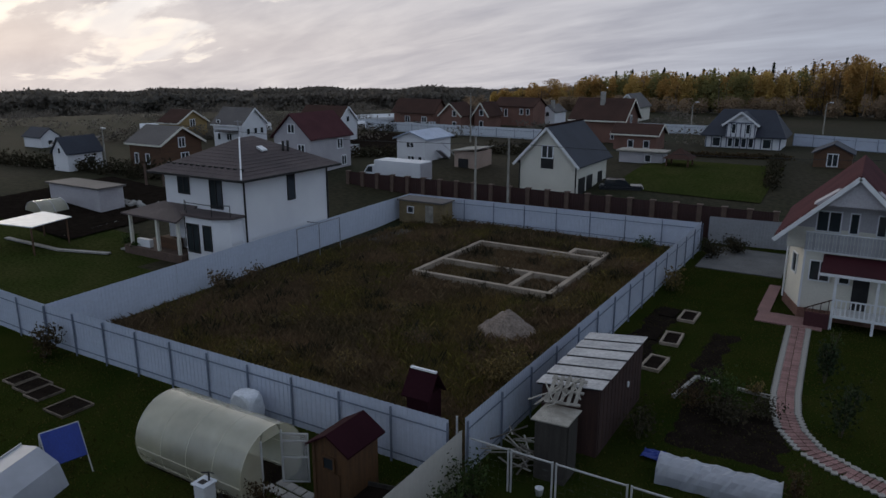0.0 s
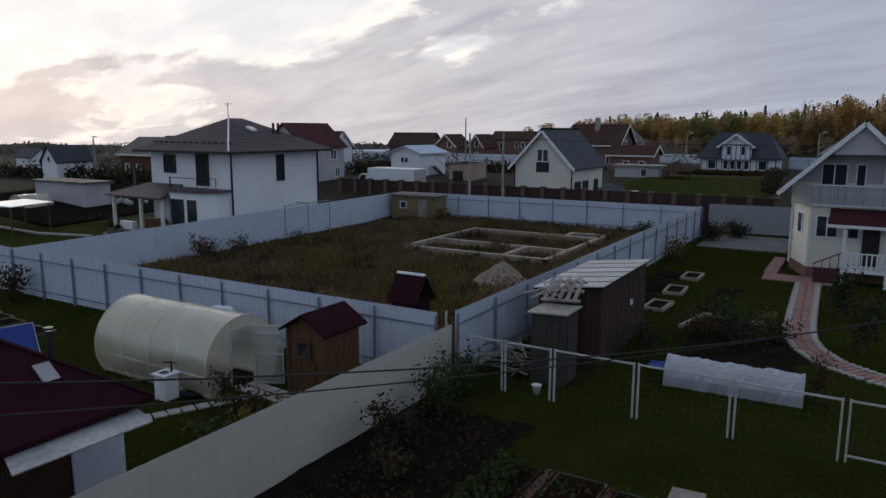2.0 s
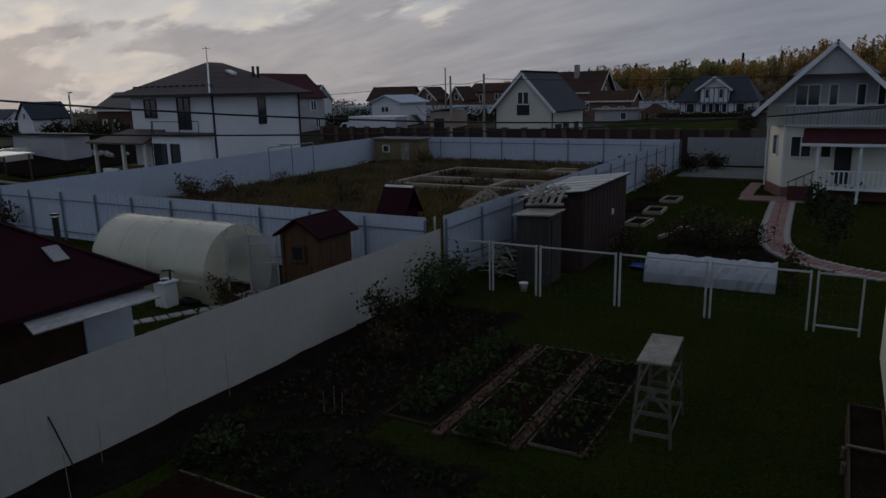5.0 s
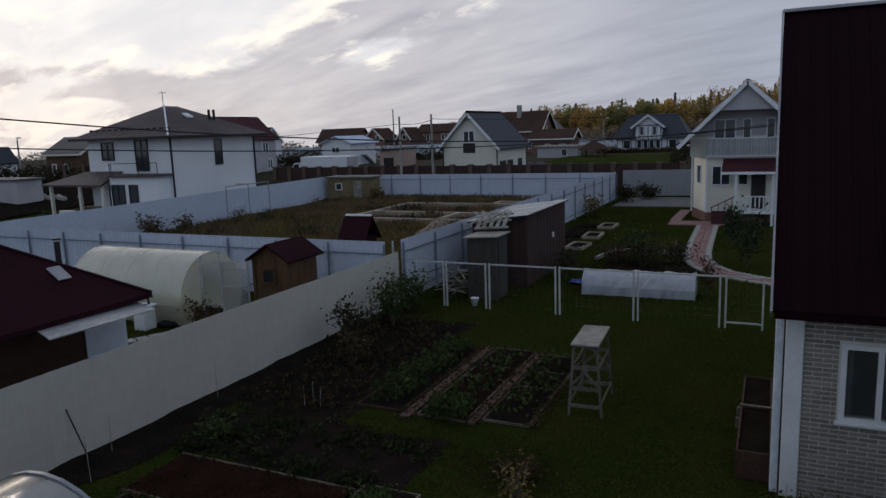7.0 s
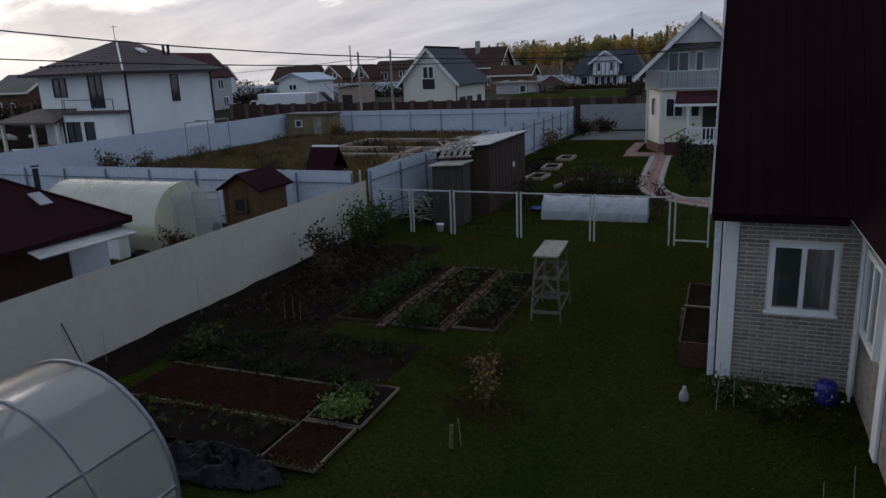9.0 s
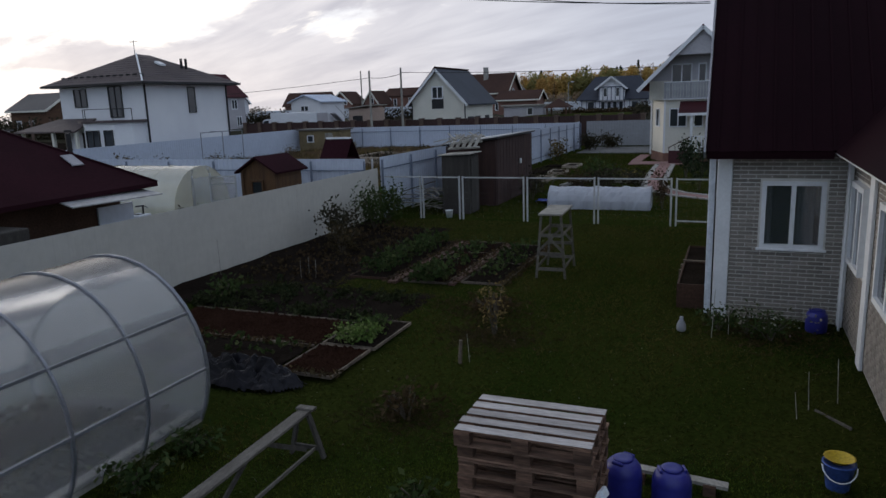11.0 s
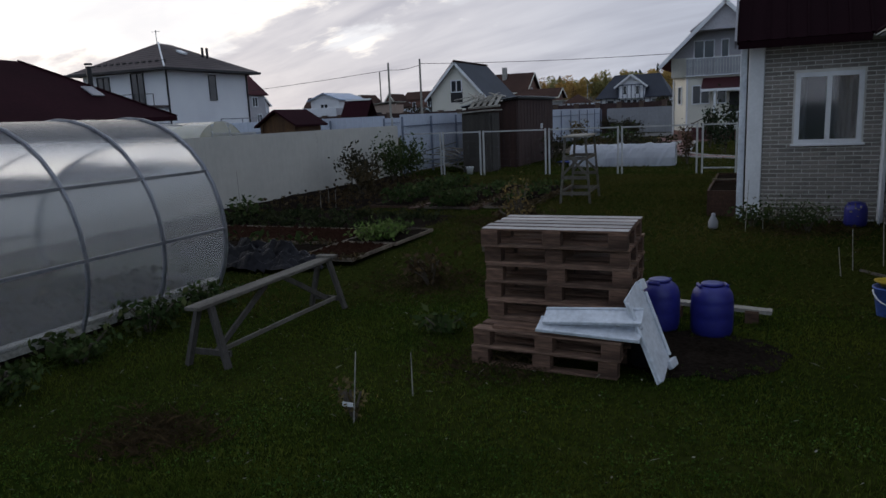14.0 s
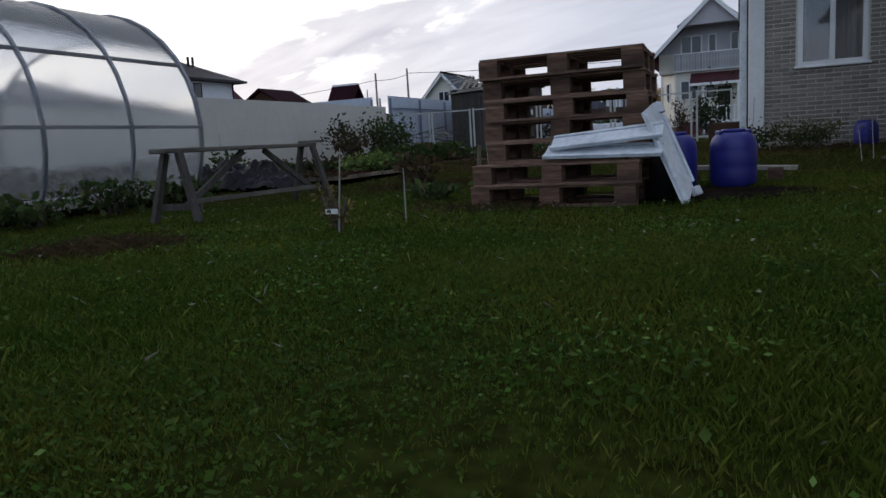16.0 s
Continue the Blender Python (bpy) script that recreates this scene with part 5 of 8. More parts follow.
solo("block", box(B(), 0, 0, 0, 0.12, 0.16, 0.125), M_PALLET, "short wooden block under the plank", "block", pose(11.42, -14.68, LOW))
solo("block", box(B(), 0, 0, 0, 0.12, 0.16, 0.125), M_PALLET, "short wooden block under the plank", "block", pose(10.74, -14.66, LOW))

pail = thing("garden_pail", "blue plastic pail with a white handle and yellow bowl", "pail", pose(12.66, -14.1, LOW))
part("pail_body", lathe(B(), [(0.10, 0), (0.105, 0.01), (0.145, 0.27), (0.155, 0.275), (0.155, 0.29), (0.135, 0.29), (0.095, 0.02)], 24), M_BLUEBUCKET, pail, smooth=True)
part("bowl", lathe(B(), [(0.08, 0.292), (0.13, 0.34), (0.145, 0.345), (0.13, 0.335), (0.07, 0.30)], 24), M_YELLOW, pail, "yellow bowl", smooth=True)
bm = B()
for k in range(10):
    a, b2 = math.pi * k / 10, math.pi * (k + 1) / 10
    rod(bm, (0.155 * math.cos(a), -0.05 - 0.11 * math.sin(a), 0.27 - 0.13 * math.sin(a)), (0.155 * math.cos(b2), -0.05 - 0.11 * math.sin(b2), 0.27 - 0.13 * math.sin(b2)), 0.007, seg=6)
part("handle", bm, M_TRIM, pail, "white bail handle")
jug = solo("white_jug", lathe(B(), [(0.06, 0), (0.075, 0.02), (0.075, 0.11), (0.03, 0.2), (0.03, 0.24), (0.02, 0.24)], 18), M_GREYFENCE, "greyish plastic jug standing on the lawn", "jug", pose(10.88, -9.75, 0), smooth=True)

bench = thing("plank_trestle", "long narrow silvered plank on splayed trestle legs", "trestle", pose(7.24, -16.2, LOW + 0.02, 0, 0, 1.5))
part("top_plank", bevel(box(B(), -0.075, -1.12, 0.52, 0.075, 1.0, 0.555), 0.006), M_OLDWOOD, bench)
part("top_plank", box(B(), -0.10, 0.94, 0.557, 0.12, 1.03, 0.58), M_OLDWOOD, bench)
for y in (-0.96, 0.93):
    for s in (-1, 1):
        part("leg", beam(B(), (s * 0.21, y + (-0.03 if y < 0 else 0.03), 0), (s * 0.065, y, 0.52), 0.038, 0.06), M_DARKWOOD, bench)
    part("crosspiece", beam(B(), (-0.20, y + 0.03, 0.11), (0.20, y + 0.03, 0.11), 0.025, 0.05), M_DARKWOOD, bench)
part("stretcher", beam(B(), (0.13, -0.95, 0.15), (0.13, 0.90, 0.13), 0.025, 0.035), M_OLDWOOD, bench)
part("brace", beam(B(), (0.02, -0.90, 0.10), (0.0, -0.1, 0.51), 0.025, 0.05), M_DARKWOOD, bench)
part("brace", beam(B(), (0.0, 0.2, 0.51), (0.05, 0.86, 0.13), 0.025, 0.05), M_DARKWOOD, bench)

stand = thing("wooden_stand", "tall pale wooden stand with a square top", "stand", pose(7.97, -6.25, 0, 0, 0, 3))
part("top", bevel(box(B(), -0.26, -0.68, 1.38, 0.26, 0.68, 1.42), 0.006), M_PALEWOOD, stand)
for y in (-0.58, 0.58):
    for s in (-1, 1):
        part("leg", beam(B(), (s * 0.31, y * 1.12, 0), (s * 0.21, y, 1.38), 0.045, 0.045), M_OLDWOOD, stand)
    for z in (0.22, 0.55, 0.95):
        w = 0.31 - 0.072 * z
        part("rung", beam(B(), (-w, y * (1.15 - 0.109 * z) - 0.03, z), (w, y * (1.15 - 0.109 * z) - 0.03, z), 0.02, 0.07), M_OLDWOOD, stand)
    for s in (-1, 1):
        part("brace", beam(B(), (s * 0.27, y * 1.09 - 0.035, 0.6), (-s * 0.05, y * 1.06 - 0.035, 0.92), 0.02, 0.05), M_OLDWOOD, stand)
for s in (-1, 1):
    for z in (0.25, 0.95):
        part("side_rail", beam(B(), (s * (0.31 - 0.072 * z), -0.62, z), (s * (0.31 - 0.072 * z), 0.62, z), 0.02, 0.06), M_OLDWOOD, stand)


STUMP = (7.9, -12.15)


def edged_bed(label, x0, y0, x1, y1, soil, h=0.05, fill=0.03, sides="nesw", board=M_OLDWOOD, crosses=()):
    b = thing("garden_bed", label, "garden bed", Matrix.Translation((x0, y0, 0)), group="beds of the garden")
    w, d = x1 - x0, y1 - y0
    if "s" in sides:
        part("edge_board", box(B(), 0, 0, 0, w, 0.022, h), board, b)
    if "n" in sides:
        part("edge_board", box(B(), 0, d - 0.022, 0, w, d, h), board, b)
    if "w" in sides:
        part("edge_board", box(B(), 0, 0.024, 0, 0.022, d - 0.024, h), board, b)
    if "e" in sides:
        part("edge_board", box(B(), w - 0.022, 0.024, 0, w, d - 0.024, h), board, b)
    for c in crosses:
        part("divider", box(B(), 0.032, c, 0, w - 0.032, c + 0.03, h - 0.01), board, b)
    bm = B()
    nx, ny = max(2, int(w / 0.12)), max(2, int(d / 0.12))
    g = [[bm.verts.new((0.034 + (w - 0.068) * i / nx, 0.034 + (d - 0.068) * j / ny, fill + 0.035 * noise.noise((x0 * 3 + i * 0.7, y0 * 3 + j * 0.7, 0)))) for j in range(ny + 1)] for i in range(nx + 1)]
    for i in range(nx):
        for j in range(ny):
            bm.faces.new((g[i][j], g[i + 1][j], g[i + 1][j + 1], g[i][j + 1]))
    part("soil", bm, soil, b, smooth=True)
    return b


def soil_patch(name, label, x0, y0, x1, y1, soil, seed, raise_by=0.0, grain=0.16):
    """Bare earth that runs out raggedly into the grass."""
    bm = B()
    nx, ny = int((x1 - x0) / grain), int((y1 - y0) / grain)
    g = []
    for i in range(nx + 1):
        row = []
        for j in range(ny + 1):
            x, y = x0 + (x1 - x0) * i / nx, y0 + (y1 - y0) * j / ny
            rim = min(x - x0, x1 - x, y - y0, y1 - y) - 0.28 - 0.34 * noise.noise((x * 1.3, y * 1.3, seed)) - 0.15 * noise.noise((x * 4, y * 4, seed))
            row.append(bm.verts.new((x, y, float(ground_z(x, y)) + raise_by + max(-0.03 - 2 * raise_by, min(0.022, rim * 0.12)) + 0.012 * noise.noise((x * 5, y * 5, seed)))))
        g.append(row)
    for i in range(nx):
        for j in range(ny):
            bm.faces.new((g[i][j], g[i + 1][j], g[i + 1][j + 1], g[i][j + 1]))
    return solo(name, bm, soil, label, "soil", kind="structure", smooth=True)


edged_bed("timber-edged bed of reddish bare soil", 1.9, -12.25, 5.42, -10.9, M_REDSOIL, sides="sn", board=M_EDGE)
edged_bed("timber-edged bed of dark soil and withered plants", 2.1, -13.25, 5.42, -12.3, M_SOIL, sides="w", board=M_EDGE)
edged_bed("pale timber-edged bed of dry brown soil", 5.48, -13.35, 6.40, -12.15, M_REDSOIL, board=M_EDGE)
edged_bed("pale timber-edged bed of leafy greens", 5.48, -12.1, 6.44, -10.7, M_SOIL, board=M_EDGE)
edged_bed("timber-edged vegetable bed with dividers", 4.98, -7.95, 6.0, -3.5, M_REDSOIL, board=M_EDGE, crosses=(2.3, 3.1))
edged_bed("timber-edged vegetable bed with dividers", 6.26, -7.75, 7.18, -3.65, M_SOIL, board=M_EDGE, crosses=(1.9, 2.9))
edged_bed("timber-edged bed of leafy vegetables", 3.6, -7.9, 4.62, -3.6, M_SOIL, board=M_RUST)
for x0, y0, x1, y1 in ((4.70, -8.15, 4.90, -3.5), (6.05, -8.0, 6.20, -3.6)):
    solo("plank_walk", box(B(), x0, y0, 0, x1, y1, 0.05), M_PLANKWALK, "grey planks laid between vegetable beds", "planks")
film = thing("black_film_heap", "crumpled heap of black garden film", "film", pose(4.95, -13.62, LOW + 0.02))
bm = B()
bmesh.ops.create_grid(bm, x_segments=60, y_segments=30, size=1.0)
for v in bm.verts:
    x, y = v.co.x, v.co.y
    r = max(0.0, 1 - x * x - y * y - 0.25 * noise.noise((x * 3, y * 3, 5.0))) ** 0.7
    v.co = Vector((x * 1.2, y * 0.42, 0.01 + r * (0.30 + 0.22 * noise.noise((x * 4, y * 3, 2.0))) + 0.12 * r * noise.noise((x * 11, y * 8, 7.0))))
bmesh.ops.delete(bm, geom=[v for v in bm.verts if v.co.z < 0.012], context="VERTS")
part("film", bm, M_BLACK, film)
rng = np.random.default_rng(77)
for x, y, h in ((0.62, -11.3, 0.75), (1.2, -12.2, 0.85), (0.6, -8.6, 0.9), (2.6, -8.3, 0.45), (2.75, -8.2, 0.5), (2.95, -8.25, 0.45), (8.0, -12.0, 0.45), (9.02, -17.75, 0.50), (9.2, -17.2, 0.35), (11.35, -9.9, 0.8), (11.6, -9.7, 0.6), (7.95, -10.5, 0.5), (12.55, -12.3, 0.5), (12.9, -12.0, 0.6), (12.4, -12.6, 0.35)):
    solo("garden_stake", rod(B(), (0, 0, -0.02), (rng.uniform(-0.04, 0.04), rng.uniform(-0.04, 0.04), h), 0.006, 0.004, 6), M_PALEWOOD, "thin pale garden stake stuck in the ground", "stake", pose(x, y, float(ground_z(x, y))), group="garden stakes")
solo("leaning_rod", rod(B(), (0, 0, 0), (-0.12, -0.22, 0.95), 0.013, 0.012, 8), M_DARK, "dark steel rod leaning against the beige fence", "rod", pose(0.42, -11.62, 0.02))
solo("short_stump", rod(B(), (0, 0, -0.02), (0.02, 0.01, 0.34), 0.032, 0.026, 9), M_EDGE, "short pale stump among withered stalks in the lawn", "stump", pose(*STUMP, 0.0))
tag = solo("rag_on_stake", box(B(), -0.05, -0.004, 0.10, 0.03, 0.004, 0.13), M_TRIM, "white rag tied to a garden stake", "rag", pose(9.0, -17.76, LOW + 0.02))


# ---- brick house ----
home = thing("brick_house", "grey-beige brick house with white corner trim and maroon roof", "house", pose(11.33, -8.72, 0), kind="structure")
WX0, WX1, WZ0, WZ1 = 0.68, 1.63, 1.28, 2.36
bm = B()
for x0, z0, x1, z1 in ((0.22, 0.0, WX0, 2.86), (WX1, 0.0, 1.98, 2.86), (WX0, 0.0, WX1, WZ0), (WX0, WZ1, WX1, 2.86)):
    box(bm, x0, 0.0, z0, x1, 0.22, z1)
wall_front = part("wall_front", bm, M_MORTAR, home)
part("plinth_board", box(B(), 0.0, 0.01, 0.0, 0.218, 0.22, 2.86), M_MORTAR, home)
part("corner_trim", bevel(box(B(), -0.02, -0.035, 0.0, 0.215, 0.008, 2.80), 0.008), M_TRIM, home, "broad white corner trim")
part("wall_side", box(B(), -0.02, 0.222, 0.0, 0.2, 7.6, 2.86), M_SIDING, home)
part("side_trim", bevel(box(B(), -0.15, 0.05, 0.0, -0.045, 0.22, 2.8), 0.006), M_WPLASTIC, home, "greyish white corner board")
part("drain_pipe", rod(B(), (-0.034, 0.0, 0.0), (-0.034, 0.0, 2.8), 0.011), M_DARK, home)
part("meter_box", bevel(box(B(), -0.14, 0.3, 2.05, -0.022, 0.5, 2.4), 0.01), M_TRIM, home)
part("wall_wing", box(B(), 2.0, -8.0, 0.0, 2.22, 0.0, 2.86), M_MORTAR, home)
part("wall_back", box(B(), 0.2, 7.4, 0.0, 9.0, 7.6, 2.86), M_SIDING, home)
part("wall_east", box(B(), 9.0, -8.0, 0.0, 9.2, 7.6, 2.86), M_SIDING, home)
part("wall_south", box(B(), 2.22, -8.2, 0.0, 9.0, -8.0, 2.86), M_SIDING, home)
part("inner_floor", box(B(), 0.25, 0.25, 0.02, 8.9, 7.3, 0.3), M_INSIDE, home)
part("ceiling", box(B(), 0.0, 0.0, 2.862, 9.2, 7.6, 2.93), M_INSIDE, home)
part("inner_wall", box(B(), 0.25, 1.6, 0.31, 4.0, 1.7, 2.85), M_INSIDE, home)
win = window(home, pose((WX0 + WX1) / 2, 0.05, WZ0 + 0.03), WX1 - WX0 - 0.14, WZ1 - WZ0 - 0.1, 2, M_TRIM, M_DIMGLASS, bar=0.07, depth=0.075)
for o in list(win.children):
    if o.name.startswith("pane"):
        o.data.materials[0] = sheeting("clear_pane", (0.10, 0.12, 0.14), 0.72, 0.05, 0.05) if "clear_pane" not in bpy.data.materials else bpy.data.materials["clear_pane"]
part("window_sill", bevel(box(B(), WX0 - 0.05, -0.07, WZ0 - 0.07, WX1 + 0.05, 0.02, WZ0 - 0.035), 0.006), M_TRIM, home)
for x0, x1 in ((WX0 + 0.06, WX0 + 0.18), (WX0 + 0.48, WX0 + 0.82)):
    bm = B()
    prev = None
    k = int((x1 - x0) / 0.02)
    for i in range(k + 1):
        x = x0 + (x1 - x0) * i / k
        y = 0.30 + 0.03 * math.sin(i * 1.9)
        row = (bm.verts.new((x, y, WZ0 - 0.05)), bm.verts.new((x, y, WZ1)))
        if prev:
            bm.faces.new((prev[0], row[0], row[1], prev[1]))
        prev = row
    part("curtain", bm, M_CURTAIN, home, "pale curtain behind the window", smooth=True)
for y0, y1 in ((-1.5, -0.55), (-4.2, -2.9)):
    window(home, Matrix.Translation((1.975, (y0 + y1) / 2, 1.26)) @ Matrix.Rotation(radians(-90), 4, "Z"), y1 - y0, 1.1, 2, M_TRIM, M_DIMGLASS, bar=0.08)
part("wing_trim", bevel(box(B(), 1.94, -2.15, 0.0, 1.985, -1.85, 2.8), 0.006), M_TRIM, home)
part("wing_trim", bevel(box(B(), 1.90, -0.16, 0.0, 1.978, -0.03, 2.8), 0.006), M_TRIM, home)
part("gas_pipe", rod(B(), (1.9, -0.35, 0.0), (1.9, -0.35, 2.5), 0.02), M_TRIM, home)
# roof: steep slope to the front, a second slope over the wing
ROOF_PITCH = 1.12


def slope_sheet(name, ring, material, drop=0.07):
    bm = B()
    n = (Vector(ring[1]) - Vector(ring[0])).cross(Vector(ring[2]) - Vector(ring[0])).normalized()
    prism(bm, ring, -n * drop)
    bmesh.ops.recalc_face_normals(bm, faces=bm.faces)
    return part(name, bm, material, home)


ez, rz = 2.88, 7.25
ry = (rz - ez) / ROOF_PITCH - 0.45
slope_sheet("roof_front", [(-0.2, -0.45, ez), (9.5, -0.45, ez), (9.5, ry, rz), (-0.2, ry, rz)], M_DARKMAROON)
slope_sheet("roof_rear", [(9.5, ry * 2 + 0.45, ez), (-0.2, ry * 2 + 0.45, ez), (-0.2, ry, rz), (9.5, ry, rz)], M_DARKMAROON)
slope_sheet("roof_wing", [(1.66, -8.6, ez - 0.02), (1.66, -0.44, ez - 0.02), (5.56, 3.1, rz - 0.6), (5.56, -8.6, rz - 0.6)][::-1], M_DARKMAROON)
slope_sheet("roof_wing_east", [(9.46, -8.6, ez - 0.02), (9.46, 0.4, ez - 0.02), (5.565, 3.1, rz - 0.6), (5.565, -8.6, rz - 0.6)], M_DARKMAROON)
part("wing_gable", prism(B(), [(2.1, -8.2, 2.865), (9.1, -8.2, 2.865), (5.565, -8.2, rz - 0.75)], (0, 0.2, 0)), M_SIDING, home)
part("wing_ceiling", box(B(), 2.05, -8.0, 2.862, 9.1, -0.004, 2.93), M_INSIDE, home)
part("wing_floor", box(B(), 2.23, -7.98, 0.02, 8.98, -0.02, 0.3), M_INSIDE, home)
part("gable", prism(B(), [(-0.02, 0.0, 2.94), (-0.02, 7.2, 2.94), (-0.02, ry, rz - 0.35)], (0.2, 0, 0)), M_SIDING, home)
bm = prism(B(), [(0, -0.45, ez + 0.002), (0.04, -0.45, ez + 0.002), (0.04, ry, rz + 0.002), (0, ry, rz + 0.002)], (0, -0.009, 0.009))
bmesh.ops.recalc_face_normals(bm, faces=bm.faces)
rib = mesh_of("roof_rib", bm, M_DARKMAROON)
for i in range(34):
    piece("roof_rib", rib, home, pose(-0.05 + i * 0.28, 0, 0))
part("verge_trim", beam(B(), (-0.22, -0.47, ez - 0.05), (-0.22, ry, rz - 0.03), 0.03, 0.16), M_FLASH, home, "pale metal verge flashing")
part("ridge_cap", beam(B(), (-0.22, ry, rz + 0.02), (9.5, ry, rz + 0.02), 0.16, 0.05), M_FLASH, home, "pale metal ridge cap")
part("fascia", box(B(), -0.18, -0.45, ez - 0.12, 1.65, -0.43, ez - 0.01), M_DARKMAROON, home)
part("soffit", box(B(), -0.18, -0.42, ez - 0.04, 2.0, 0.0, ez - 0.022), M_TRIM, home)
part("soffit", box(B(), 1.68, -8.4, ez - 0.06, 2.0, -0.44, ez - 0.042), M_TRIM, home)

planter = thing("rusty_planter", "tall rusty box planter beside the house", "planter", pose(10.70, -8.4, 0))
part("front_panel", box(B(), 0, 0, 0, 0.50, 0.03, 0.45), M_RUST, planter)
part("divider", box(B(), 0.034, 1.9, 0, 0.466, 1.93, 0.44), M_RUST, planter)
part("back_panel", box(B(), 0, 3.5, 0, 0.50, 3.53, 0.45), M_RUST, planter)
for x in (0.0, 0.47):
    part("side_panel", box(B(), x, 0.032, 0, x + 0.03, 3.498, 0.45), M_RUST, planter)
part("soil", box(B(), 0.032, 0.034, 0, 0.468, 3.496, 0.415), M_SOIL, planter)
part("rim", box(B(), -0.02, 1.88, 0.452, 0.52, 1.94, 0.475), M_EDGE, planter)
for y in (1.55, 2.05):
    part("bracket", bevel(box(B(), -0.07, y, 0.16, -0.004, y + 0.09, 0.34), 0.01), M_EDGE, planter, "pale bracket on the side")


# ---- east neighbour: cream house with a red roof ----
rh = thing("cream_house", "cream two-storey house with balcony, porch and red roof", "house", pose(6.85, 21.6, 0))
plan = [(0, 2.4), (0.9, 0), (5.7, 0), (5.7, 7.5), (0, 7.5)]
part("plinth", prism(B(), [(x * 1.0, y, -0.1) for x, y in [(-0.05, 2.4), (0.88, -0.05), (5.75, -0.05), (5.75, 7.55), (-0.05, 7.55)]], (0, 0, 0.62)), M_BRICKFAR, rh)
part("lower_wall", prism(B(), [(x, y, 0.524) for x, y in plan], (0, 0, 3.0)), M_SIDING, rh)
part("upper_wall", box(B(), 0.0, 0.35, 3.526, 5.7, 7.5, 4.6), M_SIDING, rh)
part("gable_wall", prism(B(), [(0.0, 0.35, 4.602), (5.7, 0.35, 4.602), (2.85, 0.35, 7.3)], (0, 7.1, 0)), M_GREYW, rh)
part("gable_face", prism(B(), [(1.05, -0.75, 5.95), (4.65, -0.75, 5.95), (2.85, -0.75, 7.35)], (0, 1.0, 0)), M_GREYW, rh)
part("roof", gable_roof(B(), 0.0, 0.2, 5.7, 7.5, 4.62, 7.4, 0.55, "y", 0.12), M_REDROOF, rh)
part("front_eave", gable_roof(B(), 0.0, -0.4, 5.7, 0.0, 4.62, 7.4, 0.5, "y", 0.1), M_REDROOF, rh)
bm = B()
for s in (-1, 1):
    beam(bm, (2.85, -0.97, 7.36), (2.85 + s * 3.38, -0.97, 4.05), 0.06, 0.2)
part("bargeboard", bm, M_TRIM, rh)
bal = part("balcony", box(B(), 0.85, -0.28, 3.53, 5.7, 0.34, 3.63), M_TRIM, rh)
slat = mesh_of("slat", box(B(), 0, -0.012, 0, 0.135, 0.012, 0.88), M_SLAT)
for i in range(32):
    piece("slat", slat, bal, pose(0.87 + i * 0.15, -0.29, 3.6))
part("balcony_rail", box(B(), 0.85, -0.31, 4.485, 5.7, -0.26, 4.53), M_TRIM, rh)
for x, w, n in ((1.75, 1.0, 2), (2.85, 0.32, 1), (4.0, 0.32, 1), (5.0, 0.6, 2)):
    window(rh, on_front(x, 0.35, 4.5), w, 0.95, n, M_TRIM, M_GLASS)
window(rh, on_front(1.65, 0, 2.05), 0.85, 0.95, 2, M_TRIM, M_GLASS)
window(rh, on_front(2.75, 0, 2.05), 0.4, 0.95, 1, M_TRIM, M_GLASS)
window(rh, Matrix.Translation((0.45, 1.2, 2.05)) @ Matrix.Rotation(math.atan2(-2.4, 0.9), 4, "Z"), 0.6, 0.95, 1, M_TRIM, M_GLASS)
part("bay_trim", box(B(), 0.86, -0.04, 0.53, 0.96, -0.002, 3.5), M_TRIM, rh)
part("porch_roof", prism(B(), [(1.75, 0, 3.42), (1.75, -1.35, 2.85), (1.75, -1.35, 2.75), (1.75, 0, 3.3)], (4.2, 0, 0)), M_PORCH, rh)
part("porch_fascia", box(B(), 1.73, -1.38, 2.66, 5.97, -1.352, 2.80), M_TRIM, rh)
part("porch_floor", box(B(), 2.4, -1.3, 0.62, 5.9, -0.05, 0.76), M_TRIM, rh)
for x in (2.45, 4.2, 5.85):
    part("porch_post", box(B(), x - 0.06, -1.28, 0.0, x + 0.06, -1.16, 2.75), M_TRIM, rh)
rail = part("railing", box(B(), 2.5, -1.25, 1.48, 5.85, -1.19, 1.54), M_TRIM, rh)
bal2 = mesh_of("baluster", box(B(), -0.03, -0.02, 0, 0.03, 0.02, 0.72), M_TRIM)
for i in range(17):
    piece("baluster", bal2, rail, pose(2.6 + i * 0.2, -1.22, 0.76))
part("door", box(B(), 3.15, -0.04, 0.77, 3.85, -0.004, 2.6), M_DARK, rh)
for i in range(4):
    part("step", box(B(), 1.35 + 0.27 * i, -1.25, 0.16 * i + 0.002 * (i > 0), 2.38, -0.35, 0.16 * (i + 1)), M_BRICKFAR, rh, "red-brown step")
part("step_wall", box(B(), 1.3, -1.40, 0, 2.38, -1.27, 0.75), M_REDROOF, rh)
part("handrail", beam(B(), (1.25, -1.3, 0.9), (2.4, -1.3, 1.5), 0.05, 0.05), M_RUST, rh)
for i in range(4):
    part("rail_post", rod(B(), (1.3 + 0.33 * i, -1.3, 0.7), (1.3 + 0.33 * i, -1.3, 0.92 + 0.17 * i), 0.018), M_RUST, rh)
part("downpipe", rod(B(), (-0.06, 2.3, 0.3), (-0.06, 2.3, 3.9), 0.05), M_TRIM, rh)


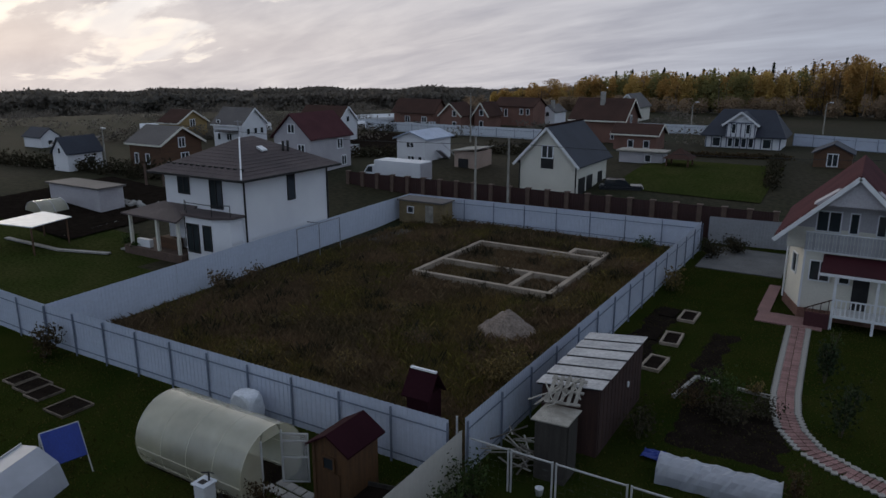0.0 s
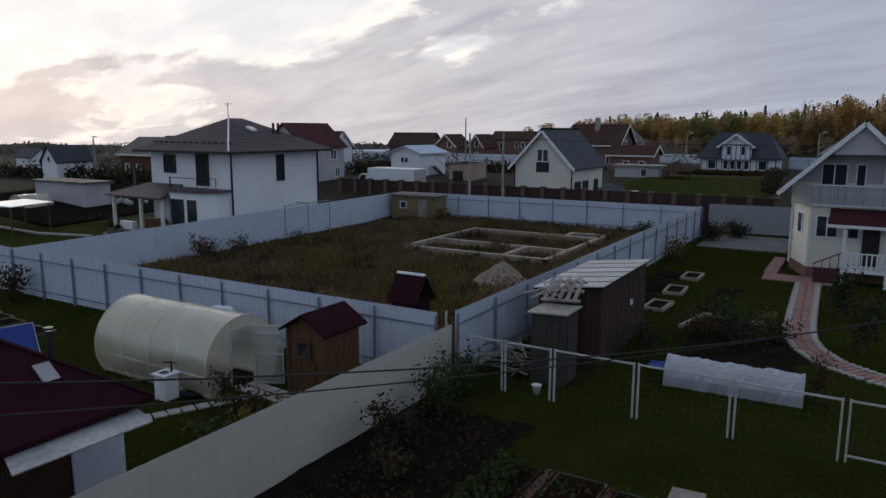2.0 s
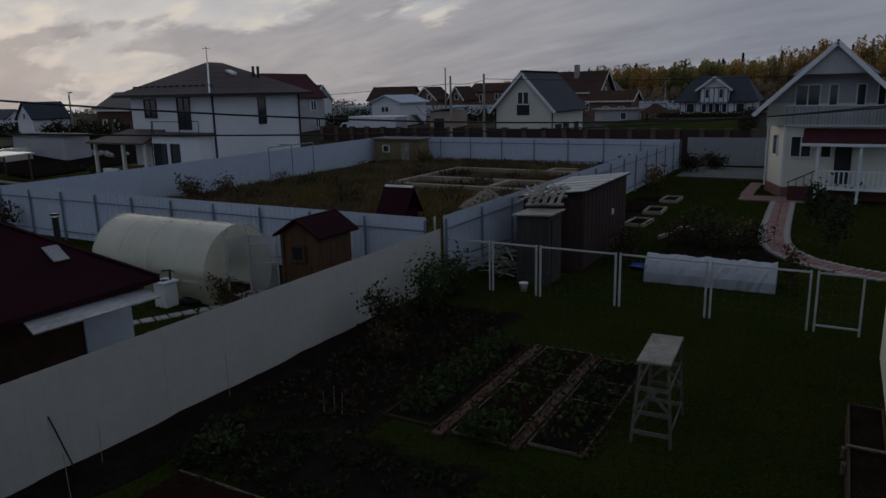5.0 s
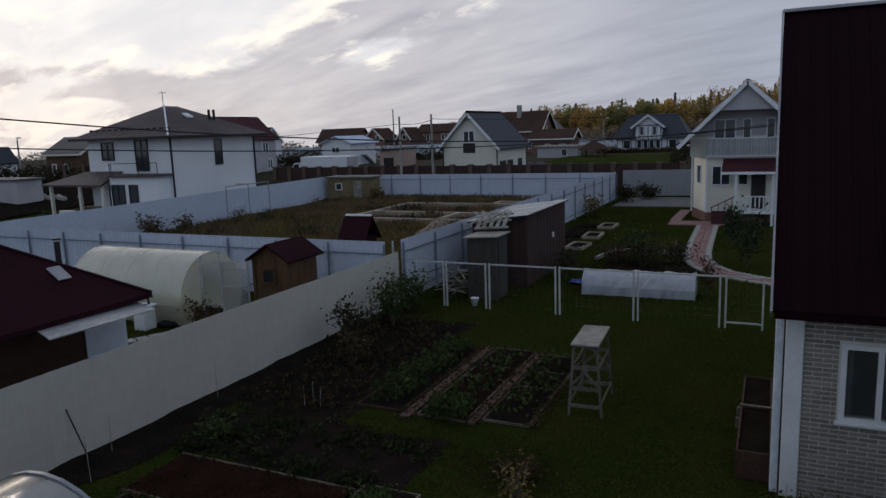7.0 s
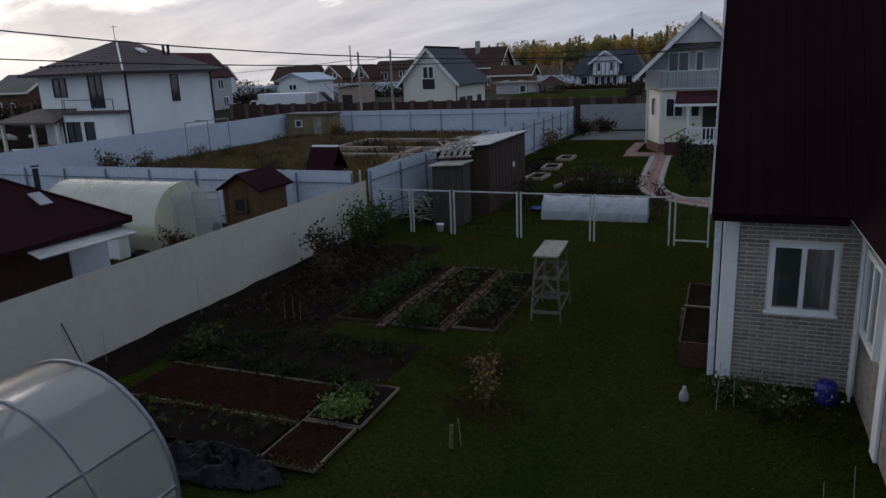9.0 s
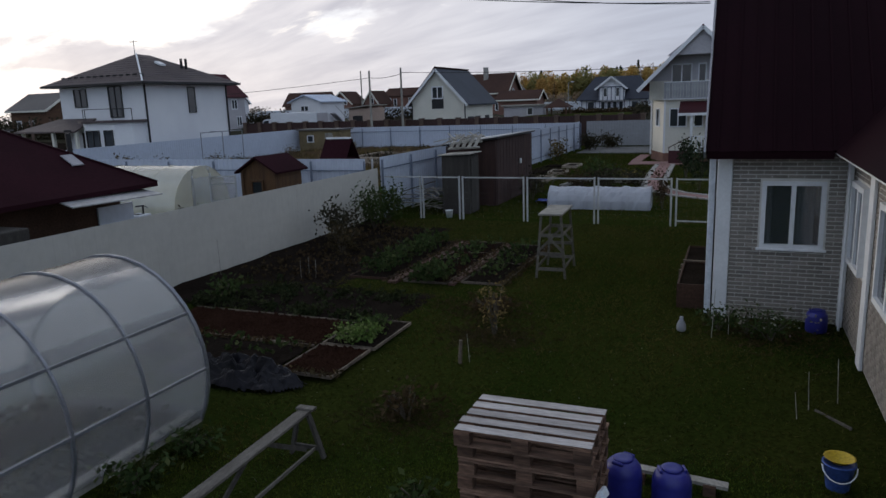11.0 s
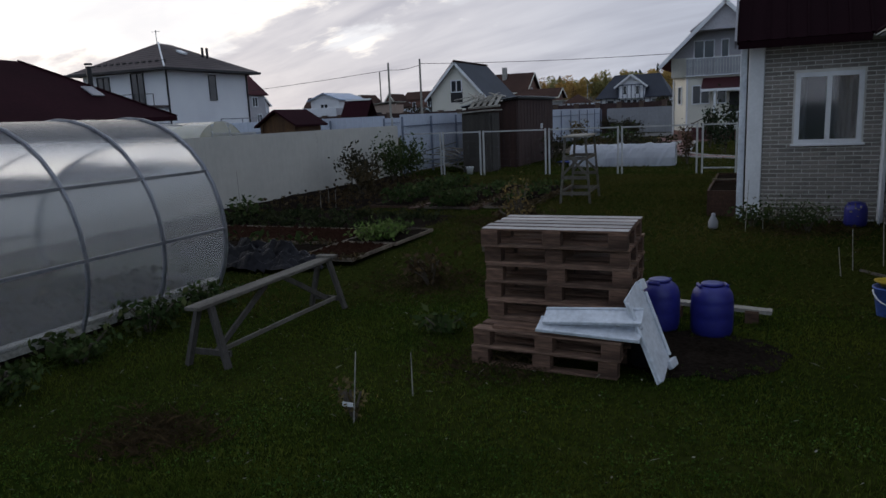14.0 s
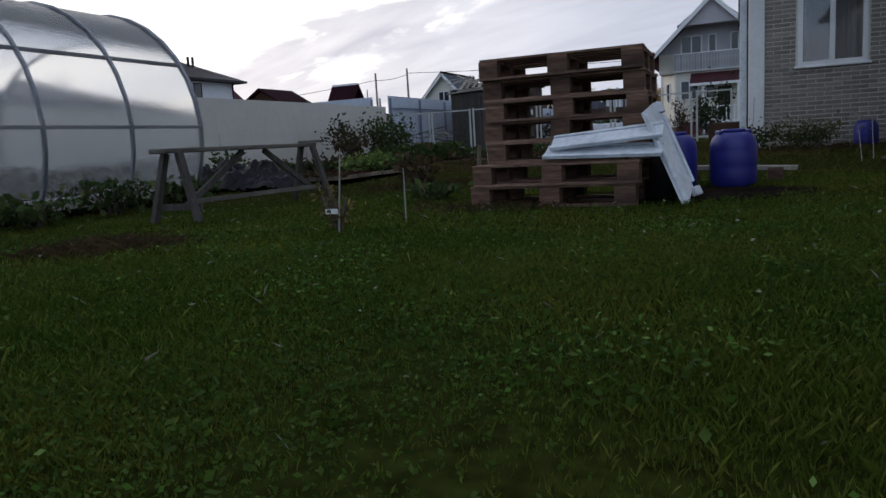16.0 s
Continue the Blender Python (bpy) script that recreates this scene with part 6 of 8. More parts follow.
# ---- white hip-roofed house ----
h1 = thing("white_house", "white plastered two-storey house with a brown hip roof", "house", pose(-22.8, 13.5, 0.45))
part("wall", box(B(), -7.2, 0, -0.7, 0, 7.9, 5.3), M_WHITE, h1)
bm = B()
e = [(-7.9, -0.7, 5.25), (0.7, -0.7, 5.25), (0.7, 8.6, 5.25), (-7.9, 8.6, 5.25)]
rr = [(-3.4, 3.2, 7.25), (-3.7, 4.7, 7.25)]
vs = [bm.verts.new(p) for p in e + rr]
lo = [bm.verts.new((p[0], p[1], p[2] - 0.16)) for p in e]
for f in ((0, 1, 4), (1, 2, 5, 4), (2, 3, 5), (3, 0, 4, 5)):
    bm.faces.new([vs[i] for i in f])
for i in range(4):
    bm.faces.new((lo[i], lo[(i + 1) % 4], vs[(i + 1) % 4], vs[i]))
bm.faces.new(lo[::-1])
part("roof", bm, M_ROOFTILE, h1)
for k in range(1, 12):
    a = k / 12.5
    pa, pb = Vector(e[0]).lerp(Vector(rr[0]), a), Vector(e[1]).lerp(Vector(rr[0]), a)
    part("tile_course", beam(B(), pa + Vector((0.05, 0, 0.008)), pb + Vector((-0.05, 0, 0.008)), 0.035, 0.016), M_ROOFTILE, h1)
    pa, pb = Vector(e[1]).lerp(Vector(rr[0]), a), Vector(e[2]).lerp(Vector(rr[1]), a)
    part("tile_course", beam(B(), pa + Vector((0, 0.05, 0.008)), pb + Vector((0, -0.05, 0.008)), 0.035, 0.016), M_ROOFTILE, h1)
part("hip_cap", beam(B(), Vector(e[1]) + Vector((0, 0, 0.04)), Vector(rr[0]) + Vector((0, 0, 0.05)), 0.10, 0.06), M_TRIM, h1, "pale hip cap")
part("gutter", box(B(), -7.95, -0.82, 5.1, 0.8, -0.7, 5.24), M_DARK, h1)
part("gutter", box(B(), 0.7, -0.7, 5.1, 0.82, 8.6, 5.24), M_DARK, h1)
for y in (0.06, 7.85):
    part("downpipe", rod(B(), (0.06, y, 0), (0.06, y, 5.1), 0.06), M_DARK, h1)
for p in ((-1.6, 5.4), (-1.5, 5.75)):
    part("roof_vent", rod(B(), (*p, 5.8), (*p, 6.95), 0.09), M_DARK, h1)
part("roof_hatch", prism(B(), [(-2.2, 3.5, 6.62), (-1.7, 3.5, 6.4), (-1.7, 4.0, 6.4), (-2.2, 4.0, 6.62)], (0.02, 0, 0.12)), M_TRIM, h1)
part("aerial", rod(B(), (-4.6, 4.3, 6.8), (-4.6, 4.3, 8.3), 0.025), M_TUBE, h1)
part("aerial", rod(B(), (-4.95, 4.3, 8.2), (-4.25, 4.3, 8.2), 0.018), M_TUBE, h1)
window(h1, on_front(-5.35, 0, 3.85), 1.0, 1.05, 2, M_DARK, M_GLASS)
window(h1, on_front(-2.35, 0, 3.15), 1.0, 1.85, 2, M_DARK, M_GLASS)
window(h1, on_side(0, 4.25, 3.3), 0.62, 1.6, 1, M_DARK, M_GLASS, depth=0.05)
part("bay", prism(B(), [(-4.2, 0.0, -0.7), (-4.2, -1.1, -0.7), (-3.6, -1.5, -0.7), (-1.2, -1.5, -0.7), (-0.3, -0.9, -0.7), (-0.2, 0.0, -0.7)], (0, 0, 3.5)), M_WHITE, h1)
part("balcony_slab", prism(B(), [(-4.5, 0.0, 2.804), (-4.5, -1.2, 2.804), (-3.7, -1.7, 2.804), (-1.1, -1.7, 2.804), (0.0, -1.0, 2.804), (0.05, 0.0, 2.804)], (0, 0, 0.14)), M_ROOFTILE, h1)
for x in (-4.3, -3.5, -1.2, -0.2):
    y = -1.5 if -3.7 < x < -1 else -0.95
    part("baluster", rod(B(), (x, y, 2.94), (x, y, 3.65), 0.025), M_DARK, h1)
part("balcony_rail", beam(B(), (-3.5, -1.5, 3.65), (-1.2, -1.5, 3.65), 0.04, 0.04), M_DARK, h1)
part("balcony_rail", beam(B(), (-4.3, -0.95, 3.65), (-3.5, -1.5, 3.65), 0.04, 0.04), M_DARK, h1)
part("balcony_rail", beam(B(), (-1.2, -1.5, 3.65), (-0.2, -0.95, 3.65), 0.04, 0.04), M_DARK, h1)
window(h1, on_front(-3.0, -1.5, 0.55), 1.0, 1.75, 2, M_DARK, M_GLASS)
window(h1, on_front(-1.7, -1.5, 0.8), 0.62, 1.5, 1, M_DARK, M_GLASS)
part("terrace_roof", prism(B(), [(-10.0, -1.6, 2.25), (-4.22, -1.8, 2.25), (-4.22, -0.004, 3.0), (-7.6, -0.004, 3.0)], (0, 0, 0.10)), M_ROOFTILE, h1)
part("terrace_roof", prism(B(), [(-10.0, -1.596, 2.25), (-7.604, 0.0, 3.0), (-7.604, 3.0, 3.0), (-10.0, 3.0, 2.25)][::-1], (0, 0, 0.10)), M_ROOFTILE, h1)
for x, y in ((-9.6, -1.2), (-9.6, 2.6), (-6.6, -1.4), (-4.5, -1.45)):
    part("terrace_post", box(B(), x - 0.09, y - 0.09, -0.6, x + 0.09, y + 0.09, 2.28), M_SIDING, h1)
part("terrace_floor", box(B(), -10.0, -1.6, -0.6, -7.22, 3.0, 0.1), M_PILLAR, h1)
part("terrace_floor", box(B(), -7.216, -1.6, -0.6, -4.22, -0.004, 0.1), M_PILLAR, h1)
part("terrace_table", box(B(), -7.2, -0.8, 0.104, -5.6, -0.3, 0.85), M_WOODFAR, h1)
part("terrace_bench", box(B(), -9.0, -1.3, 0.104, -7.7, -1.0, 0.62), M_TRIM, h1, "white slatted bench")
for k in range(13):
    x = -7.0 + k * 0.56
    part("snow_guard", box(B(), x, 0.12, 5.58, x + 0.26, 0.22, 5.78), M_DARK, h1)
part("terrace_door", box(B(), -5.6, -0.05, 0.26, -4.6, -0.004, 2.2), M_DARK, h1)


# ---- houses beyond the lane ----
g1 = far_house("gable_house", "cream gable house with a dark slate and brown roof", -17.9, -12.4, 43.0, 51.5, 0.9, 3.95, 6.88, "y", M_SIDING, M_DARKROOF, [("f", 2.75, 3.35, 1.0, 1.0)], M_TRIM, 0.45)
part("roof_side", prism(B(), [(-5.9, -0.5, 2.72), (-2.72, -0.5, 6.26), (-2.72, 9.0, 6.26), (-5.9, 9.0, 2.72)], (-0.03, 0, 0.03)), M_BROWNROOF, g1)
for y0, y1 in ((0.8, 2.4), (2.9, 4.4), (6.0, 7.2)):
    part("garage_door", box(B(), 0.004, y0, -0.6, 0.06, y1, 1.5), M_DARK, g1)
part("window_surround", box(B(), -3.36, -0.035, 2.34, -2.14, -0.004, 3.56), M_DARK, g1)
part("corner_pipe", rod(B(), (0.05, -0.05, -0.8), (0.05, -0.05, 2.9), 0.06), M_DARK, g1)
part("corner_pipe", rod(B(), (-5.45, -0.05, -0.8), (-5.45, -0.05, 2.9), 0.06), M_DARK, g1)

bh = thing("half_timbered_house", "white half-timbered house with a dark slate roof and dormer", "house", pose(0.1, 81.5, 1.4))
part("wall", box(B(), -9.1, 0.0, -1.2, 0.0, 6.5, 2.25), M_WHITE, bh)
bm = B()
e = [(-9.7, -0.55, 2.1), (0.6, -0.55, 2.1), (0.6, 7.05, 2.1), (-9.7, 7.05, 2.1)]
rr = [(-7.7, 3.25, 5.3), (-1.4, 3.25, 5.3)]
vs = [bm.verts.new(p) for p in e + rr]
lo = [bm.verts.new((p[0], p[1], p[2] - 0.14)) for p in e]
for f in ((0, 1, 5, 4), (1, 2, 5), (2, 3, 4, 5), (3, 0, 4)):
    bm.faces.new([vs[i] for i in f])
for i in range(4):
    bm.faces.new((lo[i], lo[(i + 1) % 4], vs[(i + 1) % 4], vs[i]))
bm.faces.new(lo[::-1])
part("roof", bm, M_DARKROOF, bh)
for x, w in ((-7.7, 0.9), (-1.6, 0.9), (-6.0, 0.5), (-5.15, 0.5), (-4.35, 0.5), (-3.5, 0.5)):
    window(bh, on_front(x, -0.004, 0.7), w, 1.05, 1, M_TRIM, M_GLASS)
part("dormer", gable_body(B(), -6.5, -0.65, -3.0, 3.2, 1.95, 3.75, 5.05, "y"), M_WHITE, bh)
part("dormer_roof", gable_roof(B(), -6.5, -0.65, -3.0, 3.2, 3.75, 5.05, 0.45, "y", 0.1), M_DARKROOF, bh)
bm = B()
for s in (-1, 1):
    beam(bm, (-4.75, -1.14, 5.12), (-4.75 + s * 2.25, -1.14, 3.42), 0.06, 0.24)
part("dormer_trim", bm, M_TRIM, bh)
for x in (-9.0, -8.3, -7.1, -6.45, -5.58, -4.75, -3.92, -3.05, -2.3, -1.0, -0.1):
    part("timber", box(B(), x - 0.06, -0.04, -1.2, x + 0.06, -0.004, 2.0), M_TIMBERBLUE, bh)
for x in (-6.42, -5.9, -5.3, -4.75, -4.2, -3.6, -3.08):
    part("timber", box(B(), x - 0.06, -0.69, 1.97, x + 0.06, -0.654, 3.75), M_TIMBERBLUE, bh)
part("timber", box(B(), -9.1, -0.06, 0.35, 0, -0.042, 0.47), M_TIMBERBLUE, bh)
part("timber", box(B(), -6.45, -0.71, 3.7, -3.05, -0.692, 3.84), M_TIMBERBLUE, bh)
for x in (-5.6, -3.9):
    window(bh, on_front(x, -0.65, 2.5), 0.42, 1.1, 1, M_TRIM, M_GLASS)

far_house("dark_roofed_cottage", "small white cottage with a dark steep roof", -61.5, -59.0, 24.5, 28.3, 2.0, 3.8, 5.2, "y", M_WHITE, M_DARKROOF, [("f", 1.25, 1.7, 0.4, 0.5), ("s", 2.5, 0.4, 0.6, 0.8)], None, 0.2)
far_house("far_cottage", "distant white cottage with a dark roof", -85.7, -81.8, 35.0, 37.5, 1.6, 3.3, 4.3, "x", M_WHITE, M_DARKROOF, [("s", 1.2, 0.4, 0.6, 0.8)], None, 0.2)
far_house("log_house", "brown log house with a grey gable roof", -57.6, -52.5, 30.6, 35.8, 2.0, 4.5, 6.0, "x", M_WOODFAR, M_GREYROOF, [("s", 2.6, 2.0, 0.7, 0.9), ("s", 2.9, 0.4, 0.9, 0.9), ("f", 2.2, 0.3, 0.5, 1.0), ("f", 4.0, 0.3, 0.5, 1.0)], M_SIDING, 0.35)
far_house("ochre_house", "ochre gable house with a brown roof", -80.5, -76.3, 52.0, 57.3, 2.0, 4.2, 5.8, "x", M_OCHRE, M_BROWNROOF, [("s", 2.6, 1.6, 0.8, 0.9), ("s", 1.4, 0.4, 0.7, 0.9)], M_SIDING, 0.3)
wt = far_house("white_double_gable_house", "white two-storey house with a grey-brown roof", -64.9, -59.6, 48.5, 52.8, 2.0, 4.9, 6.8, "x", M_WHITE, M_GREYROOF, [("s", 1.0, 1.6, 0.5, 0.7), ("s", 2.3, 1.6, 0.5, 0.7), ("s", 3.4, 1.6, 0.5, 0.7), ("f", 4.3, 2.6, 0.5, 0.7), ("f", 4.3, 0.8, 0.5, 0.8), ("f", 2.4, 0.8, 0.8, 0.8)], M_TRIM, 0.25)
part("porch", box(B(), -3.8, -1.2, 1.9, -0.8, -0.004, 2.1), M_GREYROOF, wt)
far_house("red_roofed_house", "grey block house with a red metal roof", -43.1, -38.2, 37.2, 43.6, 1.9, 5.3, 7.5, "y", M_GREYW, M_REDROOF, [("f", 2.45, 3.8, 0.8, 0.8), ("f", 1.2, 1.7, 0.8, 0.9), ("f", 3.9, 1.7, 0.8, 0.9), ("s", 4.6, 2.0, 0.8, 0.9), ("s", 5.2, 0.2, 0.7, 0.9)], None, 0.3)
far_house("white_gable_cottage", "white cottage with a brown roof behind the red one", -61.1, -53.8, 60.7, 64.9, 2.0, 4.7, 6.6, "x", M_WHITE, M_BROWNROOF, [("s", 2.1, 2.6, 0.6, 0.7)], M_TRIM, 0.25)
sh = far_house("blue_roofed_annex", "small white two-storey annex with a pale blue roof", -36.2, -32.4, 49.5, 55.0, 1.2, 4.4, 5.1, "y", M_WHITE, M_BLUEROOF, [("f", 2.0, 2.2, 0.9, 0.5), ("f", 1.9, 0.1, 0.8, 1.1), ("f", 0.7, 0.1, 0.4, 1.1)], None, 0.35)
part("outer_stair", beam(B(), (0.5, 5.5, -0.2), (0.5, 2.0, 1.8), 0.7, 0.12), M_GREYW, sh)
part("stair_rail", beam(B(), (0.85, 5.5, 0.7), (0.85, 2.0, 2.7), 0.05, 0.06), M_GREYW, sh)
far_house("brick_terrace", "long dusky brick building with a brown roof", -64.6, -56.2, 89.7, 94.0, 1.7, 4.3, 6.3, "x", M_BRICKFAR, M_BROWNROOF, [("f", 2.0, 0.7, 0.9, 1.0), ("f", 5.5, 0.7, 0.9, 1.0)], None, 0.4)
for x0, x1, y0, h in ((-52.6, -48.7, 86.0, 6.1), (-48.2, -45.6, 89.7, 6.1)):
    far_house("brick_house_far", "tan brick house with a pale gable edge", x0, x1, y0, y0 + 5.0, 1.7, 4.3, h, "y", M_BRICKFAR, M_BROWNROOF, [("f", 1.2, 2.4, 0.6, 0.8), ("f", 1.2, 0.5, 0.6, 0.9)], M_SIDING, 0.35)
far_house("red_block_house", "reddish block house with small windows", -48.4, -41.0, 97.8, 103.0, 1.7, 5.3, 6.6, "x", M_BRICKFAR, M_BROWNROOF, [("f", 1.0, 2.2, 0.5, 0.9), ("f", 2.2, 2.2, 0.5, 0.9), ("f", 5.2, 1.8, 0.5, 1.2), ("f", 6.3, 2.2, 0.5, 0.9)], None, 0.3)
gm = far_house("rounded_gable_cottage", "white cottage with a rounded grey roof", -42.5, -39.6, 104.2, 109.5, 1.7, 4.0, 5.2, "y", M_WHITE, M_GREYROOF, [("f", 1.4, 1.6, 0.6, 0.7)], None, 0.15, chimney=(-0.9, 1.2, 0.9))
far_house("brown_brick_house", "tan brick house with a brown roof and chimney", -26.7, -19.4, 79.2, 86.0, 1.9, 5.2, 7.7, "x", M_BRICKFAR, M_BROWNROOF, [("s", 3.4, 2.6, 0.7, 1.0), ("f", 1.2, 0.6, 0.8, 0.9)], M_SIDING, 0.5, chimney=(-3.8, 2.4, 1.0))
far_house("brick_outbuilding", "low brick outbuilding with a brown roof", -18.5, -13.1, 72.6, 76.5, 1.8, 4.0, 5.0, "x", M_BRICKFAR, M_BROWNROOF, [("f", 1.2, 0.5, 0.6, 0.8), ("f", 3.2, 0.5, 0.6, 0.8)], M_SIDING, 0.4)
far_house("dark_gabled_house", "dark-roofed house with a white gable", -32.8, -28.5, 117.8, 126.0, 1.9, 4.7, 6.9, "y", M_SIDING, M_GREYROOF, [("f", 2.0, 2.2, 0.7, 0.9)], M_TRIM, 0.3)
ls = thing("grey_annex", "low grey annex with a pale flat roof", "outbuilding", pose(-11.7, 62.0, 1.6))
part("wall", box(B(), -2.4, -1.0, -0.6, 2.4, 1.0, 1.5), M_GREYW, ls)
part("roof", box(B(), -2.7, -1.3, 1.5, 2.7, 1.3, 1.66), M_PALEWOOD, ls)
window(ls, on_front(0.8, -1.0, 0.5), 0.6, 0.7, 1)
gz = thing("gazebo", "open timber gazebo with a dark hip roof", "gazebo", pose(-7.4, 60.6, 1.3))
for x in (-1.1, 1.1):
    for y in (-1.1, 1.1):
        part("post", box(B(), x - 0.08, y - 0.08, -0.3, x + 0.08, y + 0.08, 1.5), M_WOODFAR, gz)
part("parapet", box(B(), -1.1, -1.12, 0, 1.1, -1.06, 0.6), M_WOODFAR, gz)
bm = B()
bmesh.ops.create_cone(bm, cap_ends=True, segments=4, radius1=2.1, radius2=0.1, depth=1.0, matrix=Matrix.Translation((0, 0, 2.0)) @ Matrix.Rotation(radians(45), 4, "Z"))
part("roof", bm, M_BROWNROOF, gz)
far_house("brown_shed", "brown garden shed with a dark roof", 4.8, 8.4, 67.5, 71.5, 1.7, 3.4, 4.3, "y", M_WOODFAR, M_DARKROOF, [("f", 1.8, 0.4, 0.9, 1.2)], None, 0.25)
kiosk = thing("site_cabin", "faded pinkish site cabin with a pale roof", "cabin", pose(-26.8, 50.3, 1.5))
part("wall", box(B(), -1.4, -1.6, -0.4, 1.3, 1.8, 2.0), M_PINK, kiosk)
part("roof", prism(B(), [(-1.7, -2.0, 1.95), (1.5, -2.0, 2.25), (1.5, -2.0, 2.35), (-1.7, -2.0, 2.05)], (0, 4.1, 0)), M_PALEWOOD, kiosk)
part("shutter", box(B(), -0.9, -1.66, 0.2, 0.3, -1.604, 1.2), M_DARK, kiosk)
gs = thing("grey_store", "long low grey store with a flat roof", "outbuilding", pose(-46.0, 17.4, 1.2))
part("wall", box(B(), -3.4, -0.6, -0.6, 3.4, 1.6, 1.5), M_GREYW, gs)
part("roof", box(B(), -3.6, -0.8, 1.5, 3.6, 1.8, 1.62), M_GREYROOF, gs)
cp = thing("carport", "open carport with a pale translucent flat roof", "carport", pose(-38.6, 9.4, 0))
part("roof", prism(B(), [(-1.8, -2.0, 2.0), (1.9, -1.4, 2.0), (0.9, 2.0, 2.0), (-2.6, 2.0, 2.0)], (0, 0, 0.06)), M_TRIM, cp)
for x, y in ((-1.7, -1.8), (1.6, -1.3), (0.7, 1.7), (-2.3, 1.7)):
    part("post", rod(B(), (x, y, 0), (x, y, 2.0), 0.06), M_WOODFAR, cp)
for i, (p, q) in enumerate((((-42.2, 9.1), (-36.8, 9.6)), ((-36.8, 9.6), (-33.1, 10.95)), ((-33.5, 12.2), (-30.1, 12.7)), ((-39.6, 11.7), (-40.0, 18.8)))):
    za, zb = float(ground_z(*p)) + 0.1, float(ground_z(*q)) + 0.1
    solo("stone_edging", beam(B(), (*p, za), (*q, zb), 0.34, 0.10 + 0.004 * i), M_CONCRETE, "pale stone edging of a lawn", "edging", kind="structure")
soil_patch("dark_field", "dark dug soil behind the lawn", -53.0, 11.4, -38.4, 25.0, M_SOIL, 31.0, 0.16, 0.5)
greenhouse("greenhouse", "distant small white arched greenhouse", pose(-46.5, 13.6, 0), 2.4, 1.9, 2.2, 1.1, M_CREAMPOLY, M_WPOST, (0.7,))

truck = thing("box_truck", "white box truck parked behind the fence", "truck", pose(-29.3, 40.5, 1.2))
part("box", bevel(box(B(), -2.7, -1.1, 0.35, 2.7, 1.1, 2.1), 0.03), M_TRUCKWHITE, truck)
part("rear_door", box(B(), 2.704, -1.0, 0.45, 2.73, 1.0, 2.0), M_GREYW, truck)
part("chassis", box(B(), -3.8, -0.7, 0.1, 2.6, 0.7, 0.34), M_DARK, truck)
cab = part("cab", prism(B(), [(-2.8, -1.0, 0.1), (-2.8, -1.0, 1.55), (-3.55, -1.0, 1.5), (-4.05, -1.0, 0.8), (-4.1, -1.0, 0.1)], (0, 2.0, 0)), M_TRUCKWHITE, truck)
part("side_window", prism(B(), [(-3.0, -1.02, 0.85), (-3.0, -1.02, 1.4), (-3.5, -1.02, 1.38), (-3.85, -1.02, 0.85)], (0, 0.016, 0)), M_GLASS, cab)
for x in (-3.4, 1.3):
    for y in (-1.0, 1.0):
        w = part("wheel", rod(B(), (x, y - 0.12, -0.35), (x, y + 0.12, -0.35), 0.42, seg=18), M_CABLE, truck)
        part("hub", rod(B(), (x, y - 0.14, -0.35), (x, y + 0.14, -0.35), 0.18, seg=12), M_TUBE, w)
car = thing("parked_car", "dark estate car parked by the garage", "car", pose(-9.8, 48.2, 0.62, 0, 0, 20))
part("body", bevel(box(B(), -2.0, -0.8, 0.25, 2.0, 0.8, 0.85), 0.12, 2), M_CARGREY, car)
part("cabin", prism(B(), [(-1.6, -0.68, 0.83), (0.9, -0.68, 0.83), (0.3, -0.62, 1.4), (-1.4, -0.62, 1.4)], (0, 1.3, 0)), M_GLASS, car)
for x in (-1.25, 1.25):
    for y in (-0.75, 0.75):
        part("wheel", rod(B(), (x, y - 0.1, 0.3), (x, y + 0.1, 0.3), 0.3, seg=16), M_CABLE, car)
part("headlight", box(B(), 1.96, -0.7, 0.55, 2.01, -0.45, 0.7), M_TRIM, car)


POLE_R, POLE_L = (-14.7, 34.0), (-17.9, 34.4)


# clutter of the far gardens
soil_patch("far_lawn", "green lawn behind the pillared fence", -10.8, 48.0, 2.4, 65.0, M_FARLAWN, 21.0, 0.1, 0.4)
solo("dark_plot", box(B(), -58, 57, 1.7, -43, 75, 1.96), M_SOIL, "dark dug plot behind the red-roofed house", "soil", kind="structure")
gate = thing("white_gate", "white sheet gate beside the red-roofed house", "gate", pose(-44.9, 50.2, 1.4, 0, 0, 30))
part("leaf", ribbed(1.1, 1.7, 0.2), M_TRUCKWHITE, gate)
part("leaf", ribbed(1.1, 1.7, 0.2), M_TRUCKWHITE, gate, at=pose(1.12, 0, 0))
lean_to = thing("grey_lean_to", "grey lean-to shed with a white eave", "shed", pose(-73.5, 31.5, 1.6, 0, 0, 30))
part("wall", box(B(), 0, 0, -0.5, 4.2, 3.0, 1.5), M_GREYW, lean_to)
part("roof", prism(B(), [(-0.2, -0.3, 1.5), (4.4, -0.3, 1.5), (4.4, 3.2, 2.2), (-0.2, 3.2, 2.2)], (0, 0, 0.1)), M_GREYROOF, lean_to)
part("eave", box(B(), -0.2, -0.36, 1.42, 4.4, -0.304, 1.6), M_TRIM, lean_to)
for x, y in ((-47.2, 24.6), (-46.0, 25.6), (-44.6, 27.0)):
    solo("fence_post", bevel(box(B(), -0.09, -0.09, -0.3, 0.09, 0.09, 2.1), 0.02), M_PILLAR, "brown brick post of a dark garden fence", "post", pose(x, y, float(ground_z(x, y))), group="posts of the dark fence")
